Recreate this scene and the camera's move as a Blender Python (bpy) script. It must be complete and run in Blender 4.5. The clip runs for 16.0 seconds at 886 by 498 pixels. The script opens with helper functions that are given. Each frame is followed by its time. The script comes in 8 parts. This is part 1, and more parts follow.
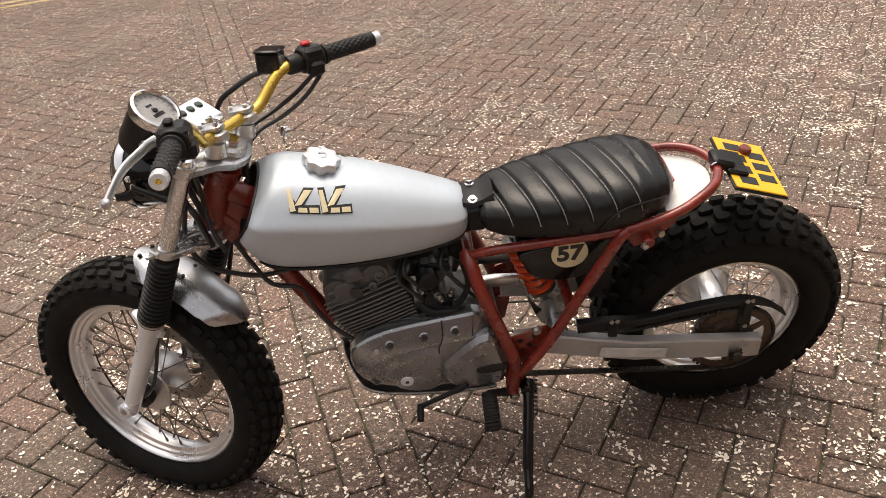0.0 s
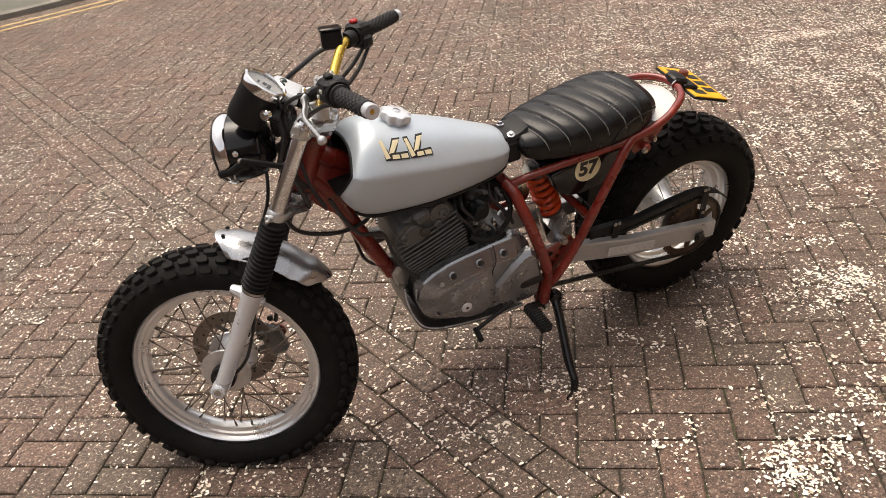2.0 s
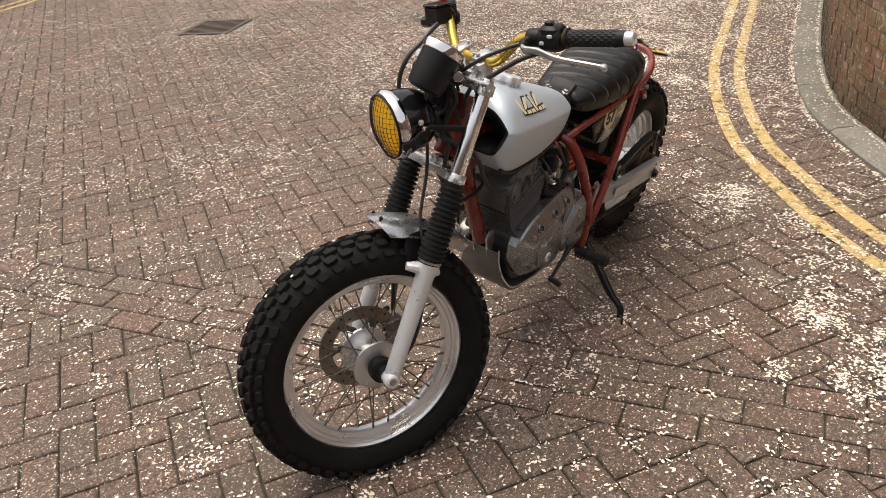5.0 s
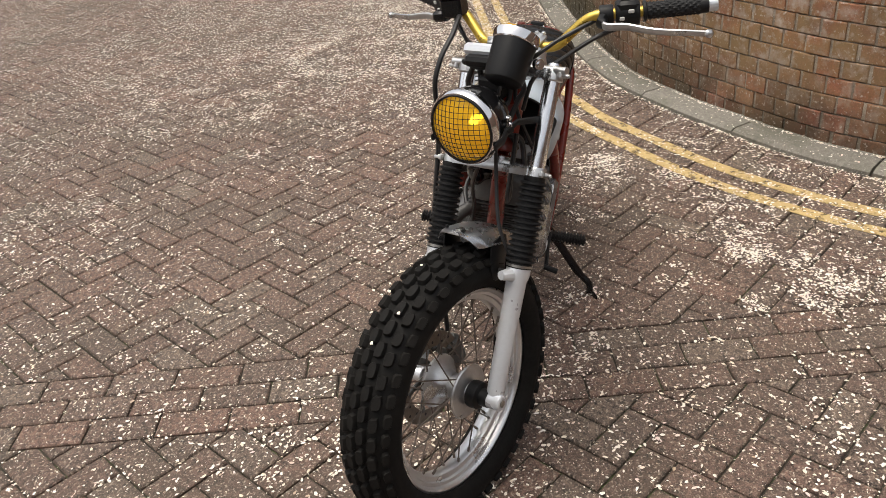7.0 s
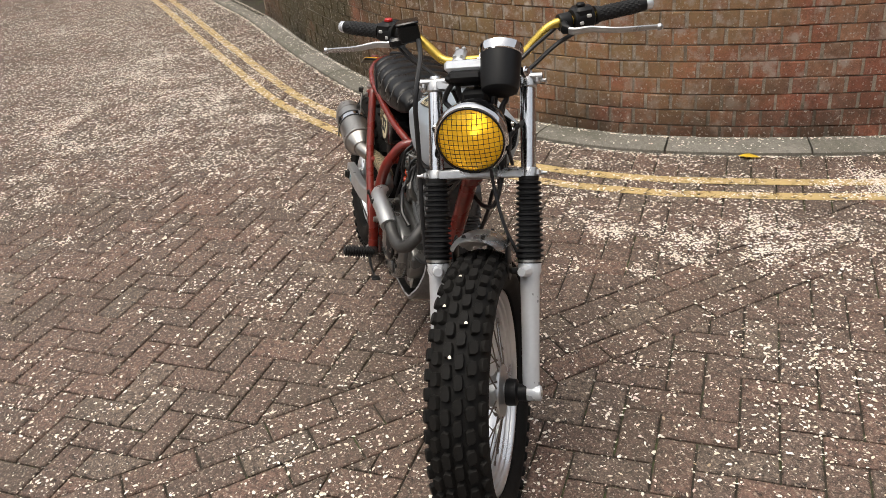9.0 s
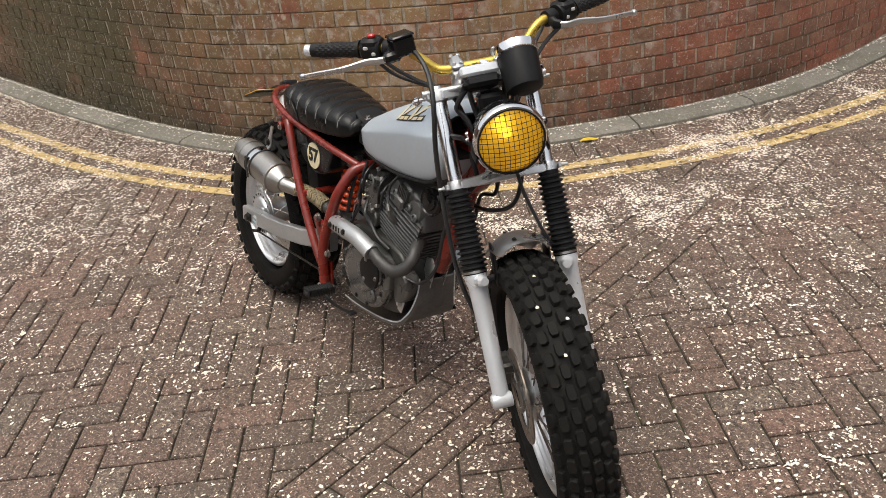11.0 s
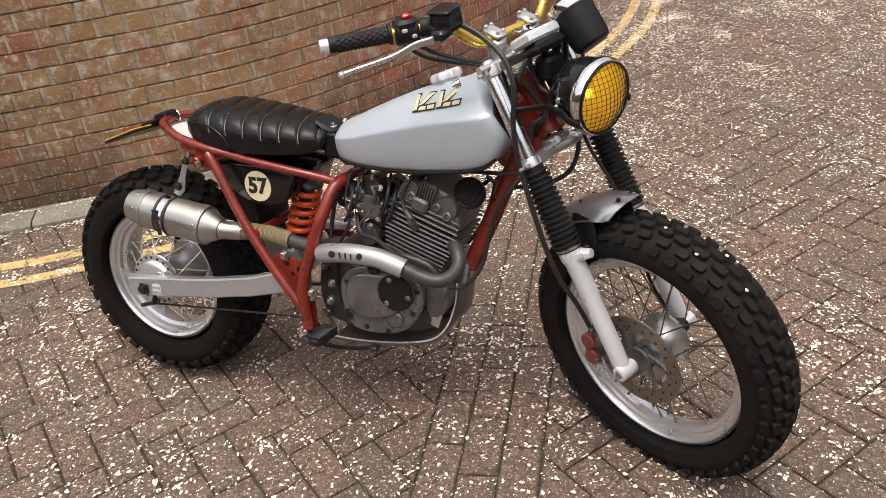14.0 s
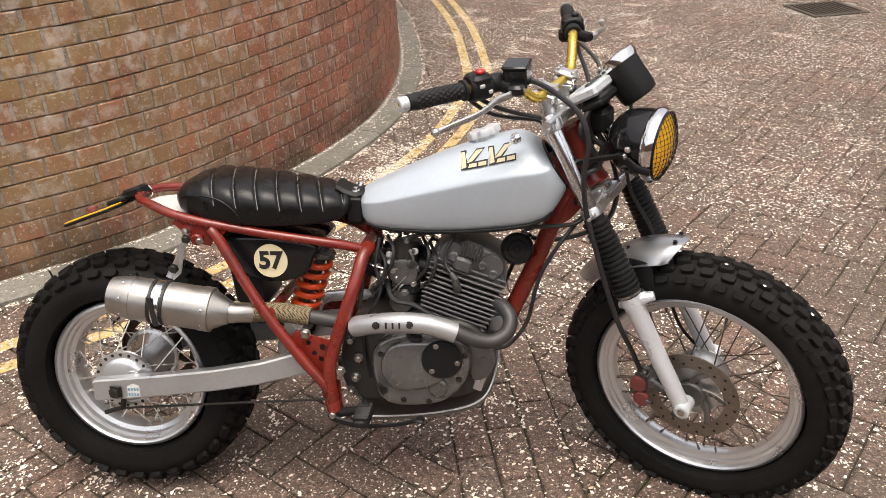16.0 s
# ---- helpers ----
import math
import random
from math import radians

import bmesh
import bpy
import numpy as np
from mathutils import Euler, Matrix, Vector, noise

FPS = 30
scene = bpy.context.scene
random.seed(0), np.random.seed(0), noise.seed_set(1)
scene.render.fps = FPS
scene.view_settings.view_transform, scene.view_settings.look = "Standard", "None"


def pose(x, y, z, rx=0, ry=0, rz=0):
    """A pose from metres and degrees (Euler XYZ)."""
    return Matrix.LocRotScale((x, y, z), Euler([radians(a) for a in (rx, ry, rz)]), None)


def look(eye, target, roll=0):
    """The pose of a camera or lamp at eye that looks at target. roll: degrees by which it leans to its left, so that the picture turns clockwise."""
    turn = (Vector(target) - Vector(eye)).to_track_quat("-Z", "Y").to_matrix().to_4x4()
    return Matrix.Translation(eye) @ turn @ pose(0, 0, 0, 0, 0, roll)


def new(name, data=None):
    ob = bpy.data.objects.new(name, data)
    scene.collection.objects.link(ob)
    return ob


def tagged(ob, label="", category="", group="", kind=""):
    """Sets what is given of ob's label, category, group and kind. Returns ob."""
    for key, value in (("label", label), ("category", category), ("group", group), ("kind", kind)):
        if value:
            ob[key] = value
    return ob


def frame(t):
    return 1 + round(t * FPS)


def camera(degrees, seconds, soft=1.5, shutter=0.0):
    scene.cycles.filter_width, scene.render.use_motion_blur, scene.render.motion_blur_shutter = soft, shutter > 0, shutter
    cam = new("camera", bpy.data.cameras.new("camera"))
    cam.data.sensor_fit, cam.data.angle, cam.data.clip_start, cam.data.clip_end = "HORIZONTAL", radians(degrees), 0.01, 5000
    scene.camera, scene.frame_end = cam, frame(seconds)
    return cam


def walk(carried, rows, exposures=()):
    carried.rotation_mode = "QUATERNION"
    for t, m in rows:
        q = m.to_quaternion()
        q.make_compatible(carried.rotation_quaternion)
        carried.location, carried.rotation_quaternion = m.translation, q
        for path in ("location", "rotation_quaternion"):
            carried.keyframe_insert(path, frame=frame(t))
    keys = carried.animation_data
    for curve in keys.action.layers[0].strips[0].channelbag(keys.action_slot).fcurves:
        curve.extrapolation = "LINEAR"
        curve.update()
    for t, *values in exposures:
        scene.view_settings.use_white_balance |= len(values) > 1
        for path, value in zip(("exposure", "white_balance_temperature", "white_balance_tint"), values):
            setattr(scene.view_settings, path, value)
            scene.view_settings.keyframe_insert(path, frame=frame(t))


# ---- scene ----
cam = camera(56.5, 16.0, soft=0.32)
PATH = [
    (0, (0.022, 1.689, 1.535), (-0.042, -0.030, 0.515), -6.36),
    (0.5, (0.219, 1.716, 1.533), (0.020, -0.001, 0.527), -6.92),
    (1, (0.414, 1.762, 1.532), (0.064, 0.069, 0.526), -7.36),
    (1.5, (0.568, 1.842, 1.524), (0.068, 0.185, 0.522), -7.61),
    (2, (0.791, 1.871, 1.539), (0.148, 0.259, 0.545), -7.59),
    (2.5, (1.018, 1.843, 1.541), (0.239, 0.283, 0.563), -7.23),
    (3, (1.152, 1.774, 1.523), (0.245, 0.273, 0.562), -6.76),
    (3.5, (1.331, 1.689, 1.530), (0.290, 0.268, 0.583), -6.38),
    (4, (1.595, 1.576, 1.523), (0.434, 0.247, 0.583), -6.18),
    (4.2, (1.666, 1.517, 1.516), (0.459, 0.229, 0.575), -6.10),
    (4.5, (1.776, 1.437, 1.512), (0.501, 0.217, 0.572), -5.98),
    (4.8, (1.848, 1.332, 1.505), (0.510, 0.187, 0.557), -5.92),
    (5.1, (1.892, 1.207, 1.496), (0.494, 0.147, 0.535), -5.90),
    (5.4, (1.918, 1.072, 1.487), (0.464, 0.104, 0.512), -5.91),
    (5.7, (1.935, 0.934, 1.480), (0.429, 0.063, 0.492), -5.92),
    (6, (1.953, 0.801, 1.476), (0.399, 0.032, 0.480), -5.92),
    (6.3, (1.983, 0.681, 1.478), (0.381, 0.017, 0.480), -5.89),
    (6.5, (2.009, 0.604, 1.486), (0.380, 0.018, 0.484), -5.83),
    (7, (2.110, 0.393, 1.498), (0.423, -0.010, 0.502), -5.73),
    (7.5, (2.127, 0.242, 1.498), (0.400, 0.029, 0.512), -5.66),
    (8, (2.117, 0.068, 1.510), (0.368, 0.041, 0.540), -5.62),
    (8.5, (2.175, -0.151, 1.521), (0.426, 0.004, 0.563), -5.71),
    (9, (2.173, -0.292, 1.513), (0.445, 0.027, 0.557), -6.04),
    (9.5, (2.099, -0.446, 1.510), (0.411, 0.044, 0.556), -6.45),
    (9.7, (2.074, -0.520, 1.514), (0.409, 0.039, 0.558), -6.63),
    (10, (2.041, -0.615, 1.514), (0.411, 0.040, 0.558), -6.82),
    (10.3, (1.995, -0.713, 1.517), (0.405, 0.032, 0.560), -6.94),
    (10.6, (1.939, -0.810, 1.521), (0.393, 0.022, 0.562), -7.02),
    (10.9, (1.873, -0.901, 1.526), (0.376, 0.012, 0.564), -7.08),
    (11.2, (1.800, -0.980, 1.530), (0.355, 0.010, 0.564), -7.15),
    (11.5, (1.721, -1.043, 1.532), (0.333, 0.019, 0.559), -7.27),
    (11.8, (1.638, -1.084, 1.529), (0.310, 0.045, 0.549), -7.44),
    (12, (1.601, -1.138, 1.525), (0.312, 0.037, 0.546), -7.59),
    (12.5, (1.458, -1.188, 1.512), (0.280, 0.086, 0.518), -8.05),
    (13, (1.306, -1.210, 1.511), (0.247, 0.154, 0.501), -8.29),
    (13.5, (1.118, -1.353, 1.507), (0.186, 0.091, 0.484), -8.34),
    (14, (0.957, -1.454, 1.504), (0.171, 0.068, 0.472), -7.72),
    (14.5, (0.771, -1.497, 1.488), (0.125, 0.095, 0.464), -6.72),
    (15, (0.579, -1.604, 1.508), (0.086, 0.056, 0.507), -5.30),
    (15.5, (0.429, -1.619, 1.511), (0.081, 0.098, 0.545), -3.96),
    (16, (0.304, -1.579, 1.513), (0.080, 0.174, 0.575), -2.98),
]
walk(cam, [(t, look(eye, target, roll)) for t, eye, target, roll in PATH], exposures=[(0, 1.27, 7350, 13), (2, 1.23, 7300, 12.5), (4, 1.20, 7250, 12), (7, 0.99, 6850, 9), (9.5, 0.95, 6800, 8.5), (12.5, 1.12, 6750, 8), (14, 1.22, 6950, 11), (16, 1.34, 7000, 12)])

# ---- light ----
world = bpy.data.worlds.new("world")
scene.world = world
world.use_nodes = True
wn, wl = world.node_tree.nodes, world.node_tree.links
wn.clear()
sky = wn.new("ShaderNodeTexSky")
sky.sky_type = "NISHITA"
sky.sun_disc = False
sky.sun_elevation, sky.sun_rotation = radians(77), radians(166)
sky.air_density, sky.dust_density, sky.ozone_density = 1.0, 4.0, 1.0
cloud = wn.new("ShaderNodeHueSaturation")
cloud.inputs["Saturation"].default_value = 0.32
wl.new(sky.outputs[0], cloud.inputs["Color"])
wbg = wn.new("ShaderNodeBackground")
wbg.inputs["Strength"].default_value = 0.12
wl.new(cloud.outputs[0], wbg.inputs["Color"])
wout = wn.new("ShaderNodeOutputWorld")
wl.new(wbg.outputs[0], wout.inputs["Surface"])

sun_data = bpy.data.lights.new("sun", "SUN")
sun_data.energy, sun_data.angle, sun_data.color = 0.78, radians(42), (1.0, 0.93, 0.84)
sun = new("sun", sun_data)
sun.matrix_basis = look((0.3, -1.2, 5.6), (0, 0, 0))

# ---- materials ----


def nodes_of(m):
    m.use_nodes = True
    nt = m.node_tree
    return nt, nt.nodes, nt.links, nt.nodes["Principled BSDF"]


def mat(name, base, rough=0.5, metal=0.0, var=0.12, scale=12.0, fine=120.0, bump=0.05, coat=0.0, rvar=0.1,
        dirt=None, dirt_amount=0.0, dirt_scale=6.0, spec=None):
    """A surface with colour and gloss varied at two scales, fine relief, and dirt in patches."""
    m = bpy.data.materials.new(name)
    nt, n, l, b = nodes_of(m)
    tc = n.new("ShaderNodeTexCoord")
    big = n.new("ShaderNodeTexNoise")
    big.inputs["Scale"].default_value, big.inputs["Detail"].default_value = scale, 5
    small = n.new("ShaderNodeTexNoise")
    small.inputs["Scale"].default_value, small.inputs["Detail"].default_value = fine, 3
    l.new(tc.outputs["Object"], big.inputs["Vector"])
    l.new(tc.outputs["Object"], small.inputs["Vector"])
    add = n.new("ShaderNodeMath")
    add.operation = "ADD"
    l.new(big.outputs["Fac"], add.inputs[0])
    l.new(small.outputs["Fac"], add.inputs[1])
    mr = n.new("ShaderNodeMapRange")
    mr.inputs["From Min"].default_value, mr.inputs["From Max"].default_value = 0.6, 1.4
    mr.inputs["To Min"].default_value, mr.inputs["To Max"].default_value = 1 - var, 1 + var
    l.new(add.outputs[0], mr.inputs["Value"])
    mul = n.new("ShaderNodeMix")
    mul.data_type, mul.blend_type = "RGBA", "MULTIPLY"
    mul.inputs["Factor"].default_value = 1
    mul.inputs["A"].default_value = (*base, 1)
    l.new(mr.outputs["Result"], mul.inputs["B"])
    colour = mul.outputs["Result"]
    if dirt:
        dn = n.new("ShaderNodeTexNoise")
        dn.inputs["Scale"].default_value, dn.inputs["Detail"].default_value = dirt_scale, 8
        dn.inputs["Roughness"].default_value = 0.7
        l.new(tc.outputs["Object"], dn.inputs["Vector"])
        dr = n.new("ShaderNodeMapRange")
        dr.inputs["From Min"].default_value, dr.inputs["From Max"].default_value = 0.48, 0.72
        dr.inputs["To Max"].default_value = dirt_amount
        l.new(dn.outputs["Fac"], dr.inputs["Value"])
        dm = n.new("ShaderNodeMix")
        dm.data_type = "RGBA"
        l.new(dr.outputs["Result"], dm.inputs["Factor"])
        l.new(colour, dm.inputs["A"])
        dm.inputs["B"].default_value = (*dirt, 1)
        colour = dm.outputs["Result"]
    l.new(colour, b.inputs["Base Color"])
    rr = n.new("ShaderNodeMapRange")
    rr.inputs["From Min"].default_value, rr.inputs["From Max"].default_value = 0.3, 0.7
    rr.inputs["To Min"].default_value, rr.inputs["To Max"].default_value = max(0.02, rough - rvar), min(1, rough + rvar)
    l.new(big.outputs["Fac"], rr.inputs["Value"])
    l.new(rr.outputs["Result"], b.inputs["Roughness"])
    b.inputs["Metallic"].default_value = metal
    b.inputs["Coat Weight"].default_value = coat
    b.inputs["Coat Roughness"].default_value = 0.12
    if spec is not None:
        b.inputs["Specular IOR Level"].default_value = spec
    if bump:
        bp = n.new("ShaderNodeBump")
        bp.inputs["Strength"].default_value, bp.inputs["Distance"].default_value = bump, 0.002
        l.new(small.outputs["Fac"], bp.inputs["Height"])
        l.new(bp.outputs["Normal"], b.inputs["Normal"])
    return m


def ramp_node(n, stops):
    r = n.new("ShaderNodeValToRGB")
    r.color_ramp.interpolation = "LINEAR"
    while len(r.color_ramp.elements) < len(stops):
        r.color_ramp.elements.new(0.5)
    for e, (p, c) in zip(r.color_ramp.elements, stops):
        e.position, e.color = p, (*c, 1)
    return r


def masonry(name, stops, grain, stain_col, stain_scale, stain_lo, stain_hi, speck_col, speck_amount, rough=0.85, bumpd=0.0015, moss=None, grit=1.0):
    """Fired or cast units: one tone a piece, grain, pale specks, stains in patches."""
    m = bpy.data.materials.new(name)
    nt, n, l, b = nodes_of(m)
    ge, oi = n.new("ShaderNodeNewGeometry"), n.new("ShaderNodeObjectInfo")
    s = n.new("ShaderNodeMath")
    s.operation = "ADD"
    l.new(ge.outputs["Random Per Island"], s.inputs[0])
    l.new(oi.outputs["Random"], s.inputs[1])
    fr = n.new("ShaderNodeMath")
    fr.operation = "FRACT"
    l.new(s.outputs[0], fr.inputs[0])
    r = ramp_node(n, stops)
    l.new(fr.outputs[0], r.inputs["Fac"])

    def tex(scale, detail=4, rgh=0.55):
        t = n.new("ShaderNodeTexNoise")
        t.inputs["Scale"].default_value, t.inputs["Detail"].default_value, t.inputs["Roughness"].default_value = scale, detail, rgh
        l.new(ge.outputs["Position"], t.inputs["Vector"])
        return t

    def span(src, lo, hi, a, c):
        t = n.new("ShaderNodeMapRange")
        for k, v in zip(("From Min", "From Max", "To Min", "To Max"), (lo, hi, a, c)):
            t.inputs[k].default_value = v
        l.new(src, t.inputs["Value"])
        return t.outputs["Result"]

    def blend(fac, a, colour=None, src=None, mode="MIX"):
        t = n.new("ShaderNodeMix")
        t.data_type, t.blend_type = "RGBA", mode
        if isinstance(fac, float):
            t.inputs["Factor"].default_value = fac
        else:
            l.new(fac, t.inputs["Factor"])
        l.new(a, t.inputs["A"])
        if src is not None:
            l.new(src, t.inputs["B"])
        else:
            t.inputs["B"].default_value = (*colour, 1)
        return t.outputs["Result"]

    g1, g2 = tex(grain, 3, 0.7), tex(grain * 0.22, 4)
    gs = n.new("ShaderNodeMath")
    gs.operation = "ADD"
    l.new(g1.outputs["Fac"], gs.inputs[0])
    l.new(g2.outputs["Fac"], gs.inputs[1])
    col = blend(1.0, r.outputs["Color"], src=span(gs.outputs[0], 0.65, 1.35, 1 - 0.45 * grit, 1 + 0.45 * grit), mode="MULTIPLY")
    st = tex(stain_scale, 7, 0.65)
    col = blend(span(st.outputs["Fac"], stain_lo, stain_hi, 0.0, 0.75), col, stain_col)
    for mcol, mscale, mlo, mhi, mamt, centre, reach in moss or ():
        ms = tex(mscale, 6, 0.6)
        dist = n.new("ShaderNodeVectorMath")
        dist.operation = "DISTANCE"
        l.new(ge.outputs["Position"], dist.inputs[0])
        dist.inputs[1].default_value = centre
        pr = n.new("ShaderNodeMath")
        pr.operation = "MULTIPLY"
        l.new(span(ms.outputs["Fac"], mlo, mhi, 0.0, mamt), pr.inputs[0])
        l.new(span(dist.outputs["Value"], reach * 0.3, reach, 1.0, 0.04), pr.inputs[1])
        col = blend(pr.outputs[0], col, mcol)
    sp = tex(grain * 0.5, 2, 0.5)
    col = blend(span(sp.outputs["Fac"], 0.68 - 0.06 * speck_amount, 0.76, 0.0, 0.9), col, speck_col)
    l.new(col, b.inputs["Base Color"])
    l.new(span(g2.outputs["Fac"], 0.3, 0.7, rough - 0.12, min(1.0, rough + 0.1)), b.inputs["Roughness"])
    bp = n.new("ShaderNodeBump")
    bp.inputs["Strength"].default_value, bp.inputs["Distance"].default_value = 0.6, bumpd
    l.new(gs.outputs[0], bp.inputs["Height"])
    l.new(bp.outputs["Normal"], b.inputs["Normal"])
    return m


M_PAVER = masonry("paver", [(0.0, (0.095, 0.066, 0.052)), (0.22, (0.122, 0.076, 0.058)), (0.45, (0.100, 0.070, 0.055)), (0.68, (0.138, 0.083, 0.063)), (0.88, (0.114, 0.080, 0.063)), (0.95, (0.132, 0.097, 0.075)), (1.0, (0.112, 0.083, 0.065))],
                  240.0, (0.072, 0.056, 0.040), 1.6, 0.46, 0.72, (0.44, 0.36, 0.28), 2.2, rough=0.78, bumpd=0.0055, grit=2.6)
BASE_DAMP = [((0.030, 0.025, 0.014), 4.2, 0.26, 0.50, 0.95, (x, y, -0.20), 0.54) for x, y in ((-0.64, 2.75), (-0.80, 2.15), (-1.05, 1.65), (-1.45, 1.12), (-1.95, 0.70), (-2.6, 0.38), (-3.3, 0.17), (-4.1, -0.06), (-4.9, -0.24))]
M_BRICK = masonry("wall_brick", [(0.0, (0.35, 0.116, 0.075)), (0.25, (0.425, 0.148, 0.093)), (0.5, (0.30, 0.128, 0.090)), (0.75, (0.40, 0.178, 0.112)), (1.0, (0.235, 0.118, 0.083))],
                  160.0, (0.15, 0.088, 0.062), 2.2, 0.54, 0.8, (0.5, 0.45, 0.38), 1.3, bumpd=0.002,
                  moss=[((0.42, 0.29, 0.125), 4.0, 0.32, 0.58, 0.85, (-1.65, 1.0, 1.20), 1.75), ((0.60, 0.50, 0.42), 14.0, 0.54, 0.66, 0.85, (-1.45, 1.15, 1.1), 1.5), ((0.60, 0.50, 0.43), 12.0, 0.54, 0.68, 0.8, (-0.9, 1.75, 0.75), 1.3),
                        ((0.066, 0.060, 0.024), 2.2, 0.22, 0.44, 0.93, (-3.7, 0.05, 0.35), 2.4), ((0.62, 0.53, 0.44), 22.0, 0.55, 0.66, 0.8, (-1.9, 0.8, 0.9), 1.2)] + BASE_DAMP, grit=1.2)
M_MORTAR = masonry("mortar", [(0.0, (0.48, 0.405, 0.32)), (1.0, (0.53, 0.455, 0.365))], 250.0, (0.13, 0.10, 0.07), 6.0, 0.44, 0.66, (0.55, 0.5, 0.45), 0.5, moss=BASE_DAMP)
M_JOINT = masonry("joint_sand", [(0.0, (0.034, 0.027, 0.018)), (1.0, (0.043, 0.034, 0.024))], 300.0, (0.062, 0.086, 0.024), 14.0, 0.52, 0.64, (0.16, 0.13, 0.10), 0.6)
M_KERB = masonry("kerb_concrete", [(0.0, (0.172, 0.160, 0.134)), (1.0, (0.212, 0.197, 0.168))], 260.0, (0.085, 0.083, 0.055), 3.0, 0.48, 0.72, (0.5, 0.47, 0.42), 0.8)
M_TARMAC = masonry("tarmac", [(0.0, (0.10, 0.10, 0.085)), (1.0, (0.12, 0.118, 0.10))], 220.0, (0.075, 0.09, 0.05), 2.0, 0.45, 0.7, (0.3, 0.29, 0.26), 0.8)
# board colour holds the shade of the doorway's recess
M_GATE = mat("gate_timber", (0.030, 0.023, 0.016), rough=0.7, var=0.3, scale=6, bump=0.3)
M_SIDE = mat("clutch_cover_grey", (0.20, 0.199, 0.195), rough=0.27, metal=0.7, var=0.1, bump=0.05, dirt=(0.08, 0.073, 0.062), dirt_amount=0.5, dirt_scale=13)
M_PETAL = mat("petal", (0.74, 0.66, 0.58), rough=0.7, var=0.1, scale=2.5, fine=40, bump=0.0)
_nt, _n, _l, _b = nodes_of(M_PETAL)
_ge = _n.new("ShaderNodeNewGeometry")
_rp = ramp_node(_n, [(0.0, (0.88, 0.84, 0.76)), (0.5, (0.82, 0.75, 0.65)), (0.8, (0.76, 0.66, 0.52)), (0.93, (0.8, 0.64, 0.6)), (1.0, (0.45, 0.34, 0.22))])
_l.new(_ge.outputs["Random Per Island"], _rp.inputs["Fac"])
_l.new(_rp.outputs["Color"], _b.inputs["Base Color"])
M_LEAF = mat("fallen_leaf", (0.62, 0.42, 0.03), rough=0.5)

M_TYRE = mat("tyre_rubber", (0.0105, 0.0102, 0.0098), rough=0.66, var=0.3, scale=9, bump=0.25, dirt=(0.030, 0.025, 0.020), dirt_amount=0.3, dirt_scale=11, spec=0.10)
# rear tyre: same rubber, with its shade put into a darker colour
M_TYRE_SHADED = mat("tyre_rubber_rear", (0.0085, 0.0082, 0.0078), rough=0.6, var=0.3, scale=9, bump=0.25, dirt=(0.028, 0.023, 0.018), dirt_amount=0.25, dirt_scale=11, spec=0.09)
M_RIM = mat("rim_alloy", (0.72, 0.73, 0.745), rough=0.33, metal=0.88, var=0.05, bump=0.02, dirt=(0.42, 0.40, 0.37), dirt_amount=0.18)
M_SPOKE = mat("spoke_steel", (0.16, 0.13, 0.11), rough=0.45, metal=0.8, var=0.3, scale=40)
M_SPOKE2 = mat("spoke_bright", (0.66, 0.64, 0.61), rough=0.35, metal=0.75, var=0.2, scale=40)
M_SILVER = mat("silver_paint", (0.67, 0.695, 0.73), rough=0.32, metal=0.42, var=0.05, bump=0.0, coat=0.2, dirt=(0.5, 0.49, 0.47), dirt_amount=0.12)
M_SWING = mat("satin_alloy", (0.43, 0.435, 0.44), rough=0.36, metal=0.6, var=0.08, scale=16, bump=0.02, dirt=(0.30, 0.29, 0.27), dirt_amount=0.3, dirt_scale=9)
M_ALLOY = mat("cast_alloy", (0.56, 0.565, 0.57), rough=0.31, metal=0.88, var=0.1, bump=0.06, dirt=(0.2, 0.19, 0.17), dirt_amount=0.35, dirt_scale=14)
M_GUARD = mat("worn_aluminium", (0.43, 0.44, 0.455), rough=0.30, metal=0.9, var=0.06, scale=14, bump=0.01, dirt=(0.36, 0.35, 0.33), dirt_amount=0.12)
M_CHROME = mat("chrome", (0.72, 0.72, 0.73), rough=0.1, metal=1.0, var=0.04, bump=0.0, rvar=0.04)
M_TUBE = mat("fork_tube", (0.68, 0.69, 0.71), rough=0.2, metal=1.0, var=0.05, bump=0.0, rvar=0.06)
M_RED = mat("frame_red", (0.185, 0.018, 0.011), rough=0.3, var=0.25, scale=14, bump=0.05, coat=0.2, dirt=(0.06, 0.018, 0.013), dirt_amount=0.6, dirt_scale=16)
M_BLACK = mat("black_plastic", (0.0085, 0.0085, 0.009), rough=0.46, var=0.2, bump=0.08, spec=0.25)
M_GLOSS = mat("black_gloss", (0.008, 0.008, 0.009), rough=0.15, var=0.15, bump=0.0, coat=0.15, spec=0.3, rvar=0.04)
M_RUBBER = mat("black_rubber", (0.011, 0.011, 0.0115), rough=0.55, var=0.25, bump=0.1, spec=0.25)
M_CABLE = mat("cable_sheath", (0.016, 0.016, 0.017), rough=0.42, var=0.2, bump=0.0)
M_CRANK = mat("crankcase_grey", (0.135, 0.132, 0.125), rough=0.3, metal=0.62, var=0.12, bump=0.06, dirt=(0.04, 0.037, 0.032), dirt_amount=0.65, dirt_scale=13)
M_CASE = mat("crankcase_dark", (0.05, 0.049, 0.046), rough=0.4, metal=0.5, var=0.2, bump=0.08, dirt=(0.02, 0.018, 0.016), dirt_amount=0.6, dirt_scale=15)
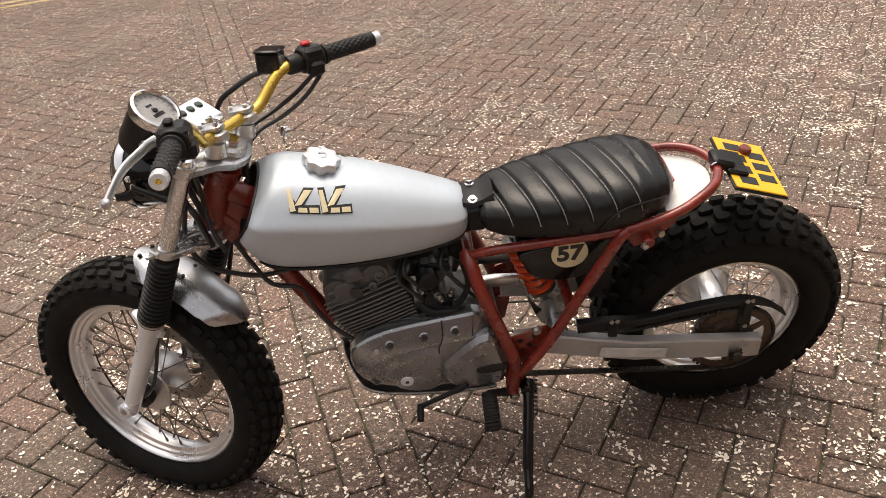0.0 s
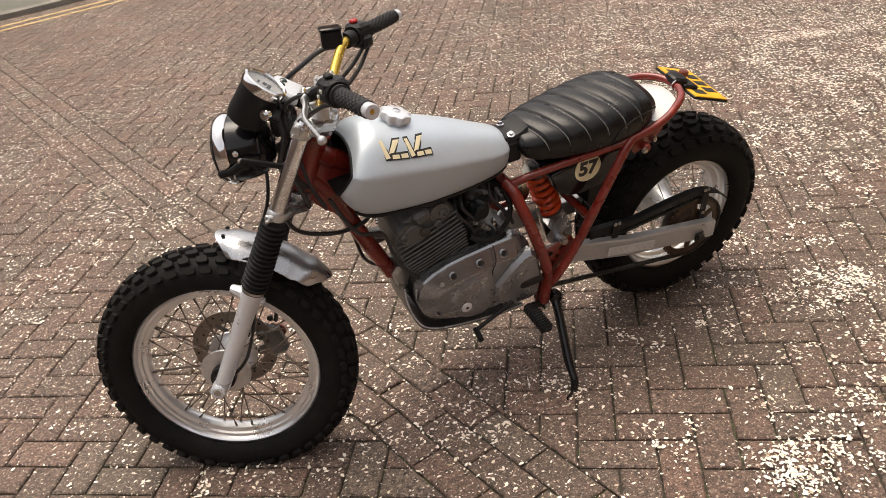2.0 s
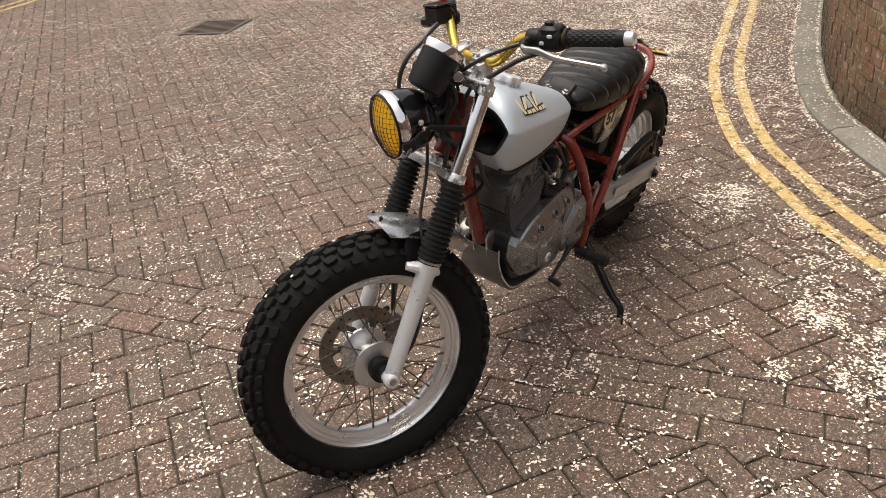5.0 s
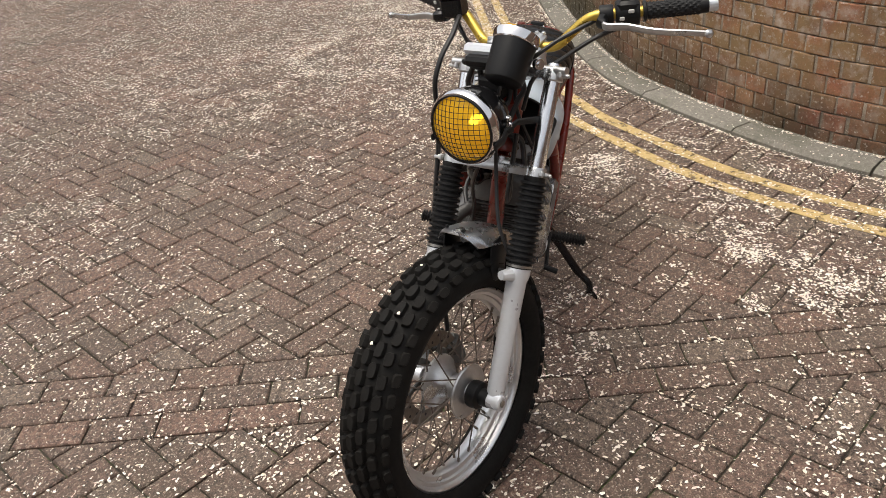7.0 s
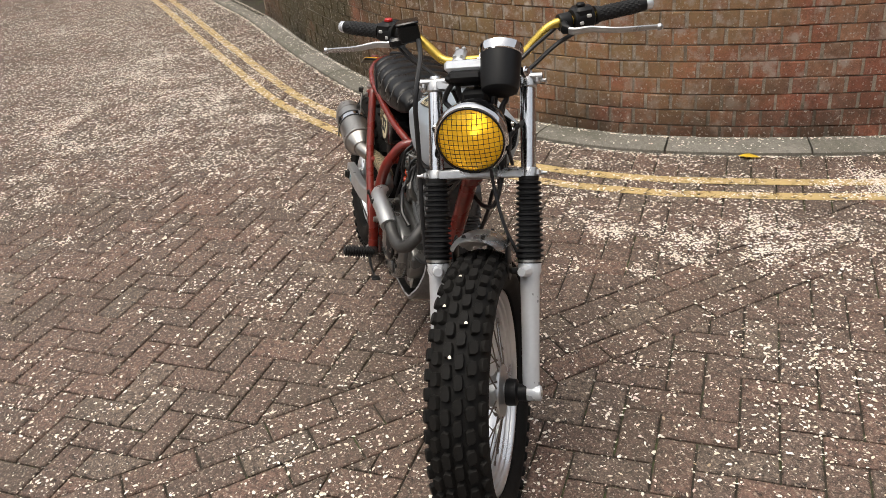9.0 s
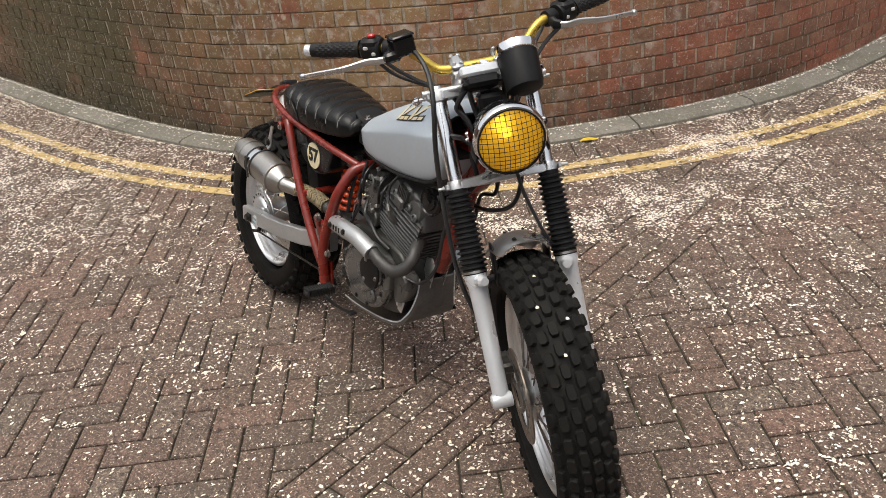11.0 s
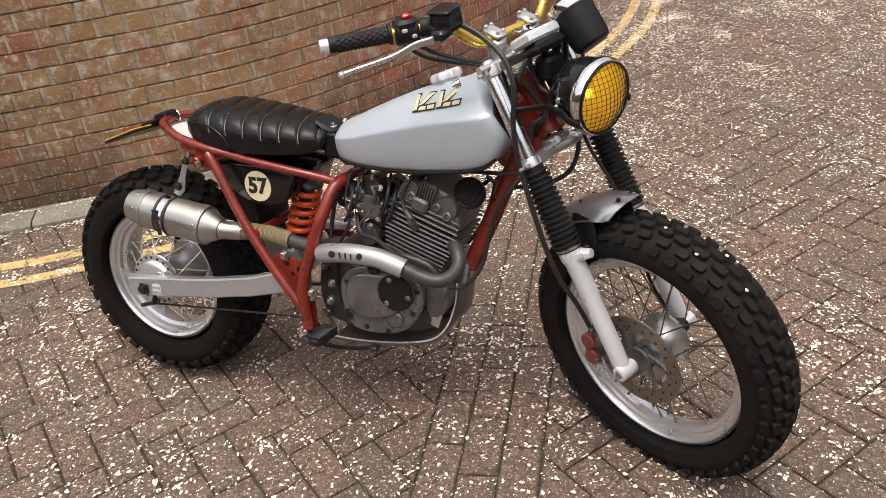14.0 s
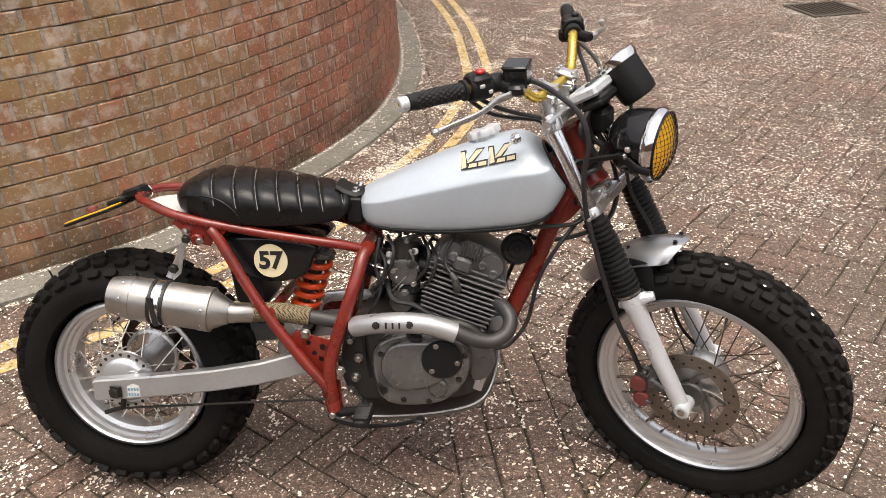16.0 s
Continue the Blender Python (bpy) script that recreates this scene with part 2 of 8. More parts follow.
M_COVER = mat("cover_graphite", (0.28, 0.287, 0.298), rough=0.25, metal=0.78, var=0.08, bump=0.03, coat=0.1, dirt=(0.12, 0.112, 0.10), dirt_amount=0.4, dirt_scale=10)
M_FIN = mat("fin_grey", (0.112, 0.113, 0.113), rough=0.45, metal=0.5, var=0.2, bump=0.1, dirt=(0.13, 0.12, 0.105), dirt_amount=0.25, dirt_scale=22)
M_SKID = mat("skid_grey", (0.15, 0.146, 0.14), rough=0.42, metal=0.6, var=0.2, bump=0.05, dirt=(0.05, 0.045, 0.04), dirt_amount=0.6, dirt_scale=12)
M_STEEL = mat("brushed_steel", (0.40, 0.388, 0.368), rough=0.4, metal=0.95, var=0.1, scale=18, bump=0.03, dirt=(0.34, 0.26, 0.18), dirt_amount=0.3)
M_HEADER = mat("header_pipe", (0.06, 0.058, 0.056), rough=0.5, metal=0.4, var=0.2, bump=0.05)
M_WRAP = mat("exhaust_wrap", (0.21, 0.165, 0.095), rough=0.75, var=0.3, scale=60, fine=300, bump=0.0)
M_ORANGE = mat("spring_orange", (0.68, 0.066, 0.010), rough=0.35, var=0.1, coat=0.3)
M_GOLD = mat("gold_anodised", (0.62, 0.43, 0.085), rough=0.3, metal=0.75, var=0.07, bump=0.0)
M_BOLT = mat("zinc_bolt", (0.42, 0.4, 0.37), rough=0.35, metal=1.0, var=0.2, scale=60, bump=0.0)
M_REFLECT = mat("lamp_reflector", (0.93, 0.93, 0.92), rough=0.28, metal=0.55, var=0.03, bump=0.0)
M_RUST = mat("disc_iron", (0.23, 0.195, 0.165), rough=0.42, metal=0.85, var=0.2, scale=30, bump=0.03)
M_SPROCKET = mat("sprocket_rust", (0.075, 0.048, 0.032), rough=0.5, metal=0.6, var=0.35, scale=30, bump=0.05)
M_CHAIN = mat("oily_chain", (0.035, 0.032, 0.028), rough=0.45, metal=0.6, var=0.3, scale=50)
M_CREAM = mat("cream_sticker", (0.66, 0.58, 0.38), rough=0.5, var=0.05, bump=0.0)
M_INK = mat("black_ink", (0.012, 0.012, 0.012), rough=0.5, var=0.1, bump=0.0)
M_WHITE = mat("white_paint", (0.58, 0.58, 0.57), rough=0.4, var=0.08, bump=0.0)
M_PLATE = mat("plate_yellow", (0.78, 0.42, 0.012), rough=0.4, var=0.06, bump=0.0, dirt=(0.45, 0.26, 0.03), dirt_amount=0.3)
M_REDPLASTIC = mat("red_plastic", (0.5, 0.015, 0.015), rough=0.3, var=0.1, bump=0.0, coat=0.3)
M_CALIPER = mat("caliper_red", (0.16, 0.035, 0.028), rough=0.55, var=0.2, bump=0.05)
M_GREENPLASTIC = mat("dark_lens", (0.01, 0.03, 0.022), rough=0.15, var=0.1, bump=0.0, coat=0.5)
M_IRON = mat("cast_iron", (0.07, 0.055, 0.042), rough=0.6, metal=0.3, var=0.3, scale=20, bump=0.3)
M_LABEL = mat("grey_print", (0.45, 0.44, 0.42), rough=0.5, var=0.1, bump=0.0)
M_LEATHER = mat("black_leather", (0.0058, 0.0058, 0.0060), rough=0.30, var=0.2, scale=18, fine=420, bump=0.16, rvar=0.07, spec=0.3)
M_STITCH = mat("dark_thread", (0.20, 0.19, 0.18), rough=0.6, var=0.1, bump=0.0)
M_BLUEPRINT = mat("blue_print", (0.16, 0.3, 0.36), rough=0.5, var=0.1, bump=0.0)

# tank: bare brushed metal under clear lacquer
M_TANK = mat("tank_metal", (0.47, 0.53, 0.585), rough=0.46, metal=0.42, var=0.04, scale=7, fine=90, bump=0.015, coat=0.06, rvar=0.05,
             dirt=(0.42, 0.42, 0.42), dirt_amount=0.3, dirt_scale=5)

# woven heat tape: crossed strands in colour and relief
_nt, _n, _l, _b = nodes_of(M_WRAP)
_tc = _n.new("ShaderNodeTexCoord")
_ws = []
for _turn in ((0.3, 0.6, 0.8), (0.3, 0.6, -0.8)):
    _mp = _n.new("ShaderNodeMapping")
    _mp.inputs["Rotation"].default_value = _turn
    _l.new(_tc.outputs["Object"], _mp.inputs["Vector"])
    _wv = _n.new("ShaderNodeTexWave")
    _wv.inputs["Scale"].default_value, _wv.inputs["Distortion"].default_value = 75, 0.6
    _l.new(_mp.outputs["Vector"], _wv.inputs["Vector"])
    _ws.append(_wv)
_mx = _n.new("ShaderNodeMath")
_mx.operation = "MAXIMUM"
_l.new(_ws[0].outputs["Fac"], _mx.inputs[0])
_l.new(_ws[1].outputs["Fac"], _mx.inputs[1])
_rp = ramp_node(_n, [(0.35, (0.035, 0.028, 0.018)), (0.8, (0.23, 0.18, 0.10))])
_l.new(_mx.outputs[0], _rp.inputs["Fac"])
_l.new(_rp.outputs["Color"], _b.inputs["Base Color"])
_bp = _n.new("ShaderNodeBump")
_bp.inputs["Strength"].default_value, _bp.inputs["Distance"].default_value = 0.8, 0.002
_l.new(_mx.outputs[0], _bp.inputs["Height"])
_l.new(_bp.outputs["Normal"], _b.inputs["Normal"])

# amber headlamp glass
M_ENCLOSURE = masonry("facade_brick", [(0.0, (0.17, 0.10, 0.075)), (1.0, (0.2, 0.12, 0.09))], 40.0, (0.09, 0.085, 0.06), 0.5, 0.45, 0.7, (0.3, 0.26, 0.2), 0.5)
M_AMBER = bpy.data.materials.new("amber_glass")
_nt, _n, _l, _b = nodes_of(M_AMBER)
_b.inputs["Base Color"].default_value = (0.96, 0.66, 0.06, 1)
_b.inputs["Roughness"].default_value = 0.14
_b.inputs["Transmission Weight"].default_value = 0.55
_b.inputs["IOR"].default_value = 1.25
_b.inputs["Coat Weight"].default_value = 0.4
# glow added inside the headlamp to brighten its lens; no lit lamp known
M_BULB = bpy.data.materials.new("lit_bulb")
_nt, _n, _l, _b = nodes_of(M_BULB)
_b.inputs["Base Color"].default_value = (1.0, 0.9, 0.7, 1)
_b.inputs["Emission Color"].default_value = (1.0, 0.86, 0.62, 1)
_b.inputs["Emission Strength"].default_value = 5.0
M_CLEAR = bpy.data.materials.new("clear_glass")
_nt, _n, _l, _b = nodes_of(M_CLEAR)
_b.inputs["Roughness"].default_value = 0.03
_b.inputs["Transmission Weight"].default_value = 1.0
_b.inputs["IOR"].default_value = 1.15

# worn road paint, broken away in places
M_YELLOW = mat("road_paint", (0.50, 0.365, 0.16), rough=0.75, var=0.12, scale=6, bump=0.1, dirt=(0.35, 0.25, 0.11), dirt_amount=0.6, dirt_scale=5)
_nt, _n, _l, _b = nodes_of(M_YELLOW)
_tc = _n.new("ShaderNodeTexCoord")
_wz = _n.new("ShaderNodeTexNoise")
_wz.inputs["Scale"].default_value, _wz.inputs["Detail"].default_value, _wz.inputs["Roughness"].default_value = 22, 8, 0.75
_l.new(_tc.outputs["Object"], _wz.inputs["Vector"])
_wr = _n.new("ShaderNodeMapRange")
_wr.inputs["From Min"].default_value, _wr.inputs["From Max"].default_value = 0.52, 0.62
_wr.inputs["To Min"].default_value, _wr.inputs["To Max"].default_value = 1.0, 0.0
_l.new(_wz.outputs["Fac"], _wr.inputs["Value"])
_l.new(_wr.outputs["Result"], _b.inputs["Alpha"])

# ---- shape tools ----


def smooth(pts, per=6, closed=False):
    """A Catmull-Rom curve through the points."""
    p = [Vector(q) for q in pts]
    n = len(p)
    out = []
    for i in range(n if closed else n - 1):
        if closed:
            a, b, c, d = p[i - 1], p[i], p[(i + 1) % n], p[(i + 2) % n]
        else:
            b, c = p[i], p[i + 1]
            a = p[i - 1] if i else b * 2 - c
            d = p[i + 2] if i + 2 < n else c * 2 - b
        for k in range(per):
            t = k / per
            out.append(0.5 * ((2 * b) + (c - a) * t + (2 * a - 5 * b + 4 * c - d) * t * t + (3 * b - a - 3 * c + d) * t ** 3))
    if not closed:
        out.append(p[-1].copy())
    return out


def inset(poly, d):
    """A closed outline (counter-clockwise) moved inwards by d."""
    n, out = len(poly), []
    for i in range(n):
        a, b, c = (Vector(poly[k % n][:2]) for k in (i - 1, i, i + 1))
        e, f = (b - a), (c - b)
        n1, n2 = Vector((-e.y, e.x)), Vector((-f.y, f.x))
        if n1.length > 1e-9:
            n1.normalize()
        if n2.length > 1e-9:
            n2.normalize()
        h = n1 + n2
        h = h / max(h.length_squared, 0.5) * 2 if h.length > 1e-6 else n1
        out.append(b + h * d)
    return out


def ccw(poly):
    s = sum(poly[i - 1][0] * poly[i][1] - poly[i][0] * poly[i - 1][1] for i in range(len(poly)))
    return list(poly) if s > 0 else list(reversed(poly))


class Geo:
    """Collects vertices and faces of one part."""

    def __init__(self):
        self.v, self.f = [], []

    def add(self, verts, faces, m=None):
        k = len(self.v)
        self.v += [tuple(m @ Vector(p)) if m is not None else tuple(p) for p in verts]
        self.f += [tuple(k + i for i in q) for q in faces]
        return self

    def loft(self, rings, caps=True, closed=True, loop=False, m=None):
        n, verts, faces = len(rings[0]), [], []
        for r in rings:
            verts += [tuple(p) for p in r]
        cnt = len(rings)
        for i in range(cnt if loop else cnt - 1):
            for j in range(n if closed else n - 1):
                a, b = i * n + j, i * n + (j + 1) % n
                c, d = ((i + 1) % cnt) * n + (j + 1) % n, ((i + 1) % cnt) * n + j
                faces.append((a, b, c, d))
        if caps and closed and not loop:
            faces.append(tuple(reversed(range(n))))
            faces.append(tuple((cnt - 1) * n + j for j in range(n)))
        return self.add(verts, faces, m)

    def tube(self, path, r, n=10, loop=False, caps=True, flat=1.0, m=None):
        """A round bar along a path. r: one radius or one for each point."""
        p = [Vector(q) for q in path]
        rs = list(r) if isinstance(r, (list, tuple)) else [r] * len(p)
        rings, side = [], None
        for i, q in enumerate(p):
            if loop:
                t = p[(i + 1) % len(p)] - p[i - 1]
            else:
                t = p[min(i + 1, len(p) - 1)] - p[max(i - 1, 0)]
            t.normalize()
            if side is None:
                side = t.orthogonal().normalized() if abs(t.y) > 0.9 else Vector((0, 1, 0)).cross(t).normalized()
            side = (side - t * side.dot(t)).normalized()
            up = t.cross(side)
            rings.append([q + (side * math.cos(a) + up * math.sin(a) * flat) * rs[i] for a in (2 * math.pi * k / n for k in range(n))])
        return self.loft(rings, caps=caps, loop=loop, m=m)

    def turn(self, profile, origin=(0, 0, 0), axis=(0, 1, 0), n=24, loop=False, m=None):
        """A profile of (radius, height) turned about an axis."""
        ax = Vector(axis).normalized()
        u = ax.orthogonal().normalized()
        w = ax.cross(u)
        o = Vector(origin)
        rings = [[o + ax * h + (u * math.cos(a) + w * math.sin(a)) * max(r, 1e-5) for a in (2 * math.pi * k / n for k in range(n))] for r, h in profile]
        return self.loft(rings, caps=not loop, loop=loop, m=m)

    def box(self, c, size, bevel=0.002, m=None):
        x, y, z = (s / 2 for s in size)
        b = min(bevel, x * 0.9, y * 0.9, z * 0.9)

        def ring(ix, iy, h, k):
            a, e = x - ix, y - iy
            return [Vector(c) + Vector(q) for q in ((a, -e + k, h), (a, e - k, h), (a - k, e, h), (-a + k, e, h), (-a, e - k, h), (-a, -e + k, h), (-a + k, -e, h), (a - k, -e, h))]
        return self.loft([ring(b, b, -z, b * 0.2), ring(0, 0, -z + b, b), ring(0, 0, z - b, b), ring(b, b, z, b * 0.2)], m=m)

    def prism(self, outline, y0, y1, bevel=0.003, steps=2, m=None):
        """An outline in (x, z) drawn out along y from y0 to y1, with rounded rims."""
        o = ccw([tuple(p[:2]) for p in outline])
        s = 1 if y1 > y0 else -1
        levels = []
        for k in range(steps + 1):
            a = math.pi / 2 * k / steps
            levels.append((bevel * (1 - math.sin(a)), y0 + s * bevel * (1 - math.cos(a))))
        levels += [(d, y1 - (y - y0)) for d, y in reversed(levels)]
        rings = [[(q[0], y, q[1]) for q in inset(o, d)] for d, y in levels]
        if s > 0:
            rings = [list(reversed(r)) for r in rings]
        return self.loft(rings, m=m)


def obj(name, g, material, crease=35.0):
    me = bpy.data.meshes.new(name)
    me.from_pydata(g.v, [], g.f)
    me.update()
    if crease is not None:
        bm = bmesh.new()
        bm.from_mesh(me)
        bmesh.ops.recalc_face_normals(bm, faces=bm.faces)
        lim = radians(crease)
        for e in bm.edges:
            e.smooth = len(e.link_faces) != 2 or e.calc_face_angle(0) < lim
        for q in bm.faces:
            q.smooth = True
        bm.to_mesh(me)
        bm.free()
    me.materials.append(material)
    return new(name, me)


def part(name, g, material, parent, label="", m=None, crease=35.0):
    ob = obj(name, g, material, crease)
    ob.parent = parent
    if m is not None:
        ob.matrix_basis = m
    return tagged(ob, label)


def same(ob, parent, m=None):
    """Another object on the same mesh."""
    o = new(ob.name.split(".")[0], ob.data)
    o.parent = parent
    if m is not None:
        o.matrix_basis = m
    return o


def rnd(a, b):
    return a + (b - a) * random.random()

# ---- the setting ----
BAND = radians(102.7)
BU = Vector((math.cos(BAND), math.sin(BAND)))
BN = Vector((math.sin(BAND), -math.cos(BAND)))
BAND_AT = Vector((0.112, 0.02))
BW, BL, BAND_W = 0.1, 0.2, 0.3

WALL_LINE = smooth([(-9.5, -1.55, 0), (-7.0, -0.78, 0), (-5.95, -0.47, 0), (-5.18, -0.255, 0), (-3.9, 0.005, 0), (-2.98, 0.235, 0), (-2.34, 0.46, 0), (-1.95, 0.70, 0), (-1.62, 0.96, 0),
                    (-1.30, 1.255, 0), (-1.037, 1.645, 0), (-0.785, 2.168, 0), (-0.635, 2.64, 0), (-0.585, 3.05, 0), (-0.60, 3.7, 0), (-0.75, 4.6, 0), (-1.0, 5.6, 0), (-1.6, 7.2, 0), (-2.6, 9.0, 0)], 8)
NEAR_LINE = smooth([(-9.5, -2.05, 0), (-7.0, -1.36, 0), (-5.94, -1.09, 0), (-4.89, -0.84, 0), (-3.7, -0.545, 0), (-2.85, -0.325, 0), (-2.25, -0.10, 0), (-1.7, 0.18, 0), (-1.36, 0.44, 0), (-1.11, 0.65, 0), (-0.91, 0.855, 0), (-0.77, 1.035, 0),
                     (-0.65, 1.21, 0), (-0.53, 1.43, 0), (-0.43, 1.62, 0), (-0.335, 1.82, 0), (-0.21, 2.13, 0), (-0.145, 2.35, 0), (-0.055, 2.78, 0), (0.0, 3.4, 0), (-0.07, 4.1, 0), (-0.3, 5.33, 0), (-0.8, 7.0, 0), (-1.6, 9.0, 0)], 6)


def offset(line, d):
    """A line in the ground plane moved to its right-hand side by d."""
    out = []
    for i, p in enumerate(line):
        t = (line[min(i + 1, len(line) - 1)] - line[max(i - 1, 0)]).normalized()
        out.append(p + Vector((t.y, -t.x, 0)) * d)
    return out


def even(line, step):
    """Points at even steps along a line."""
    out, rest = [line[0].copy()], step
    for a, b in zip(line, line[1:]):
        d = (b - a).length
        while d >= rest:
            a = a + (b - a) * (rest / d)
            out.append(a.copy())
            d, rest = (b - a).length, step
        rest -= d
    return out


def side_of(line, x, y):
    """How far a point lies to the right of a line."""
    best, sign = 1e9, 1
    q = Vector((x, y, 0))
    for a, b in zip(line, line[1:]):
        t = b - a
        k = max(0, min(1, (q - a).dot(t) / t.length_squared))
        v = q - (a + t * k)
        if v.length < best:
            best = v.length
            sign = 1 if t.x * v.y - t.y * v.x < 0 else -1
    return best * sign


COARSE = WALL_LINE[::4]
_ca = np.array([(p.x, p.y) for p in COARSE])


def sides_of(x, y):
    """How far many points lie to the right of the wall's line."""
    best, sign = np.full(len(x), 1e9), np.ones(len(x))
    for (ax, ay), (bx, by) in zip(_ca, _ca[1:]):
        tx, ty = bx - ax, by - ay
        k = np.clip(((x - ax) * tx + (y - ay) * ty) / (tx * tx + ty * ty), 0, 1)
        vx, vy = x - ax - tx * k, y - ay - ty * k
        d = np.hypot(vx, vy)
        near = d < best
        best = np.where(near, d, best)
        sign = np.where(near, np.where(tx * vy - ty * vx < 0, 1, -1), sign)
    return best * sign


ground = obj("ground", Geo().add([(-150, -150, -0.010), (150, -150, -0.010), (150, 150, -0.010), (-150, 150, -0.010)], [(0, 1, 2, 3)]), M_JOINT, None)
tagged(ground, "sandy soil with moss showing between the paving blocks", "ground", kind="structure")

# curved boundary wall: mortar body, brick headers laid in the face
WALL_H, COURSE = 2.1, 0.075
GAP = (-5.95, -5.20)
g = Geo()
# bed joints raked out, upright joints flush
steps = [(-0.05, 0.0055)]
for c in range(int(WALL_H / COURSE) + 1):
    z = c * COURSE + 0.01
    if z < WALL_H - 0.01:
        steps += [(z - 0.0017, 0.0055), (z - 0.0017, 0.014), (z + 0.0017, 0.014), (z + 0.0017, 0.0055)]
steps.append((WALL_H, 0.0055))
front = even(WALL_LINE, 0.05)
for run in ([p for p in front if p.x < GAP[0]], [p for p in front if p.x > GAP[1]]):
    if len(run) < 2:
        continue
    flush, raked, rear = offset(run, -0.0055), offset(run, -0.014), offset(run, -0.215)
    rings = []
    for a, b, c in zip(flush, raked, rear):
        rings.append([((a if d < 0.01 else b).x, (a if d < 0.01 else b).y, z) for z, d in steps] + [(c.x, c.y, WALL_H), (c.x, c.y, -0.05)])
    g.loft(rings)
wall = obj("wall_curved", g, M_MORTAR, 20)
tagged(wall, "curved red brick garden wall in header bond, stained and mossy", "wall", kind="structure")

# kerb of concrete lengths at the foot of the wall
KERB_H, KERB_W = 0.03, 0.145
kl = even(WALL_LINE, 0.06)
kerb = new("kerb", None)
tagged(kerb, "low grey concrete kerb strewn with petals along the wall", "kerb", kind="structure")
per = 10
for s in range(0, len(kl) - per, per):
    seg = kl[s:s + per + 1]
    seg = [seg[0] + (seg[1] - seg[0]) * 0.06] + seg[1:-1] + [seg[-1] + (seg[-2] - seg[-1]) * 0.06]
    o1, o2, o3 = offset(seg, KERB_W), offset(seg, KERB_W - 0.02), offset(seg, -0.005)
    rings = [[(a.x, a.y, -0.03), (a.x, a.y, KERB_H - 0.012), (b.x, b.y, KERB_H), (c.x, c.y, KERB_H + 0.004), (c.x, c.y, -0.03)] for a, b, c in zip(o1, o2, o3)]
    part("kerb_stone", Geo().loft(rings), M_KERB, kerb, crease=30)

# doorway through the wall; a dark boarded gate stands in for its shadow
gate = new("gate", None)
gate.matrix_basis = Matrix.Translation((-5.635, -0.20, 0)) @ Matrix.Rotation(math.atan2(0.27, 0.96), 4, "Z")
tagged(gate, "dark boarded gate standing in for the doorway's shadowed, barred gap", "gate")
plank = None
for k in range(7):
    mm = Matrix.Translation((-0.375 + 0.125 * k, 0, 0))
    if plank is None:
        plank = part("plank", Geo().box((0, 0, 1.03), (0.119, 0.022, 1.98), 0.003), M_GATE, gate, m=mm)
    else:
        same(plank, gate, mm)
for z in (0.22, 1.75):
    part("rail", Geo().box((0, -0.022, z), (0.86, 0.02, 0.11), 0.004), M_GATE, gate)
part("bolt_bar", Geo().tube([(-0.30, -0.045, 0.40), (0.30, -0.045, 0.40)], 0.009, 8), M_IRON, gate, "dark iron bar across the gate")
tagged(obj("threshold", Geo().box((0, 0, 0.010), (0.95, 0.42, 0.05), 0.006, gate.matrix_basis @ Matrix.Translation((0, -0.02, 0))), M_JOINT), "worn stone threshold of the doorway", "step", kind="structure")

# double yellow lines
for k, d in enumerate((0.0, -0.135)):
    ln = offset(even(NEAR_LINE, 0.08), d)
    a, b = offset(ln, 0.029), offset(ln, -0.029)
    g = Geo()
    g.loft([[(p.x, p.y, 0.0005), (p.x, p.y, 0.0026), (q.x, q.y, 0.0026), (q.x, q.y, 0.0005)] for p, q in zip(a, b)])
    tagged(obj("yellow_line", g, M_YELLOW, None), "worn yellow no-parking line painted on the paving", "road marking", kind="structure")
for d0 in (0.0, 0.2):
    g = Geo()
    s0, s1 = Vector((-10, -9.45 - d0, 0)), Vector((8, -4.9 - d0, 0))
    nn = Vector((0.242, -0.97, 0)) * 0.03
    g.loft([[(p.x - nn.x, p.y - nn.y, 0.0015), (p.x - nn.x, p.y - nn.y, 0.0042), (p.x + nn.x, p.y + nn.y, 0.0042), (p.x + nn.x, p.y + nn.y, 0.0015)] for p in (s0, s1)])
    tagged(obj("yellow_line", g, M_YELLOW, None), "far yellow no-parking line painted on the paving", "road marking", kind="structure")
FAR_A, FAR_D = Vector((-10, -9.95, 0)), Vector((18, 4.55, 0)).normalized()
FAR_N = Vector((FAR_D.y, -FAR_D.x, 0))
g = Geo()
p0, p1 = FAR_A, FAR_A + FAR_D * 19
g.loft([[tuple(p), tuple(p + Vector((0, 0, 0.05))), tuple(p + FAR_N * 0.12 + Vector((0, 0, 0.055))), tuple(p + FAR_N * 0.12)] for p in (p0, p1)])
tagged(obj("kerb_far", g, M_KERB), "pale concrete kerb across the road", "kerb", kind="structure")
g = Geo()
g.loft([[tuple(p + FAR_N * 0.122), tuple(p + FAR_N * 0.122 + Vector((0, 0, 0.05))), tuple(p + FAR_N * 9 + Vector((0, 0, 0.05))), tuple(p + FAR_N * 9)] for p in (p0, p1)])
tagged(obj("pavement_far", g, M_TARMAC), "mossy grey tarmac footway behind the far kerb", "pavement", kind="structure")


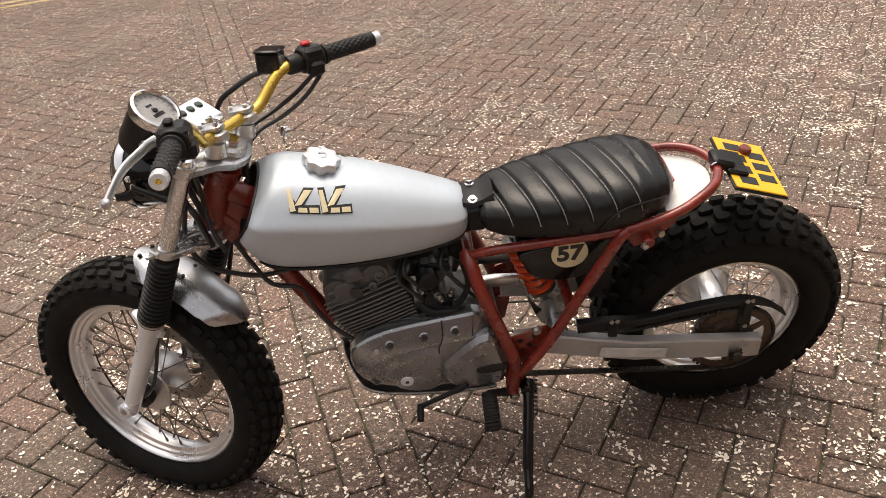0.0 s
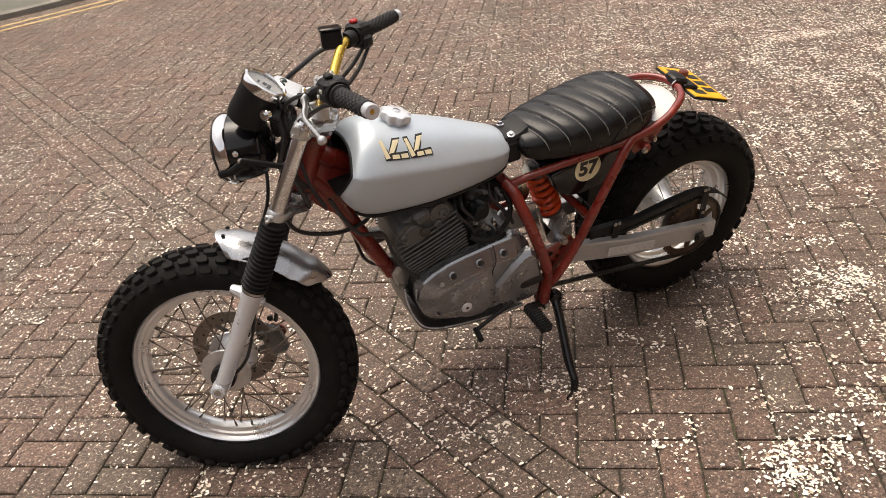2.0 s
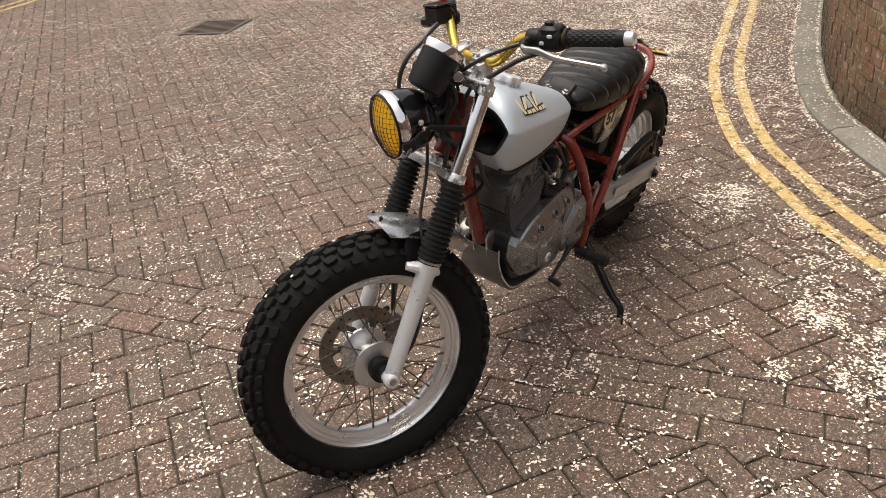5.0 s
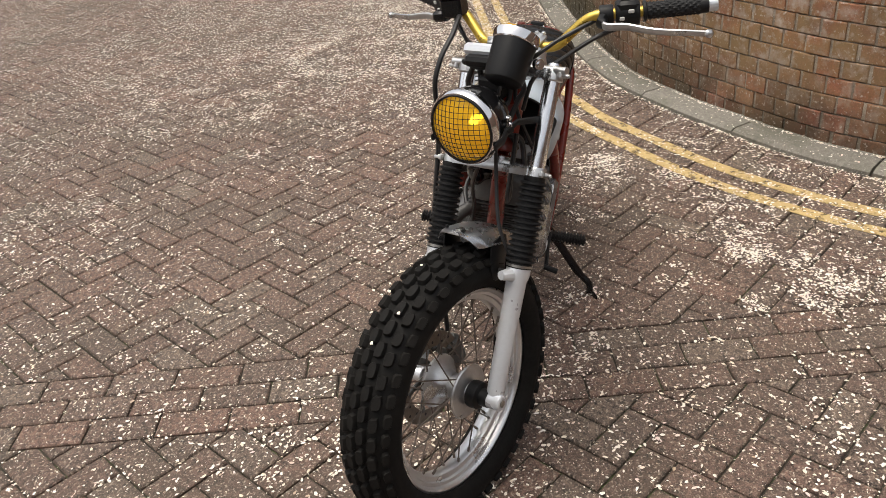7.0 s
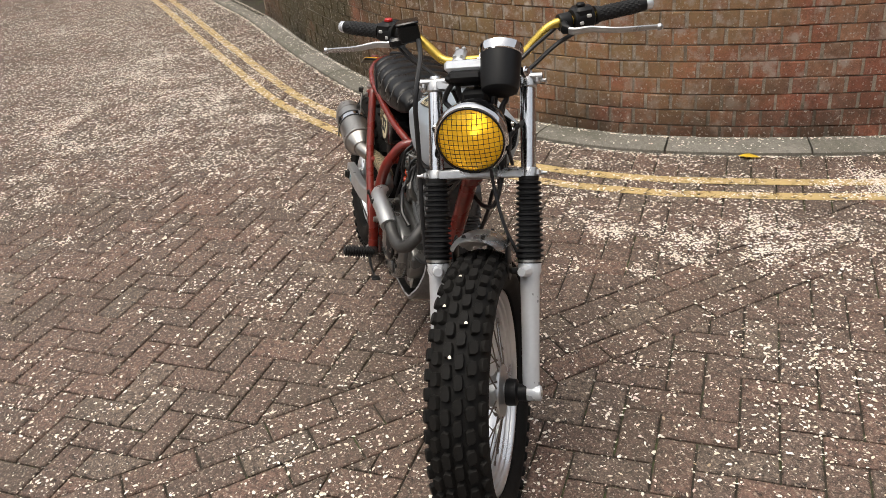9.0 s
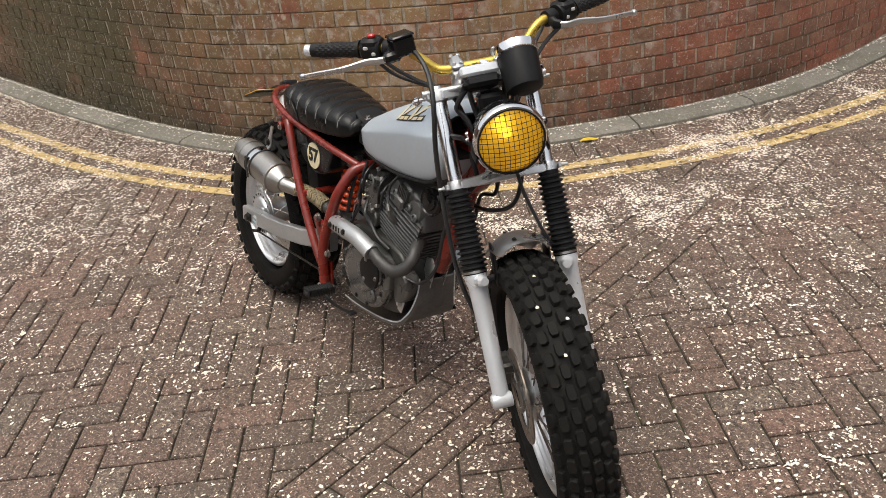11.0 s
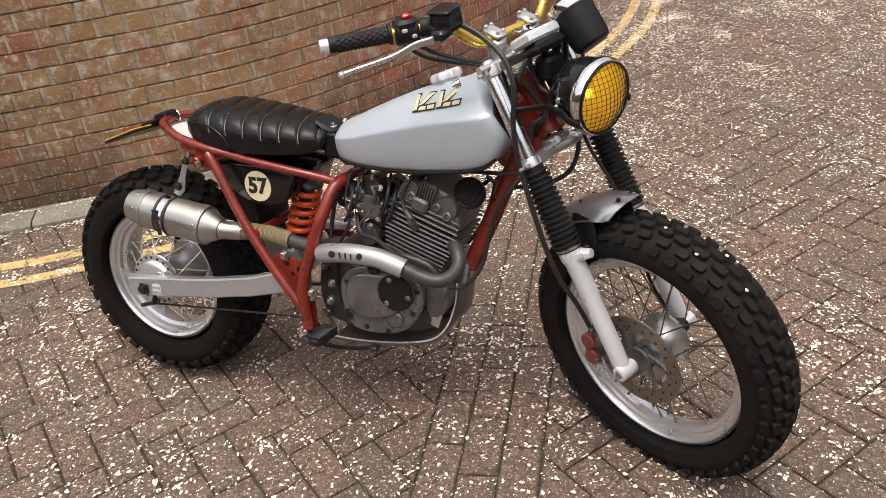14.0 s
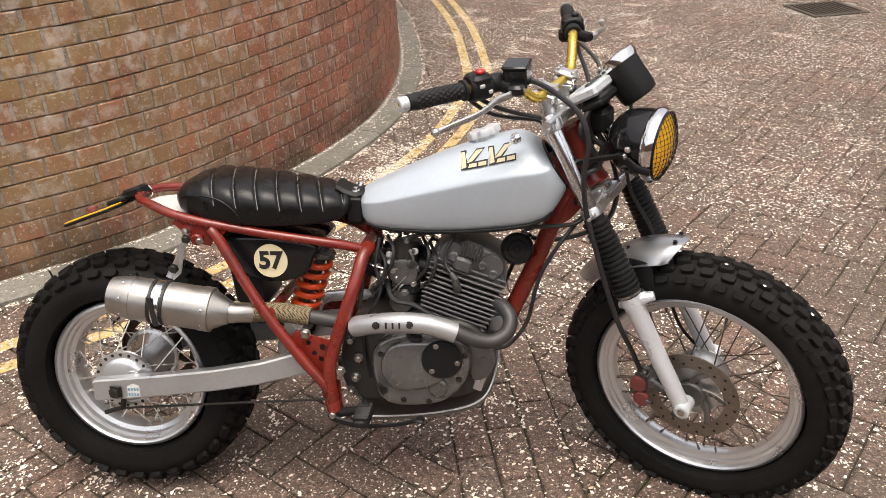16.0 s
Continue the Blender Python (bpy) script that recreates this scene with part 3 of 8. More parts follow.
def grate(x, y, turn):
    root = new("drain_grate", None)
    root.matrix_basis = pose(x, y, 0, 0, 0, turn)
    tagged(root, "rusty cast iron drain grate set in the paving", "drain grate", "drain grates")
    g = Geo()
    g.box((0, 0, -0.003), (0.40, 0.40, 0.004), 0.001)
    part("pit", g, M_INK, root)
    part("surround", Geo().box((0, 0, -0.0055), (0.66, 0.66, 0.004), 0.001), M_KERB, root, "concrete bed round the grate")
    g = Geo()
    for sx, sy, lx, ly in ((0.21, 0, 0.04, 0.46), (-0.21, 0, 0.04, 0.46), (0, 0.21, 0.38, 0.04), (0, -0.21, 0.38, 0.04)):
        g.box((sx, sy, 0.001), (lx, ly, 0.014), 0.002)
    part("rim", g, M_IRON, root)
    g = Geo()
    g.box((0, 0, 0.001), (0.016, 0.38, 0.012), 0.002)
    bar = part("bar", g, M_IRON, root)
    bar.matrix_basis = pose(-0.16, 0, 0)
    for k in range(1, 9):
        same(bar, root, pose(-0.16 + k * 0.04, 0, 0))
    return root


GRATES = [(-2.56, -4.42, 21), (2.55, 5.30, 16)]
for q in GRATES:
    grate(*q)

# unseen plain brick walls added all round to darken the skyline in reflections
for nm, cx, cy, lx, ly in (("wall_north", 0, 14.0, 32, 0.4), ("wall_south", 0, -16.5, 32, 0.4), ("wall_east", 13.5, -1.25, 0.4, 30.1), ("wall_west", -15.0, -1.25, 0.4, 30.1)):
    w_ = obj(nm, Geo().box((cx, cy, 3.0), (lx, ly, 6.4), 0.02), M_ENCLOSURE)
    tagged(w_, "unseen plain brick wall added to darken horizon and reflections", "wall", kind="structure")

# ---- the motorcycle ----
LEAN, STEER, RAKE = radians(11.0), radians(-28.7), radians(25.5)
bike = new("motorcycle", None)
bike.matrix_basis = Matrix.Rotation(-LEAN, 4, "X")
tagged(bike, "silver and red scrambler motorcycle leaning on its side stand", "motorcycle")
HEAD = Vector((0.40, 0, 0.85))
STEM = Vector((-math.sin(RAKE), 0, math.cos(RAKE)))
S = Matrix.Translation(HEAD) @ Matrix.Rotation(STEER, 4, STEM) @ Matrix.Translation(-HEAD)


def fork_x(z):
    """The fork's line in the side view."""
    return 0.384 + (0.945 - z) * 0.463


def on_fork(z, y=0.0, ahead=0.0):
    return Vector((fork_x(z) + ahead * 0.907, y, z + ahead * 0.42))


FORK = Vector((-0.4202, 0, 0.9074))
FY = 0.108


def bolt(g, at, axis, r=0.006, h=0.005, n=6):
    g.turn([(r * 1.35, 0), (r * 1.35, h * 0.25), (r, h * 0.25), (r, h * 0.9), (r * 0.85, h)], at, axis, n=n if n > 6 else 6)
    return g


def wheel(name, at, m, section, knobs, around, rim_r, rim_w, hub, spoke_mat, n_spokes, tilt_off):
    """A wire-spoked wheel with a block-tread tyre. section: the tyre's (y, radius); knobs: rows of blocks."""
    c = Vector(at)
    # rim: a shaped hoop with flanges and a well
    h = rim_w / 2
    outer_side = [(0.002, 1.0, -0.003), (-0.003, 1.0, -0.006), (-0.006, 0.6, 0), (-0.016, 0.35, 0)]
    inner_side = [(-0.007, 1.0, 0.002), (-0.011, 1.0, -0.001), (-0.013, 0.86, 0), (-0.014, 0.72, 0), (-0.021, 0.68, 0), (-0.023, 0.5, 0), (-0.033, 0.42, 0), (-0.037, 0.2, 0)]
    prof = [(rim_r, -h)] + [(rim_r + d, -h * k - e) for d, k, e in outer_side] + [(rim_r + d, h * k + e) for d, k, e in reversed(outer_side)] + [(rim_r, h)]
    prof += [(rim_r + d, h * k + e) for d, k, e in inner_side] + [(rim_r + d, -h * k - e) for d, k, e in reversed(inner_side)]
    g = Geo().turn(prof, c, (0, 1, 0), n=72, loop=True)
    root = part(name, g, M_RIM, bike, "polished alloy rim of a wire-spoked wheel", m, crease=45)
    # tyre with its blocks
    g = Geo()
    full = [(r, y) for y, r in section] + [(r, -y) for y, r in reversed(section[:-1] if section[-1][0] == 0 else section)]
    half = [(y, r) for y, r in section]
    outer = [(y, r) for y, r in half] + [(-y, r) for y, r in reversed(half[:-1])]
    inner = [(y * 0.8, r - 0.012 if r > rim_r + 0.02 else r - 0.002) for y, r in reversed(outer)]
    g.turn([(r, y) for y, r in outer] + [(r, y) for y, r in inner], c, (0, 1, 0), n=80, loop=True)

    def surface(y):
        pts = [(p[0], p[1]) for p in outer]
        for (y0, r0), (y1, r1) in zip(pts, pts[1:]):
            if min(y0, y1) <= y <= max(y0, y1) and (r0 + r1) / 2 > section[2][1] - 0.02:
                k = (y - y0) / (y1 - y0) if y1 != y0 else 0
                nn = Vector((-(r1 - r0), (y1 - y0)))
                if nn.y < 0:
                    nn = -nn
                return r0 + (r1 - r0) * k, nn.normalized()
        return section[-1][1], Vector((0, 1))
    rows = []
    for y, lc, lb, hh, phase in knobs:
        r, nn = surface(y)
        nrm = Vector((0, nn.x, nn.y)).normalized()
        tan = Vector((1, 0, 0))
        lat = tan.cross(nrm)
        p = Vector((0, y, r)) - nrm * 0.004
        sk = 0.35 if y > 0 else -0.35
        vv = []
        for up, sc in ((0, 1.06), (hh + 0.003, 1.0), (hh + 0.0042, 0.93)):
            for q, w in ((-1, -0.7), (-0.4, -1), (0.7, -1), (1, -0.5), (1, 0.7), (0.4, 1), (-0.7, 1), (-1, 0.5)):
                vv.append(p + nrm * up + tan * (q * lc / 2 * sc + w * lb * 0.5 * sk * 0.4) + lat * (w * lb / 2 * sc))
        ff = [(o * 8 + j, o * 8 + (j + 1) % 8, o * 8 + 8 + (j + 1) % 8, o * 8 + 8 + j) for o in (0, 1) for j in range(8)] + [tuple(range(16, 24))]
        rows.append((Geo().add(vv, ff), phase))
    rubber = M_TYRE if name == "front_wheel" else M_TYRE_SHADED
    part("tyre", g, rubber, root, "black off-road tyre with chunky worn tread blocks", crease=40)
    for g, phase in rows:
        first = None
        for k in range(around):
            a = 2 * math.pi * (k + phase) / around + rnd(-0.008, 0.008)
            mm = Matrix.Translation(c) @ Matrix.Rotation(a, 4, "Y")
            if first is None:
                first = part("tread_block", g, rubber, root, m=mm, crease=40)
            else:
                same(first, root, mm)
    # hub
    hw, flange, waist = hub
    g = Geo()
    g.turn([(0.012, -hw - 0.012), (0.022, -hw - 0.012), (0.024, -hw - 0.004), (flange, -hw), (flange + 0.002, -hw + 0.003), (flange, -hw + 0.007), (flange * 0.86, -hw + 0.010), (waist * 1.2, -hw * 0.45), (waist, 0),
            (waist * 1.25, hw * 0.45), (flange * 0.9, hw - 0.010), (flange, hw - 0.007), (flange + 0.002, hw - 0.003), (flange, hw), (0.026, hw + 0.004), (0.022, hw + 0.012), (0.012, hw + 0.012)], c, (0, 1, 0), n=36)
    part("hub", g, M_ALLOY, root, "cast alloy hub")
    # spokes, each a thin bent bar with its nipple
    base = None
    per = n_spokes // 4
    for side in (-1, 1):
        for lead in (-1, 1):
            g = Geo()
            ah = lead * tilt_off
            h0 = Vector(((flange - 0.004) * math.sin(0), side * (hw - 0.004), (flange - 0.004)))
            r0 = Vector(((rim_r - 0.036) * math.sin(ah), side * 0.008, (rim_r - 0.036) * math.cos(ah)))
            dirn = (r0 - h0).normalized()
            g.tube([h0, h0 + (r0 - h0) * 0.5, r0], 0.0017, 6)
            g.tube([r0 - dirn * 0.012, r0 + dirn * 0.006], 0.0032, 6)
            for k in range(per):
                aa = 2 * math.pi * (k + (0.25 if side > 0 else 0) + (0.5 if lead > 0 else 0)) / per
                mm = Matrix.Translation(c) @ Matrix.Rotation(aa, 4, "Y")
                if k == 0:
                    base = part("spoke", g, spoke_mat, root, "thin steel spoke", mm)
                else:
                    same(base, root, mm)
    return root


random.seed(2)
FW = Vector((0.691, 0, 0.304))
fwheel = wheel("front_wheel", FW, S, [(0, 0.320), (0.026, 0.317), (0.046, 0.307), (0.059, 0.288), (0.063, 0.270), (0.056, 0.250), (0.044, 0.239)],
               [(-0.0115, 0.031, 0.018, 0.011, 0.0), (0.0115, 0.031, 0.018, 0.011, 0.5), (-0.034, 0.028, 0.0185, 0.011, 0.35), (0.034, 0.028, 0.0185, 0.011, 0.85), (-0.0525, 0.026, 0.016, 0.010, 0.1), (0.0525, 0.026, 0.016, 0.010, 0.6)],
               46, 0.240, 0.072, (0.044, 0.062, 0.030), M_SPOKE, 36, 0.42)
# brake disc on the front wheel, drilled
g = Geo()
g.turn([(0.077, -0.066), (0.112, -0.066), (0.1125, -0.064), (0.112, -0.062), (0.077, -0.062)], FW, (0, 1, 0), n=60, loop=True)
disc = part("brake_disc", g, M_RUST, fwheel, "drilled brake disc with a rusty bloom")
g = Geo()
for k in range(6):
    a = k * math.pi / 3
    d = Vector((math.sin(a), 0, math.cos(a)))
    e = Vector((math.sin(a + 0.5), 0, math.cos(a + 0.5)))
    part("carrier_arm", Geo().tube([FW + d * 0.030 + Vector((0, -0.058, 0)), FW + (d + e).normalized() * 0.055 + Vector((0, -0.061, 0)), FW + e * 0.082 + Vector((0, -0.064, 0))], [0.010, 0.007, 0.008], 8, flat=0.5), M_CRANK, fwheel)
g.turn([(0.012, -0.066), (0.030, -0.066), (0.034, -0.062), (0.034, -0.05), (0.012, -0.05)], FW, (0, 1, 0), n=24)
part("disc_carrier", g, M_CRANK, fwheel, "spoked dark disc carrier")
g = Geo()
for k in range(30):
    a = 2 * math.pi * k / 30
    rr = 0.088 if k % 2 else 0.102
    for yy in (-0.0664, -0.0616):
        p = FW + Vector((math.sin(a) * rr, yy, math.cos(a) * rr))
        g.turn([(0.0, 0), (0.0036, 0.0)], p, (0, -1 if yy < -0.064 else 1, 0), n=8)
part("disc_hole", g, M_INK, fwheel, crease=None)
# speedometer drive and spacer on the other side
g = Geo()
g.turn([(0.014, 0.05), (0.03, 0.052), (0.032, 0.058), (0.031, 0.076), (0.02, 0.08), (0.02, 0.1), (0.012, 0.1)], FW, (0, 1, 0), n=20)
part("speedometer_drive", g, M_BLACK, fwheel, "black speedometer drive")

RW = Vector((-0.695, -0.015, 0.305))
rwheel = wheel("rear_wheel", RW, None, [(0, 0.294), (0.035, 0.291), (0.062, 0.280), (0.082, 0.257), (0.087, 0.236), (0.078, 0.208), (0.064, 0.194)],
               [(-0.016, 0.032, 0.023, 0.012, 0.0), (0.016, 0.032, 0.023, 0.012, 0.5), (-0.046, 0.029, 0.024, 0.012, 0.3), (0.046, 0.029, 0.024, 0.012, 0.8), (-0.0715, 0.031, 0.020, 0.012, 0.05), (0.0715, 0.031, 0.020, 0.012, 0.55)],
               36, 0.194, 0.120, (0.074, 0.070, 0.040), M_SPOKE2, 36, 0.42)
g = Geo()
g.turn([(0.082, 0.119), (0.098, 0.119), (0.1, 0.120), (0.1, 0.123), (0.098, 0.124), (0.082, 0.124)], RW, (0, 1, 0), n=48, loop=True)
g.turn([(0.03, 0.066), (0.05, 0.07), (0.056, 0.110), (0.056, 0.125), (0.03, 0.128), (0.02, 0.132)], RW, (0, 1, 0), n=32)
for k in range(6):
    a = k * math.pi / 3
    g.tube([RW + Vector((math.sin(a) * 0.05, 0.1215, math.cos(a) * 0.05)), RW + Vector((math.sin(a) * 0.086, 0.1215, math.cos(a) * 0.086))], [0.012, 0.009], 8, flat=0.35)
for k in range(42):
    a = 2 * math.pi * k / 42
    p = RW + Vector((math.sin(a) * 0.101, 0.1215, math.cos(a) * 0.101))
    g.box((0, 0, 0), (0.007, 0.006, 0.010), 0.001, Matrix.Translation(p) @ Matrix.Rotation(a, 4, "Y"))
part("sprocket", g, M_SPROCKET, rwheel, "worn brown rear sprocket")
g = Geo()
g.turn([(0.02, -0.096), (0.046, -0.094), (0.054, -0.090), (0.058, -0.084), (0.060, -0.0855), (0.0735, -0.0855), (0.0745, -0.083), (0.0735, -0.078), (0.064, -0.074), (0.055, -0.06)], RW, (0, 1, 0), n=48)
drum = part("drum", g, M_RIM, rwheel, "alloy brake drum plate")
g = Geo()
g.turn([(0.0, 0.0), (0.0042, 0.0), (0.0042, 0.0006), (0.0, 0.0006)], (0, 0, 0), (0, -1, 0), n=8)
hole = None
for k in range(20):
    a = 2 * math.pi * k / 20
    mm = Matrix.Translation(RW + Vector((math.sin(a) * 0.0675, -0.0862, math.cos(a) * 0.0675)))
    if hole is None:
        hole = part("flange_hole", g, M_INK, drum, "dark hole in the hub flange", mm, crease=None)
    else:
        same(hole, drum, mm)
g = Geo()
g.turn([(0.012, 0.0), (0.016, 0.004), (0.016, 0.012), (0.010, 0.014), (0.0, 0.014)], RW + Vector((0.03, -0.090, 0.015)), (0, -1, 0), n=16)
g.prism(smooth([(-0.68, 0.30), (-0.655, 0.335), (-0.625, 0.345), (-0.612, 0.325), (-0.64, 0.30)], 3, True), -0.102, -0.113, 0.004)
part("brake_cam", g, M_ALLOY, drum, "cast boss of the brake cam")

# ---- fork and steering ----
for sgn, side in ((1, "left"), (-1, "right")):
    y = sgn * FY
    g = Geo()
    lo, hi = on_fork(0.285, y, 0.004), on_fork(0.585, y)
    d = (hi - lo)
    path = [lo, lo + d * 0.03, lo + d * 0.1, lo + d * 0.5, lo + d * 0.86, lo + d * 0.9, lo + d * 0.96, hi]
    g.tube(path, [0.014, 0.0185, 0.0195, 0.0205, 0.0225, 0.0265, 0.0265, 0.024], 18)
    # axle boss, pinch lug, and the lug under the gaiter
    g.turn([(0.016, -0.026), (0.018, -0.023), (0.018, 0.020), (0.014, 0.023), (0.009, 0.023), (0.008, 0.020)], FW + Vector((0.0, y + sgn * 0.002, 0.0)), (0, sgn, 0), n=20)
    lug = on_fork(0.552, y)
    g.tube([lug, lug + Vector((0.024, -sgn * 0.006, 0.016)), lug + Vector((0.044, -sgn * 0.012, 0.022))], [0.018, 0.014, 0.010], 10)
    g.tube([lug + Vector((-0.008, 0, -0.006)), lug + Vector((-0.03, 0, -0.012))], [0.014, 0.008], 8)
    leg = part("fork_leg", g, M_SILVER, bike, "silver painted lower fork leg", S)
    g = Geo()
    bolt(g, FW + Vector((0, y + sgn * 0.021, 0)), (0, sgn, 0), 0.0085, 0.006)
    part("axle_bolt", g, M_BOLT, leg)
    # ribbed gaiter
    g = Geo()
    z0, z1, n = 0.580, 0.742, 15
    pts, rs = [], []
    a, b = on_fork(z0, y), on_fork(z1, y)
    pts += [a - (b - a) * 0.06, a - (b - a) * 0.01]
    rs += [0.0275, 0.0275]
    for k in range(n):
        for f, r in ((0.12, 0.0255), (0.35, 0.0325), (0.65, 0.0325), (0.88, 0.0255)):
            pts.append(a + (b - a) * ((k + f) / n))
            rs.append(r - 0.0035 * k / n)
    pts += [b + (b - a) * 0.01, b + (b - a) * 0.05]
    rs += [0.023, 0.023]
    g.tube(pts, rs, 18)
    part("gaiter", g, M_RUBBER, leg, "ribbed black rubber fork gaiter", crease=60)
    g = Geo()
    g.tube([a - (b - a) * 0.045, a - (b - a) * 0.015], 0.0285, 18)
    part("clip", g, M_BOLT, leg, "steel clip")
    g = Geo()
    g.tube([on_fork(0.735, y), on_fork(0.8, y), on_fork(0.955, y), on_fork(0.966, y)], [0.0175, 0.0175, 0.0175, 0.013], 18)
    part("stanchion", g, M_TUBE, leg, "bright chromed upper fork tube")

# lower and upper yokes
for z, nm, lift in ((0.757, "lower_yoke", 0.0), (0.945, "upper_yoke", 0.0)):
    g = Geo()
    c0 = on_fork(z)
    for sgn in (1, -1):
        p = on_fork(z, sgn * FY)
        g.turn([(0.0178, -0.013), (0.0205, -0.013), (0.0222, -0.011), (0.0222, 0.009), (0.0205, 0.012), (0.0178, 0.012)], p, FORK, n=22)
        g.box((0, 0, 0), (0.020, 0.010, 0.014), 0.003, Matrix.Translation(p + Vector((0.010, sgn * 0.024, 0.004))) @ Matrix.Rotation(-RAKE, 4, "Y"))
        bolt(g, p + Vector((0.010, sgn * 0.031, 0.004)), (0.2, sgn, 0), 0.0042, 0.014, n=10)
        stem = HEAD + STEM * ((z - HEAD.z) / STEM.z) + Vector((0.0, 0, 0))
        g.tube([p, (p + stem) / 2 + Vector((0.004, 0, 0.0)), stem], [0.016, 0.014, 0.022], 14, flat=0.72)
    g.turn([(0.01, -0.016), (0.03, -0.016), (0.033, -0.012), (0.033, 0.012), (0.028, 0.016), (0.01, 0.016)], HEAD + STEM * ((z - HEAD.z) / STEM.z), STEM, n=24)
    half = [(0.020, 0.0), (0.014, 0.055), (0.022, 0.098), (0.006, 0.130), (-0.020, 0.118), (-0.040, 0.060), (-0.062, 0.028), (-0.066, 0.0)]
    ol = half + [(a, -b) for a, b in reversed(half[1:-1])]
    g.loft([[c0 + Vector((a * k * 0.907, b * k, a * k * 0.42)) + FORK * h for a, b in ol] for h, k in ((-0.009, 0.95), (-0.007, 1.0), (0.007, 1.0), (0.009, 0.95))])
    yk = part(nm, g, M_ALLOY, bike, "cast alloy fork yoke", S)
    if nm == "upper_yoke":
        g = Geo()
        g.turn([(0.016, 0.014), (0.017, 0.022), (0.014, 0.026), (0.0, 0.026)], HEAD + STEM * ((z - HEAD.z) / STEM.z), STEM, n=6)
        for sgn in (1, -1):
            b0, b1 = on_fork(0.957, sgn * 0.055) + Vector((0.012, 0, 0)), on_fork(0.957, sgn * (FY + 0.036)) + Vector((0.012, 0, 0))
            bar_ = part("yoke_bar", Geo().tube([b0, b1], 0.0095, 14), M_ALLOY, yk, "alloy bar clamped across the fork top")
            gn = Geo()
            gn.turn([(0.0, -0.001), (0.0105, 0.0), (0.012, 0.002), (0.012, 0.011), (0.0105, 0.013), (0.006, 0.013), (0.006, 0.018), (0.0, 0.018)], b1, (0, sgn, 0), n=12)
            part("end_nut", gn, M_CHROME, bar_, "knurled chrome end nut", S)
        part("stem_nut", g, M_CHROME, yk, "chrome stem nut")
        for sgn in (1, -1):
            g = Geo()
            top = Vector((0.345, sgn * 0.05, 0.984))
            low = on_fork(0.952, sgn * 0.05) + Vector((-0.03, 0, 0))
            g.tube([low, low * 0.5 + top * 0.5, top + Vector((0, 0, -0.004))], [0.021, 0.018, 0.018], 14)
            g.box((0, 0, 0), (0.05, 0.03, 0.02), 0.004, Matrix.Translation(top + Vector((0, 0, 0.002))) @ Matrix.Rotation(0.25, 4, "Y"))
            g.box((0, 0, 0), (0.05, 0.03, 0.016), 0.006, Matrix.Translation(top + Vector((0.004, 0, 0.021))) @ Matrix.Rotation(0.25, 4, "Y"))
            for dx in (-0.017, 0.017):
                for dy in (-0.008, 0.008):
                    bolt(g, top + Vector((dx + 0.005, dy, 0.028 - dx * 0.25)), (0.2, 0, 1), 0.0042, 0.005, n=10)
            part("bar_riser", g, M_ALLOY, yk, "alloy handlebar clamp")

# handlebar
half_bar = [(0.345, 0.0, 0.992), (0.345, 0.05, 0.992), (0.343, 0.078, 0.992), (0.337, 0.100, 1.000), (0.328, 0.128, 1.026), (0.320, 0.150, 1.045), (0.311, 0.172, 1.055), (0.298, 0.205, 1.057), (0.25, 0.295, 1.060), (0.200, 0.381, 1.064)]
bar_pts = smooth([(x, -y, z) for x, y, z in reversed(half_bar[1:])] + half_bar, 4)
hb = part("handlebar", Geo().tube(bar_pts, 0.0112, 14), M_GOLD, bike, "gold anodised motocross handlebar", S)


def bar_at(y):
    """The place on the handlebar at a distance from the middle."""
    s, y = (1 if y > 0 else -1), abs(y)
    for a, b in zip(half_bar, half_bar[1:]):
        if a[1] <= y <= b[1]:
            k = (y - a[1]) / (b[1] - a[1])
            return Vector((a[0] + (b[0] - a[0]) * k, s * y, a[2] + (b[2] - a[2]) * k))
    return Vector((half_bar[-1][0], s * half_bar[-1][1], half_bar[-1][2]))


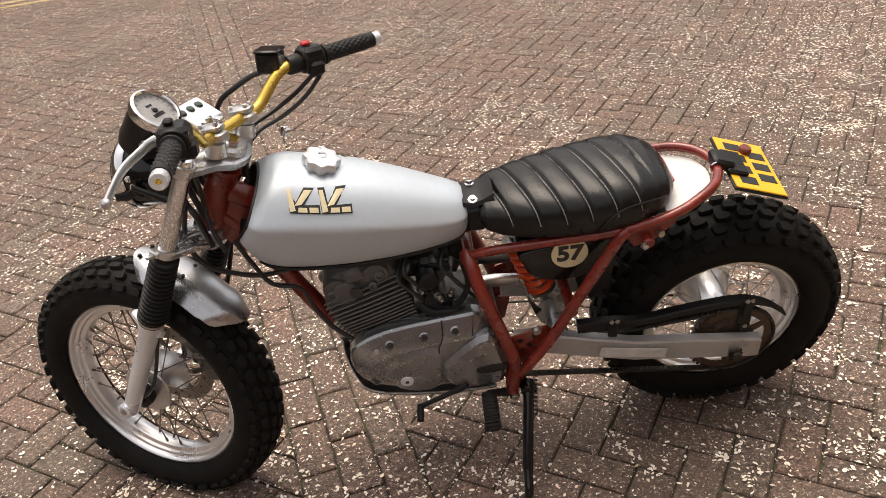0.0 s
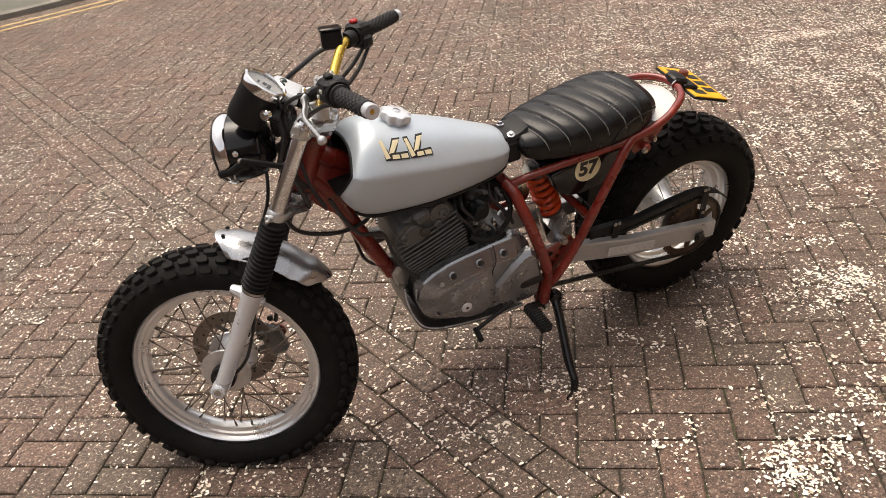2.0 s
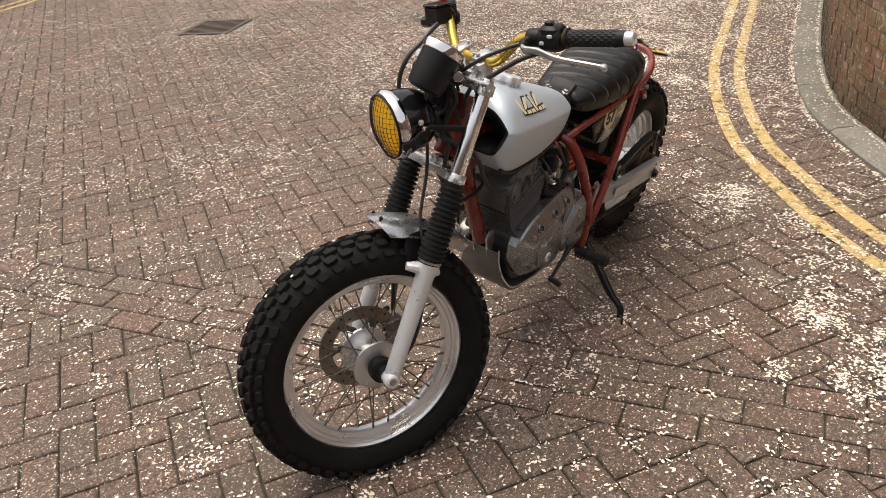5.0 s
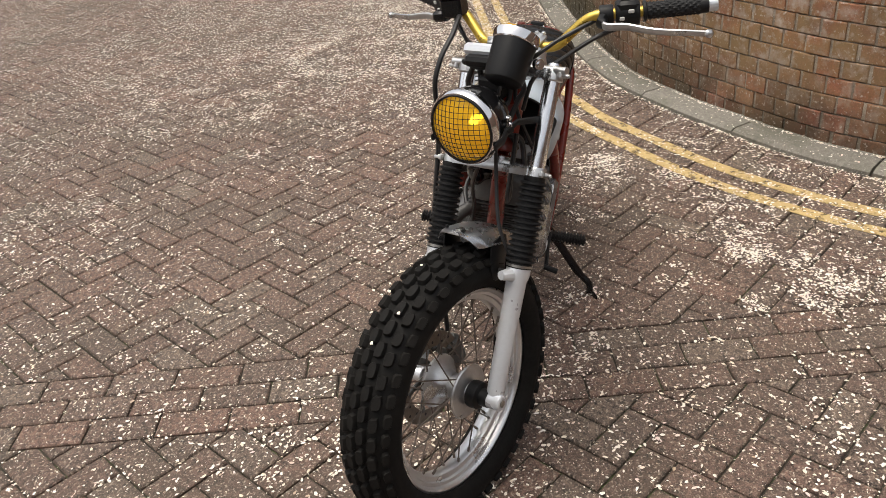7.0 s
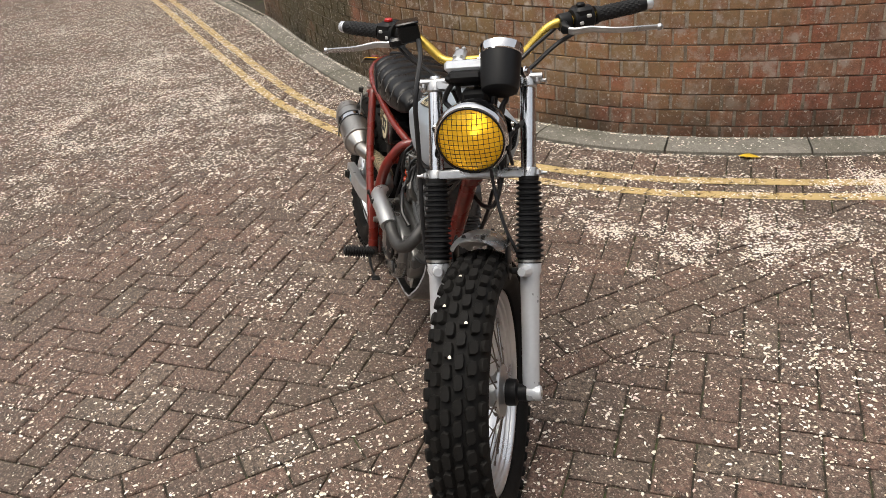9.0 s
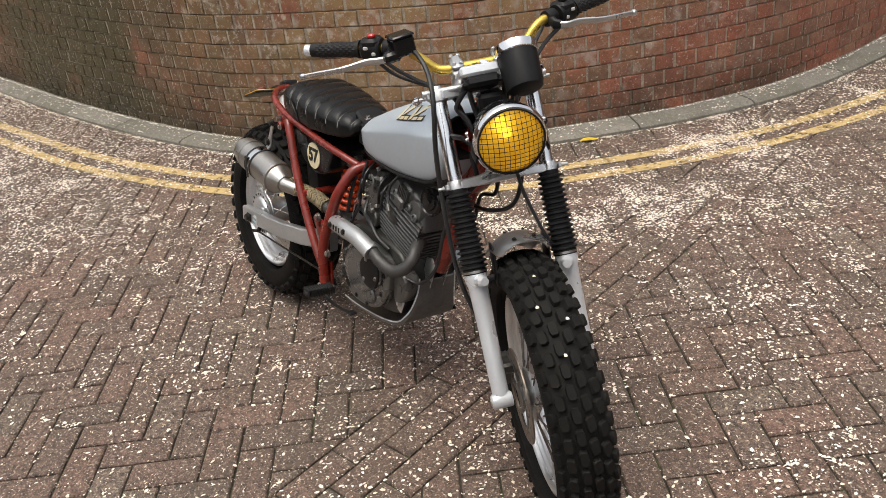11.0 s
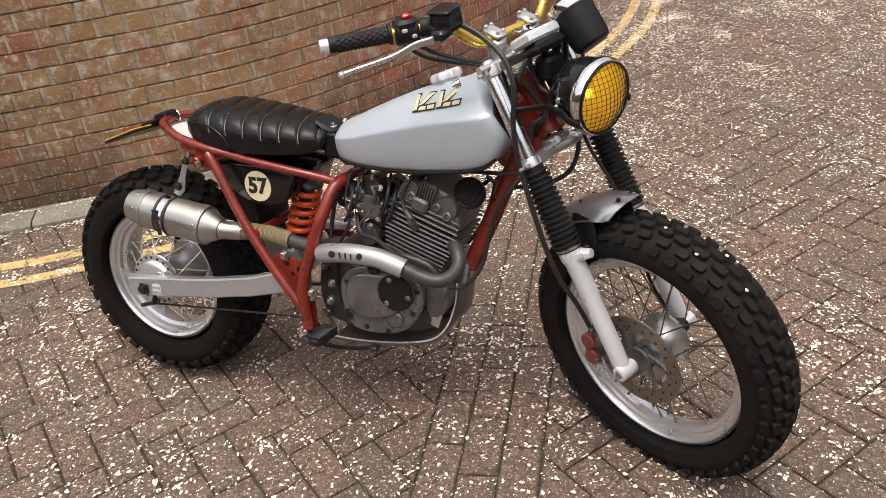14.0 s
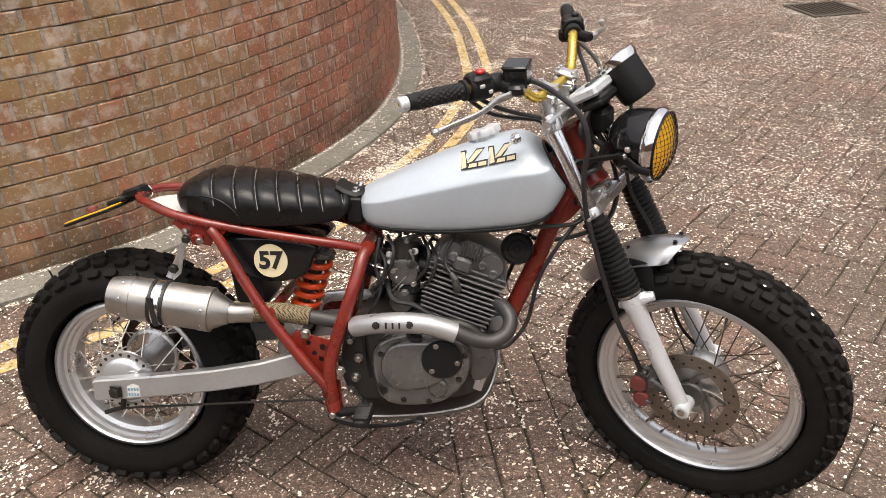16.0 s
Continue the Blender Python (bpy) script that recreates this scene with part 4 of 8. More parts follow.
for sgn in (1, -1):
    a, b = bar_at(sgn * 0.255), bar_at(sgn * 0.366)
    ax = (b - a).normalized()
    g = Geo()
    pts, rs = [a, a + ax * 0.006, a + ax * 0.008], [0.021, 0.021, 0.0165]
    for k in range(1, 9):
        pts.append(a + (b - a) * (0.08 + 0.115 * k))
        rs.append(0.0163)
    g.tube(pts + [b], rs + [0.0155], 20)
    # raised lozenges of the grip
    u = ax.orthogonal().normalized()
    w = ax.cross(u)
    for i in range(13):
        for j in range(12):
            an = 2 * math.pi * (j + 0.5 * (i % 2)) / 12
            d = u * math.cos(an) + w * math.sin(an)
            e = w * math.cos(an) - u * math.sin(an)
            p = a + ax * (0.014 + i * 0.0078) + d * 0.0158
            g.add([p - ax * 0.0065, p - e * 0.0038, p + ax * 0.0065, p + e * 0.0038, p + d * 0.0022], [(0, 1, 4), (1, 2, 4), (2, 3, 4), (3, 0, 4)])
    part("grip", g, M_RUBBER, hb, "black lozenge-patterned rubber grip", crease=25)
    g = Geo()
    g.turn([(0.0, 0.016), (0.0045, 0.016), (0.005, 0.0185), (0.0125, 0.0185), (0.0145, 0.0165), (0.0145, -0.002), (0.012, -0.004)], b, ax, n=20)
    part("bar_end", g, M_SILVER, hb, "turned alloy bar end")
    # switch housing
    p = bar_at(sgn * 0.228)
    fr = Matrix.Translation(p) @ Matrix.Rotation(math.atan2(ax.y, ax.x) , 4, "Z")
    g = Geo()
    g.turn([(0.012, -0.024), (0.024, -0.024), (0.027, -0.020), (0.027, 0.020), (0.024, 0.024), (0.012, 0.024)], p, ax, n=18)
    g.box((0, 0, 0), (0.044, 0.05, 0.034), 0.007, fr @ Matrix.Translation((0, 0, 0.010)))
    g.box((0, 0, 0), (0.034, 0.034, 0.03), 0.006, fr @ Matrix.Translation((0, sgn * 0.016, -0.016)))
    part("switch_housing", g, M_BLACK, hb, "black plastic switch housing")
    g = Geo()
    g.box((0, 0, 0), (0.018, 0.016, 0.010), 0.003, fr @ Matrix.Translation((-0.004, -sgn * 0.006, 0.031)))
    part("switch_button", g, M_REDPLASTIC if sgn < 0 else M_BLACK, hb, "red stop switch" if sgn < 0 else "black dip switch")
    g = Geo()
    g.box((0, 0, 0), (0.012, 0.004, 0.008), 0.002, fr @ Matrix.Translation((0.006, -sgn * 0.028, 0.008)))
    g.box((0, 0, 0), (0.010, 0.004, 0.008), 0.002, fr @ Matrix.Translation((-0.012, -sgn * 0.028, -0.006)))
    part("switch_slider", g, M_LABEL, hb, "small grey switch slider")
    # lever and its perch
    q = bar_at(sgn * 0.19)
    piv = q + Vector((0.032, sgn * 0.004, -0.010))
    g = Geo()
    g.turn([(0.0115, -0.014), (0.0185, -0.014), (0.0195, -0.011), (0.0195, 0.011), (0.0185, 0.014), (0.0115, 0.014)], q, ax, n=18)
    g.tube([q + Vector((0.012, 0, -0.004)), piv, piv + Vector((0.006, sgn * 0.012, -0.002))], [0.013, 0.013, 0.010], 10, flat=0.8)
    perch = part("lever_perch", g, M_BLACK, hb, "black lever perch")
    g = Geo()
    ball = Vector((0.290, sgn * 0.400, 1.026))
    path = smooth([piv, piv + Vector((0.012, sgn * 0.022, -0.004)), piv * 0.72 + ball * 0.28 + Vector((0.016, 0, 0.002)), piv * 0.45 + ball * 0.55 + Vector((0.022, 0, 0)), piv * 0.15 + ball * 0.85 + Vector((0.008, 0, 0)), ball], 4)
    n = len(path)
    g.tube(path, [0.0095 - 0.0035 * k / n for k in range(n)], 10, flat=0.62)
    g.turn([(0.0, -0.0085), (0.005, -0.007), (0.0082, -0.003), (0.0082, 0.003), (0.005, 0.007), (0.0, 0.0085)], ball, (0.2, sgn, 0), n=14)
    part("clutch_lever" if sgn > 0 else "brake_lever", g, M_ALLOY, hb, "bright alloy hand lever with a ball end")
    if sgn < 0:
        # brake fluid reservoir
        r = bar_at(-0.166) + Vector((0.028, 0, 0.010))
        g = Geo()
        tr = Matrix.Translation(r) @ Matrix.Rotation(radians(14), 4, "Z") @ Matrix.Rotation(radians(4), 4, "X")
        g.box((0, 0, 0.004), (0.048, 0.050, 0.042), 0.004, tr)
        g.box((0, 0, 0.027), (0.052, 0.054, 0.008), 0.003, tr)
        g.box((0.004, -0.03, -0.012), (0.034, 0.04, 0.024), 0.006, tr)
        rs = part("brake_reservoir", g, M_GLOSS, hb, "square black brake fluid reservoir")
        g = Geo()
        g.turn([(0.0, 0.002), (0.008, 0.002), (0.009, 0.0), (0.0125, 0.0), (0.0125, 0.003), (0.011, 0.004)], tr @ Vector((-0.024, 0.004, 0.006)), (-1, -0.2, 0), n=20)
        part("sight_glass", g, M_STEEL, hb, "round sight glass")

# headlamp
HL = Vector((0.572, 0.007, 0.880))
HA = Vector((0.9965, 0, -0.083)).normalized()
g = Geo()
prof = [(0.0, -0.102), (0.018, -0.101), (0.036, -0.097), (0.052, -0.087), (0.064, -0.072), (0.071, -0.05), (0.0745, -0.025), (0.0755, -0.004), (0.0735, -0.004), (0.0725, -0.025), (0.069, -0.05), (0.062, -0.071), (0.05, -0.084), (0.034, -0.094), (0.0, -0.098)]
g.turn(prof, HL, HA, n=40)
hl = part("headlamp", g, M_GLOSS, bike, "black headlamp bowl with chrome rim and amber lens", S)
g = Geo()
g.turn([(0.0765, -0.014), (0.079, -0.011), (0.0815, -0.002), (0.0805, 0.006), (0.077, 0.012), (0.0705, 0.013), (0.0695, 0.011), (0.075, 0.008), (0.077, 0.0), (0.0755, -0.012)], HL, HA, n=48, loop=True)
part("chrome_rim", g, M_CHROME, hl, "polished chrome headlamp rim")
g = Geo()
g.turn([(0.0005, -0.055), (0.012, -0.054), (0.03, -0.046), (0.05, -0.03), (0.064, -0.008), (0.069, 0.006), (0.0705, 0.006), (0.0655, -0.009), (0.051, -0.032), (0.03, -0.048), (0.012, -0.056), (0.0005, -0.057)], HL, HA, n=40, loop=True)
part("reflector", g, M_REFLECT, hl, "bright reflector bowl")
# bulb carries the added glow behind the amber lens
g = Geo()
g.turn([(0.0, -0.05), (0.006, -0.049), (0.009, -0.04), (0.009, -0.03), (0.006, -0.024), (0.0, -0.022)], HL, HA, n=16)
part("bulb", g, M_BULB, hl, "small headlamp bulb, its glow added to brighten the lens")


def lens_h(r):
    return 0.012 + 0.020 * (1 - (r / 0.070) ** 2)


g = Geo()
lens = [(r, lens_h(r)) for r in (0.0, 0.012, 0.024, 0.036, 0.048, 0.058, 0.066, 0.070)]
g.turn(lens + [(r, h - 0.0035) for r, h in reversed(lens)], HL, HA, n=40)
part("lens", g, M_AMBER, hl, "amber glass headlamp lens")
hu, hv = Vector((0, 1, 0)), HA.cross(Vector((0, 1, 0)))
for k in range(-6, 7):
    o = k * 0.0108
    w = math.sqrt(max(0, 0.0735 ** 2 - o * o))
    for tw in (0, 1):
        line = []
        for j in range(9):
            s = -w + 2 * w * j / 8
            e = hu * o + hv * s if tw else hu * s + hv * o
            rr = min(math.hypot(o, s), 0.0735)
            line.append(HL + e + HA * (lens_h(min(rr, 0.074)) + 0.006))
        part("guard_wire", Geo().tube(line, 0.00065, 5), M_BLACK, hl, "thin black guard wire")
g = Geo()
g.turn([(0.0715, 0.012), (0.0745, 0.013), (0.0745, 0.0165), (0.0715, 0.0165)], HL, HA, n=48, loop=True)
part("stone_guard", g, M_BLACK, hl, "black hoop of the mesh stone guard")
for s in (1, -1):
    g = Geo()
    p0 = HL + Vector((-0.036, s * 0.0765, -0.012))
    g.tube([HL + Vector((0.012, s * 0.079, -0.030)), p0 + Vector((0.02, s * 0.004, -0.012)), p0, p0 + Vector((-0.02, s * 0.003, 0.0))], [0.008, 0.009, 0.010, 0.008], 8, flat=0.4)
    g.tube([p0, HL + Vector((-0.05, s * 0.094, 0.006)), on_fork(0.86, s * (FY - 0.012))], [0.008, 0.007, 0.008], 8, flat=0.6)
    part("headlamp_bracket", g, M_BLACK, hl, "black steel headlamp bracket")
for s in (1, -1):
    for dz in (-0.004, 0.012):
        part("bracket_bolt", bolt(Geo(), HL + Vector((-0.040 + dz * 0.5, s * 0.083, 0.006 + dz)), (0, s, 0), 0.005, 0.006, n=12), M_CHROME, hl, "chrome dome bolt")

# speedometer
SP, SN = Vector((0.455, 0.067, 1.036)), Vector((-0.62, 0, 0.785)).normalized()
g = Geo()
g.turn([(0.0, -0.096), (0.032, -0.096), (0.039, -0.092), (0.042, -0.080), (0.0445, -0.02), (0.0455, -0.003), (0.042, -0.003)], SP, SN, n=36)
sp = part("speedometer", g, M_BLACK, bike, "black speedometer cup with chrome bezel", S)
g = Geo()
g.turn([(0.0445, -0.013), (0.0475, -0.011), (0.0488, 0.0), (0.0475, 0.008), (0.043, 0.010), (0.0405, 0.007), (0.0405, 0.002), (0.043, 0.0)], SP, SN, n=44, loop=True)
part("bezel", g, M_CHROME, sp, "chrome bezel")
g = Geo()
g.turn([(0.0, 0.0), (0.042, 0.0), (0.042, -0.003), (0.0, -0.003)], SP, SN, n=36)
part("dial", g, M_WHITE, sp, "white dial")
g = Geo()
g.turn([(0.0, 0.0055), (0.0405, 0.0055), (0.0405, 0.0045), (0.0, 0.0045)], SP, SN, n=36)
part("dial_glass", g, M_CLEAR, sp, "clear dial glass")
su = Vector((0, 1, 0))
sv = SN.cross(su)
g = Geo()
for k in range(15):
    a = radians(-135 + k * 270 / 14)
    d = su * math.sin(a) + sv * -math.cos(a)
    e = SN.cross(d)
    for r0, r1, w in ((0.032, 0.037, 0.0008),):
        p, q = SP + SN * 0.0008 + d * r0, SP + SN * 0.0008 + d * r1
        g.add([p - e * w, p + e * w, q + e * w, q - e * w], [(0, 1, 2, 3)])
for a, b, w in ((-0.014, 0.014, 0.004), (-0.006, 0.010, 0.0025)):
    o = SP + SN * 0.0009 + sv * (0.010 if w > 0.003 else -0.014)
    g.add([o + su * a - sv * w, o + su * b - sv * w, o + su * b + sv * w, o + su * a + sv * w], [(0, 1, 2, 3)])
needle = (su * -0.6 + sv * 0.8).normalized()
ne = SN.cross(needle)
g.add([SP + SN * 0.002 - ne * 0.0016 - needle * 0.008, SP + SN * 0.002 + ne * 0.0016 - needle * 0.008, SP + SN * 0.002 + needle * 0.026], [(0, 1, 2)])
g.turn([(0.005, 0.0008), (0.005, 0.0035), (0.0, 0.004)], SP, SN, n=14)
part("dial_marks", g, M_INK, sp, "black dial marks and needle", crease=None)
# warning-light panel, ignition lock
g = Geo()
PM = Matrix.Translation((0.432, -0.012, 0.998)) @ Matrix.Rotation(radians(-28), 4, "Y")
g.box((0, -0.006, -0.002), (0.070, 0.090, 0.024), 0.006, PM)
pan = part("warning_light_panel", g, M_SILVER, bike, "silver warning-light panel with round dark lenses", S)
g = Geo()
g.box((0.010, -0.004, -0.026), (0.055, 0.078, 0.026), 0.008, PM)
g.box((0.008, 0.03, -0.030), (0.05, 0.16, 0.012), 0.004, PM)
part("panel_bracket", g, M_BLACK, pan, "black instrument bracket")
for k in range(3):
    g = Geo()
    g.turn([(0.009, 0.0), (0.009, 0.003), (0.006, 0.006), (0.0, 0.007)], PM @ Vector((0.012, -0.026 + 0.026 * k, 0.008)), PM.to_3x3() @ Vector((0, 0, 1)), n=18)
    part("warning_lens", g, M_GREENPLASTIC, pan, "dark green round lens")
g = Geo()
g.turn([(0.016, -0.02), (0.017, 0.0), (0.014, 0.004), (0.0, 0.004)], (0.392, 0.006, 0.985), (-0.4, 0, 0.9), n=20)
lock = part("ignition_lock", g, M_GLOSS, bike, "black ignition lock with a key and tag", S)
g = Geo()
g.box((0.386, 0.006, 0.998), (0.006, 0.018, 0.022), 0.002)
g.box((0.378, -0.012, 1.000), (0.022, 0.014, 0.004), 0.001)
part("key", g, M_CHROME, lock, "steel key")

# mudguard over the front wheel
g = Geo()
rings = []
for k in range(19):
    f = k / 18
    a = radians(96 + 46 * f)
    r = 0.372 + 0.012 * math.sin(f * math.pi) * 0.4 + (0.006 if f > 0.8 else 0)
    w = 0.066 * (1 - 0.22 * abs(2 * f - 1) ** 8)
    top = []
    for j in range(11):
        u = -1 + 2 * j / 10
        drop = 0.034 * abs(u) ** 2.6
        au = a + radians(5.5) * u * u * (1 - 2 * f)
        top.append(FW + Vector((math.cos(au) * (r - drop), u * w, math.sin(au) * (r - drop))))
    low = [FW + (p - FW) * (1 - 0.0022 / r) for p in reversed(top)]
    rings.append([tuple(p) for p in top + low])
g.loft(rings)
mg = part("front_mudguard", g, M_GUARD, bike, "short hand-made aluminium front mudguard", S)
for u in (-1, 1):
    for f in (0.08, 0.45):
        a = radians(96 + 46 * f)
        p = FW + Vector((math.cos(a) * 0.373, u * 0.022, math.sin(a) * 0.373))
        part("mudguard_bolt", bolt(Geo(), p, (math.cos(a), 0, math.sin(a)), 0.004, 0.005, n=12), M_BLACK, mg, "dark bolt")
for s in (1, -1):
    g = Geo()
    pl = on_fork(0.56, s * 0.078)
    g.prism(smooth([(pl.x + dx, pl.z + dz) for dx, dz in ((-0.030, 0.070), (0.0, 0.074), (0.026, 0.066), (0.034, 0.035), (0.034, 0.0), (0.018, -0.022), (-0.010, -0.016), (-0.026, 0.025))], 3, True), s * 0.060, s * 0.064, 0.0015)
    g.tube([(pl.x + 0.012, s * 0.066, pl.z + 0.0), (pl.x + 0.004, s * 0.095, pl.z - 0.006)], 0.008, 8)
    part("mudguard_stay", g, M_BLACK, mg, "black plastic mudguard stay")

# front brake caliper
g = Geo()
cc = Vector((0.585, -0.074, 0.315))
g.box((0, 0, 0), (0.05, 0.036, 0.085), 0.010, Matrix.Translation(cc) @ Matrix.Rotation(radians(18), 4, "Y"))
g.box((0, 0, 0), (0.03, 0.05, 0.03), 0.006, Matrix.Translation(cc + Vector((0.028, -0.004, 0.022))))
g.tube([cc + Vector((0.03, -0.02, 0.03)), cc + Vector((0.06, -0.03, 0.02))], 0.010, 10)
bolt(g, cc + Vector((0.01, -0.022, 0.05)), (0, -1, 0), 0.007, 0.012)
bolt(g, cc + Vector((0.02, -0.022, -0.03)), (0, -1, 0), 0.007, 0.012)
cal = part("brake_caliper", g, M_CRANK, bike, "grimy brake caliper with faded red cover", S)
g = Geo()
for dz in (0.006, -0.034):
    g.turn([(0.014, 0.0), (0.0205, 0.002), (0.0205, 0.010), (0.018, 0.013), (0.0, 0.014)], cc + Vector((-0.004 + dz * -0.2, -0.017, dz + 0.004)), (0, -1, 0), n=18)
part("caliper_cover", g, M_CALIPER, cal, "faded red caliper cover")


def cable(name, pts, r, label, m=None, material=None, n=8):
    return part(name, Geo().tube(smooth(pts, 6), r, n), material or M_CABLE, bike, label, m)


cable("brake_hose", [(0.335, -0.150, 1.055), (0.37, -0.138, 1.045), (0.41, -0.128, 1.02), (0.455, -0.128, 0.985), (0.478, -0.135, 0.93), (0.47, -0.142, 0.86), (0.475, -0.146, 0.78), (0.50, -0.148, 0.68), (0.525, -0.145, 0.58), (0.545, -0.132, 0.5), (0.565, -0.105, 0.42), (0.58, -0.09, 0.36)], 0.0058, "black rubber brake hose", S)
cable("speedometer_cable", [(0.487, 0.06, 0.985), (0.50, 0.045, 0.93), (0.495, 0.03, 0.86), (0.505, 0.03, 0.76), (0.545, 0.055, 0.66), (0.555, 0.085, 0.58), (0.575, 0.098, 0.48), (0.61, 0.1, 0.38), (0.655, 0.098, 0.33), (0.69, 0.09, 0.315)], 0.0042, "black speedometer cable", S)
cable("clutch_cable", [(0.315, 0.17, 1.045), (0.35, 0.15, 1.035), (0.40, 0.11, 1.01), (0.43, 0.055, 0.96), (0.42, 0.035, 0.88), (0.40, 0.05, 0.80), (0.37, 0.055, 0.74)], 0.0045, "black clutch cable", S)
cable("throttle_cable", [(0.275, -0.215, 1.03), (0.30, -0.18, 1.0), (0.33, -0.14, 0.975), (0.36, -0.10, 0.955), (0.375, -0.07, 0.93), (0.37, -0.05, 0.86)], 0.0048, "black throttle cable", S)
cable("throttle_cable", [(0.265, -0.225, 1.025), (0.285, -0.19, 0.99), (0.31, -0.14, 0.965), (0.345, -0.09, 0.945), (0.36, -0.06, 0.91), (0.36, -0.045, 0.85)], 0.0045, "black throttle cable", S)
cable("switch_wire", [(0.30, 0.215, 1.03), (0.33, 0.17, 1.01), (0.37, 0.12, 0.975), (0.40, 0.07, 0.94), (0.41, 0.045, 0.87)], 0.005, "bundle of black switch wires", S)
for i, (dy, dz) in enumerate(((0.0, 0), (0.02, 0.02), (-0.022, 0.012), (0.035, -0.02), (-0.04, -0.02))):
    cable("wire", [(0.41, dy * 1.2, 0.76 + dz), (0.43, dy * 1.4, 0.81), (0.462, dy, 0.858 + dz), (0.44, dy * 1.5, 0.90), (0.435, dy * 1.9, 0.95 + dz), (0.45, dy * 1.2 + 0.01, 0.985)], 0.0062, "black wire behind the headlamp", S)
cable("breather_hose", [(0.468, 0.028, 0.84), (0.487, 0.03, 0.765), (0.480, 0.03, 0.705), (0.455, 0.03, 0.670), (0.41, 0.03, 0.647), (0.36, 0.03, 0.634), (0.305, 0.026, 0.636), (0.27, 0.02, 0.655)], 0.0055, "black hose looping under the headlamp")
part("connector_block", Geo().box((0.45, 0.0, 0.93), (0.04, 0.06, 0.05), 0.008), M_BLACK, bike, "black connector block behind the headlamp", S)

# ---- frame ----
g = Geo()
g.turn([(0.02, -0.075), (0.033, -0.075), (0.034, -0.068), (0.03, -0.06), (0.03, 0.056), (0.034, 0.062), (0.033, 0.07), (0.02, 0.07)], HEAD - STEM * 0.004, STEM, n=24)
g.tube(smooth([(0.41, 0, 0.80), (0.372, 0, 0.745), (0.345, 0, 0.69), (0.30, 0, 0.58), (0.232, 0, 0.43)], 5), 0.0205, 16)
g.tube(smooth([(0.40, 0, 0.86), (0.30, 0, 0.80), (0.10, 0, 0.745), (-0.06, 0, 0.705), (-0.10, 0, 0.68)], 5), 0.024, 14)
g.prism(smooth([(0.42, 0.80), (0.425, 0.75), (0.36, 0.68), (0.30, 0.72), (0.31, 0.78), (0.38, 0.86)], 3, True), -0.016, 0.016, 0.003)
part("main_frame", g, M_RED, bike, "dull red painted steel frame")
tail_half = [(-0.37, 0.111, 0.696), (-0.43, 0.118, 0.709), (-0.51, 0.114, 0.728), (-0.565, 0.095, 0.744), (-0.612, 0.058, 0.751)]
lp = smooth([(-0.087, 0.060, 0.638), (-0.14, 0.078, 0.660), (-0.2, 0.090, 0.673), (-0.3, 0.101, 0.686)] + tail_half + [(-0.632, 0.0, 0.752)]
            + [(x, -y, z) for x, y, z in reversed(tail_half)] + [(-0.3, -0.106, 0.682), (-0.2, -0.096, 0.664), (-0.14, -0.083, 0.651), (-0.083, -0.062, 0.633)], 5)
part("seat_rail_loop", Geo().tube(lp, 0.0108, 14), M_RED, bike, "red tubular seat rail looped round the tail")
for x, y, z, r in ((-0.088, 0.058, 0.634, 0.014), (-0.40, 0.118, 0.695, 0.011), (-0.30, 0.138, 0.50, 0.012)):
    part("cross_tube", Geo().tube([(x, -y, z), (x, y, z)], r, 12), M_RED, bike)
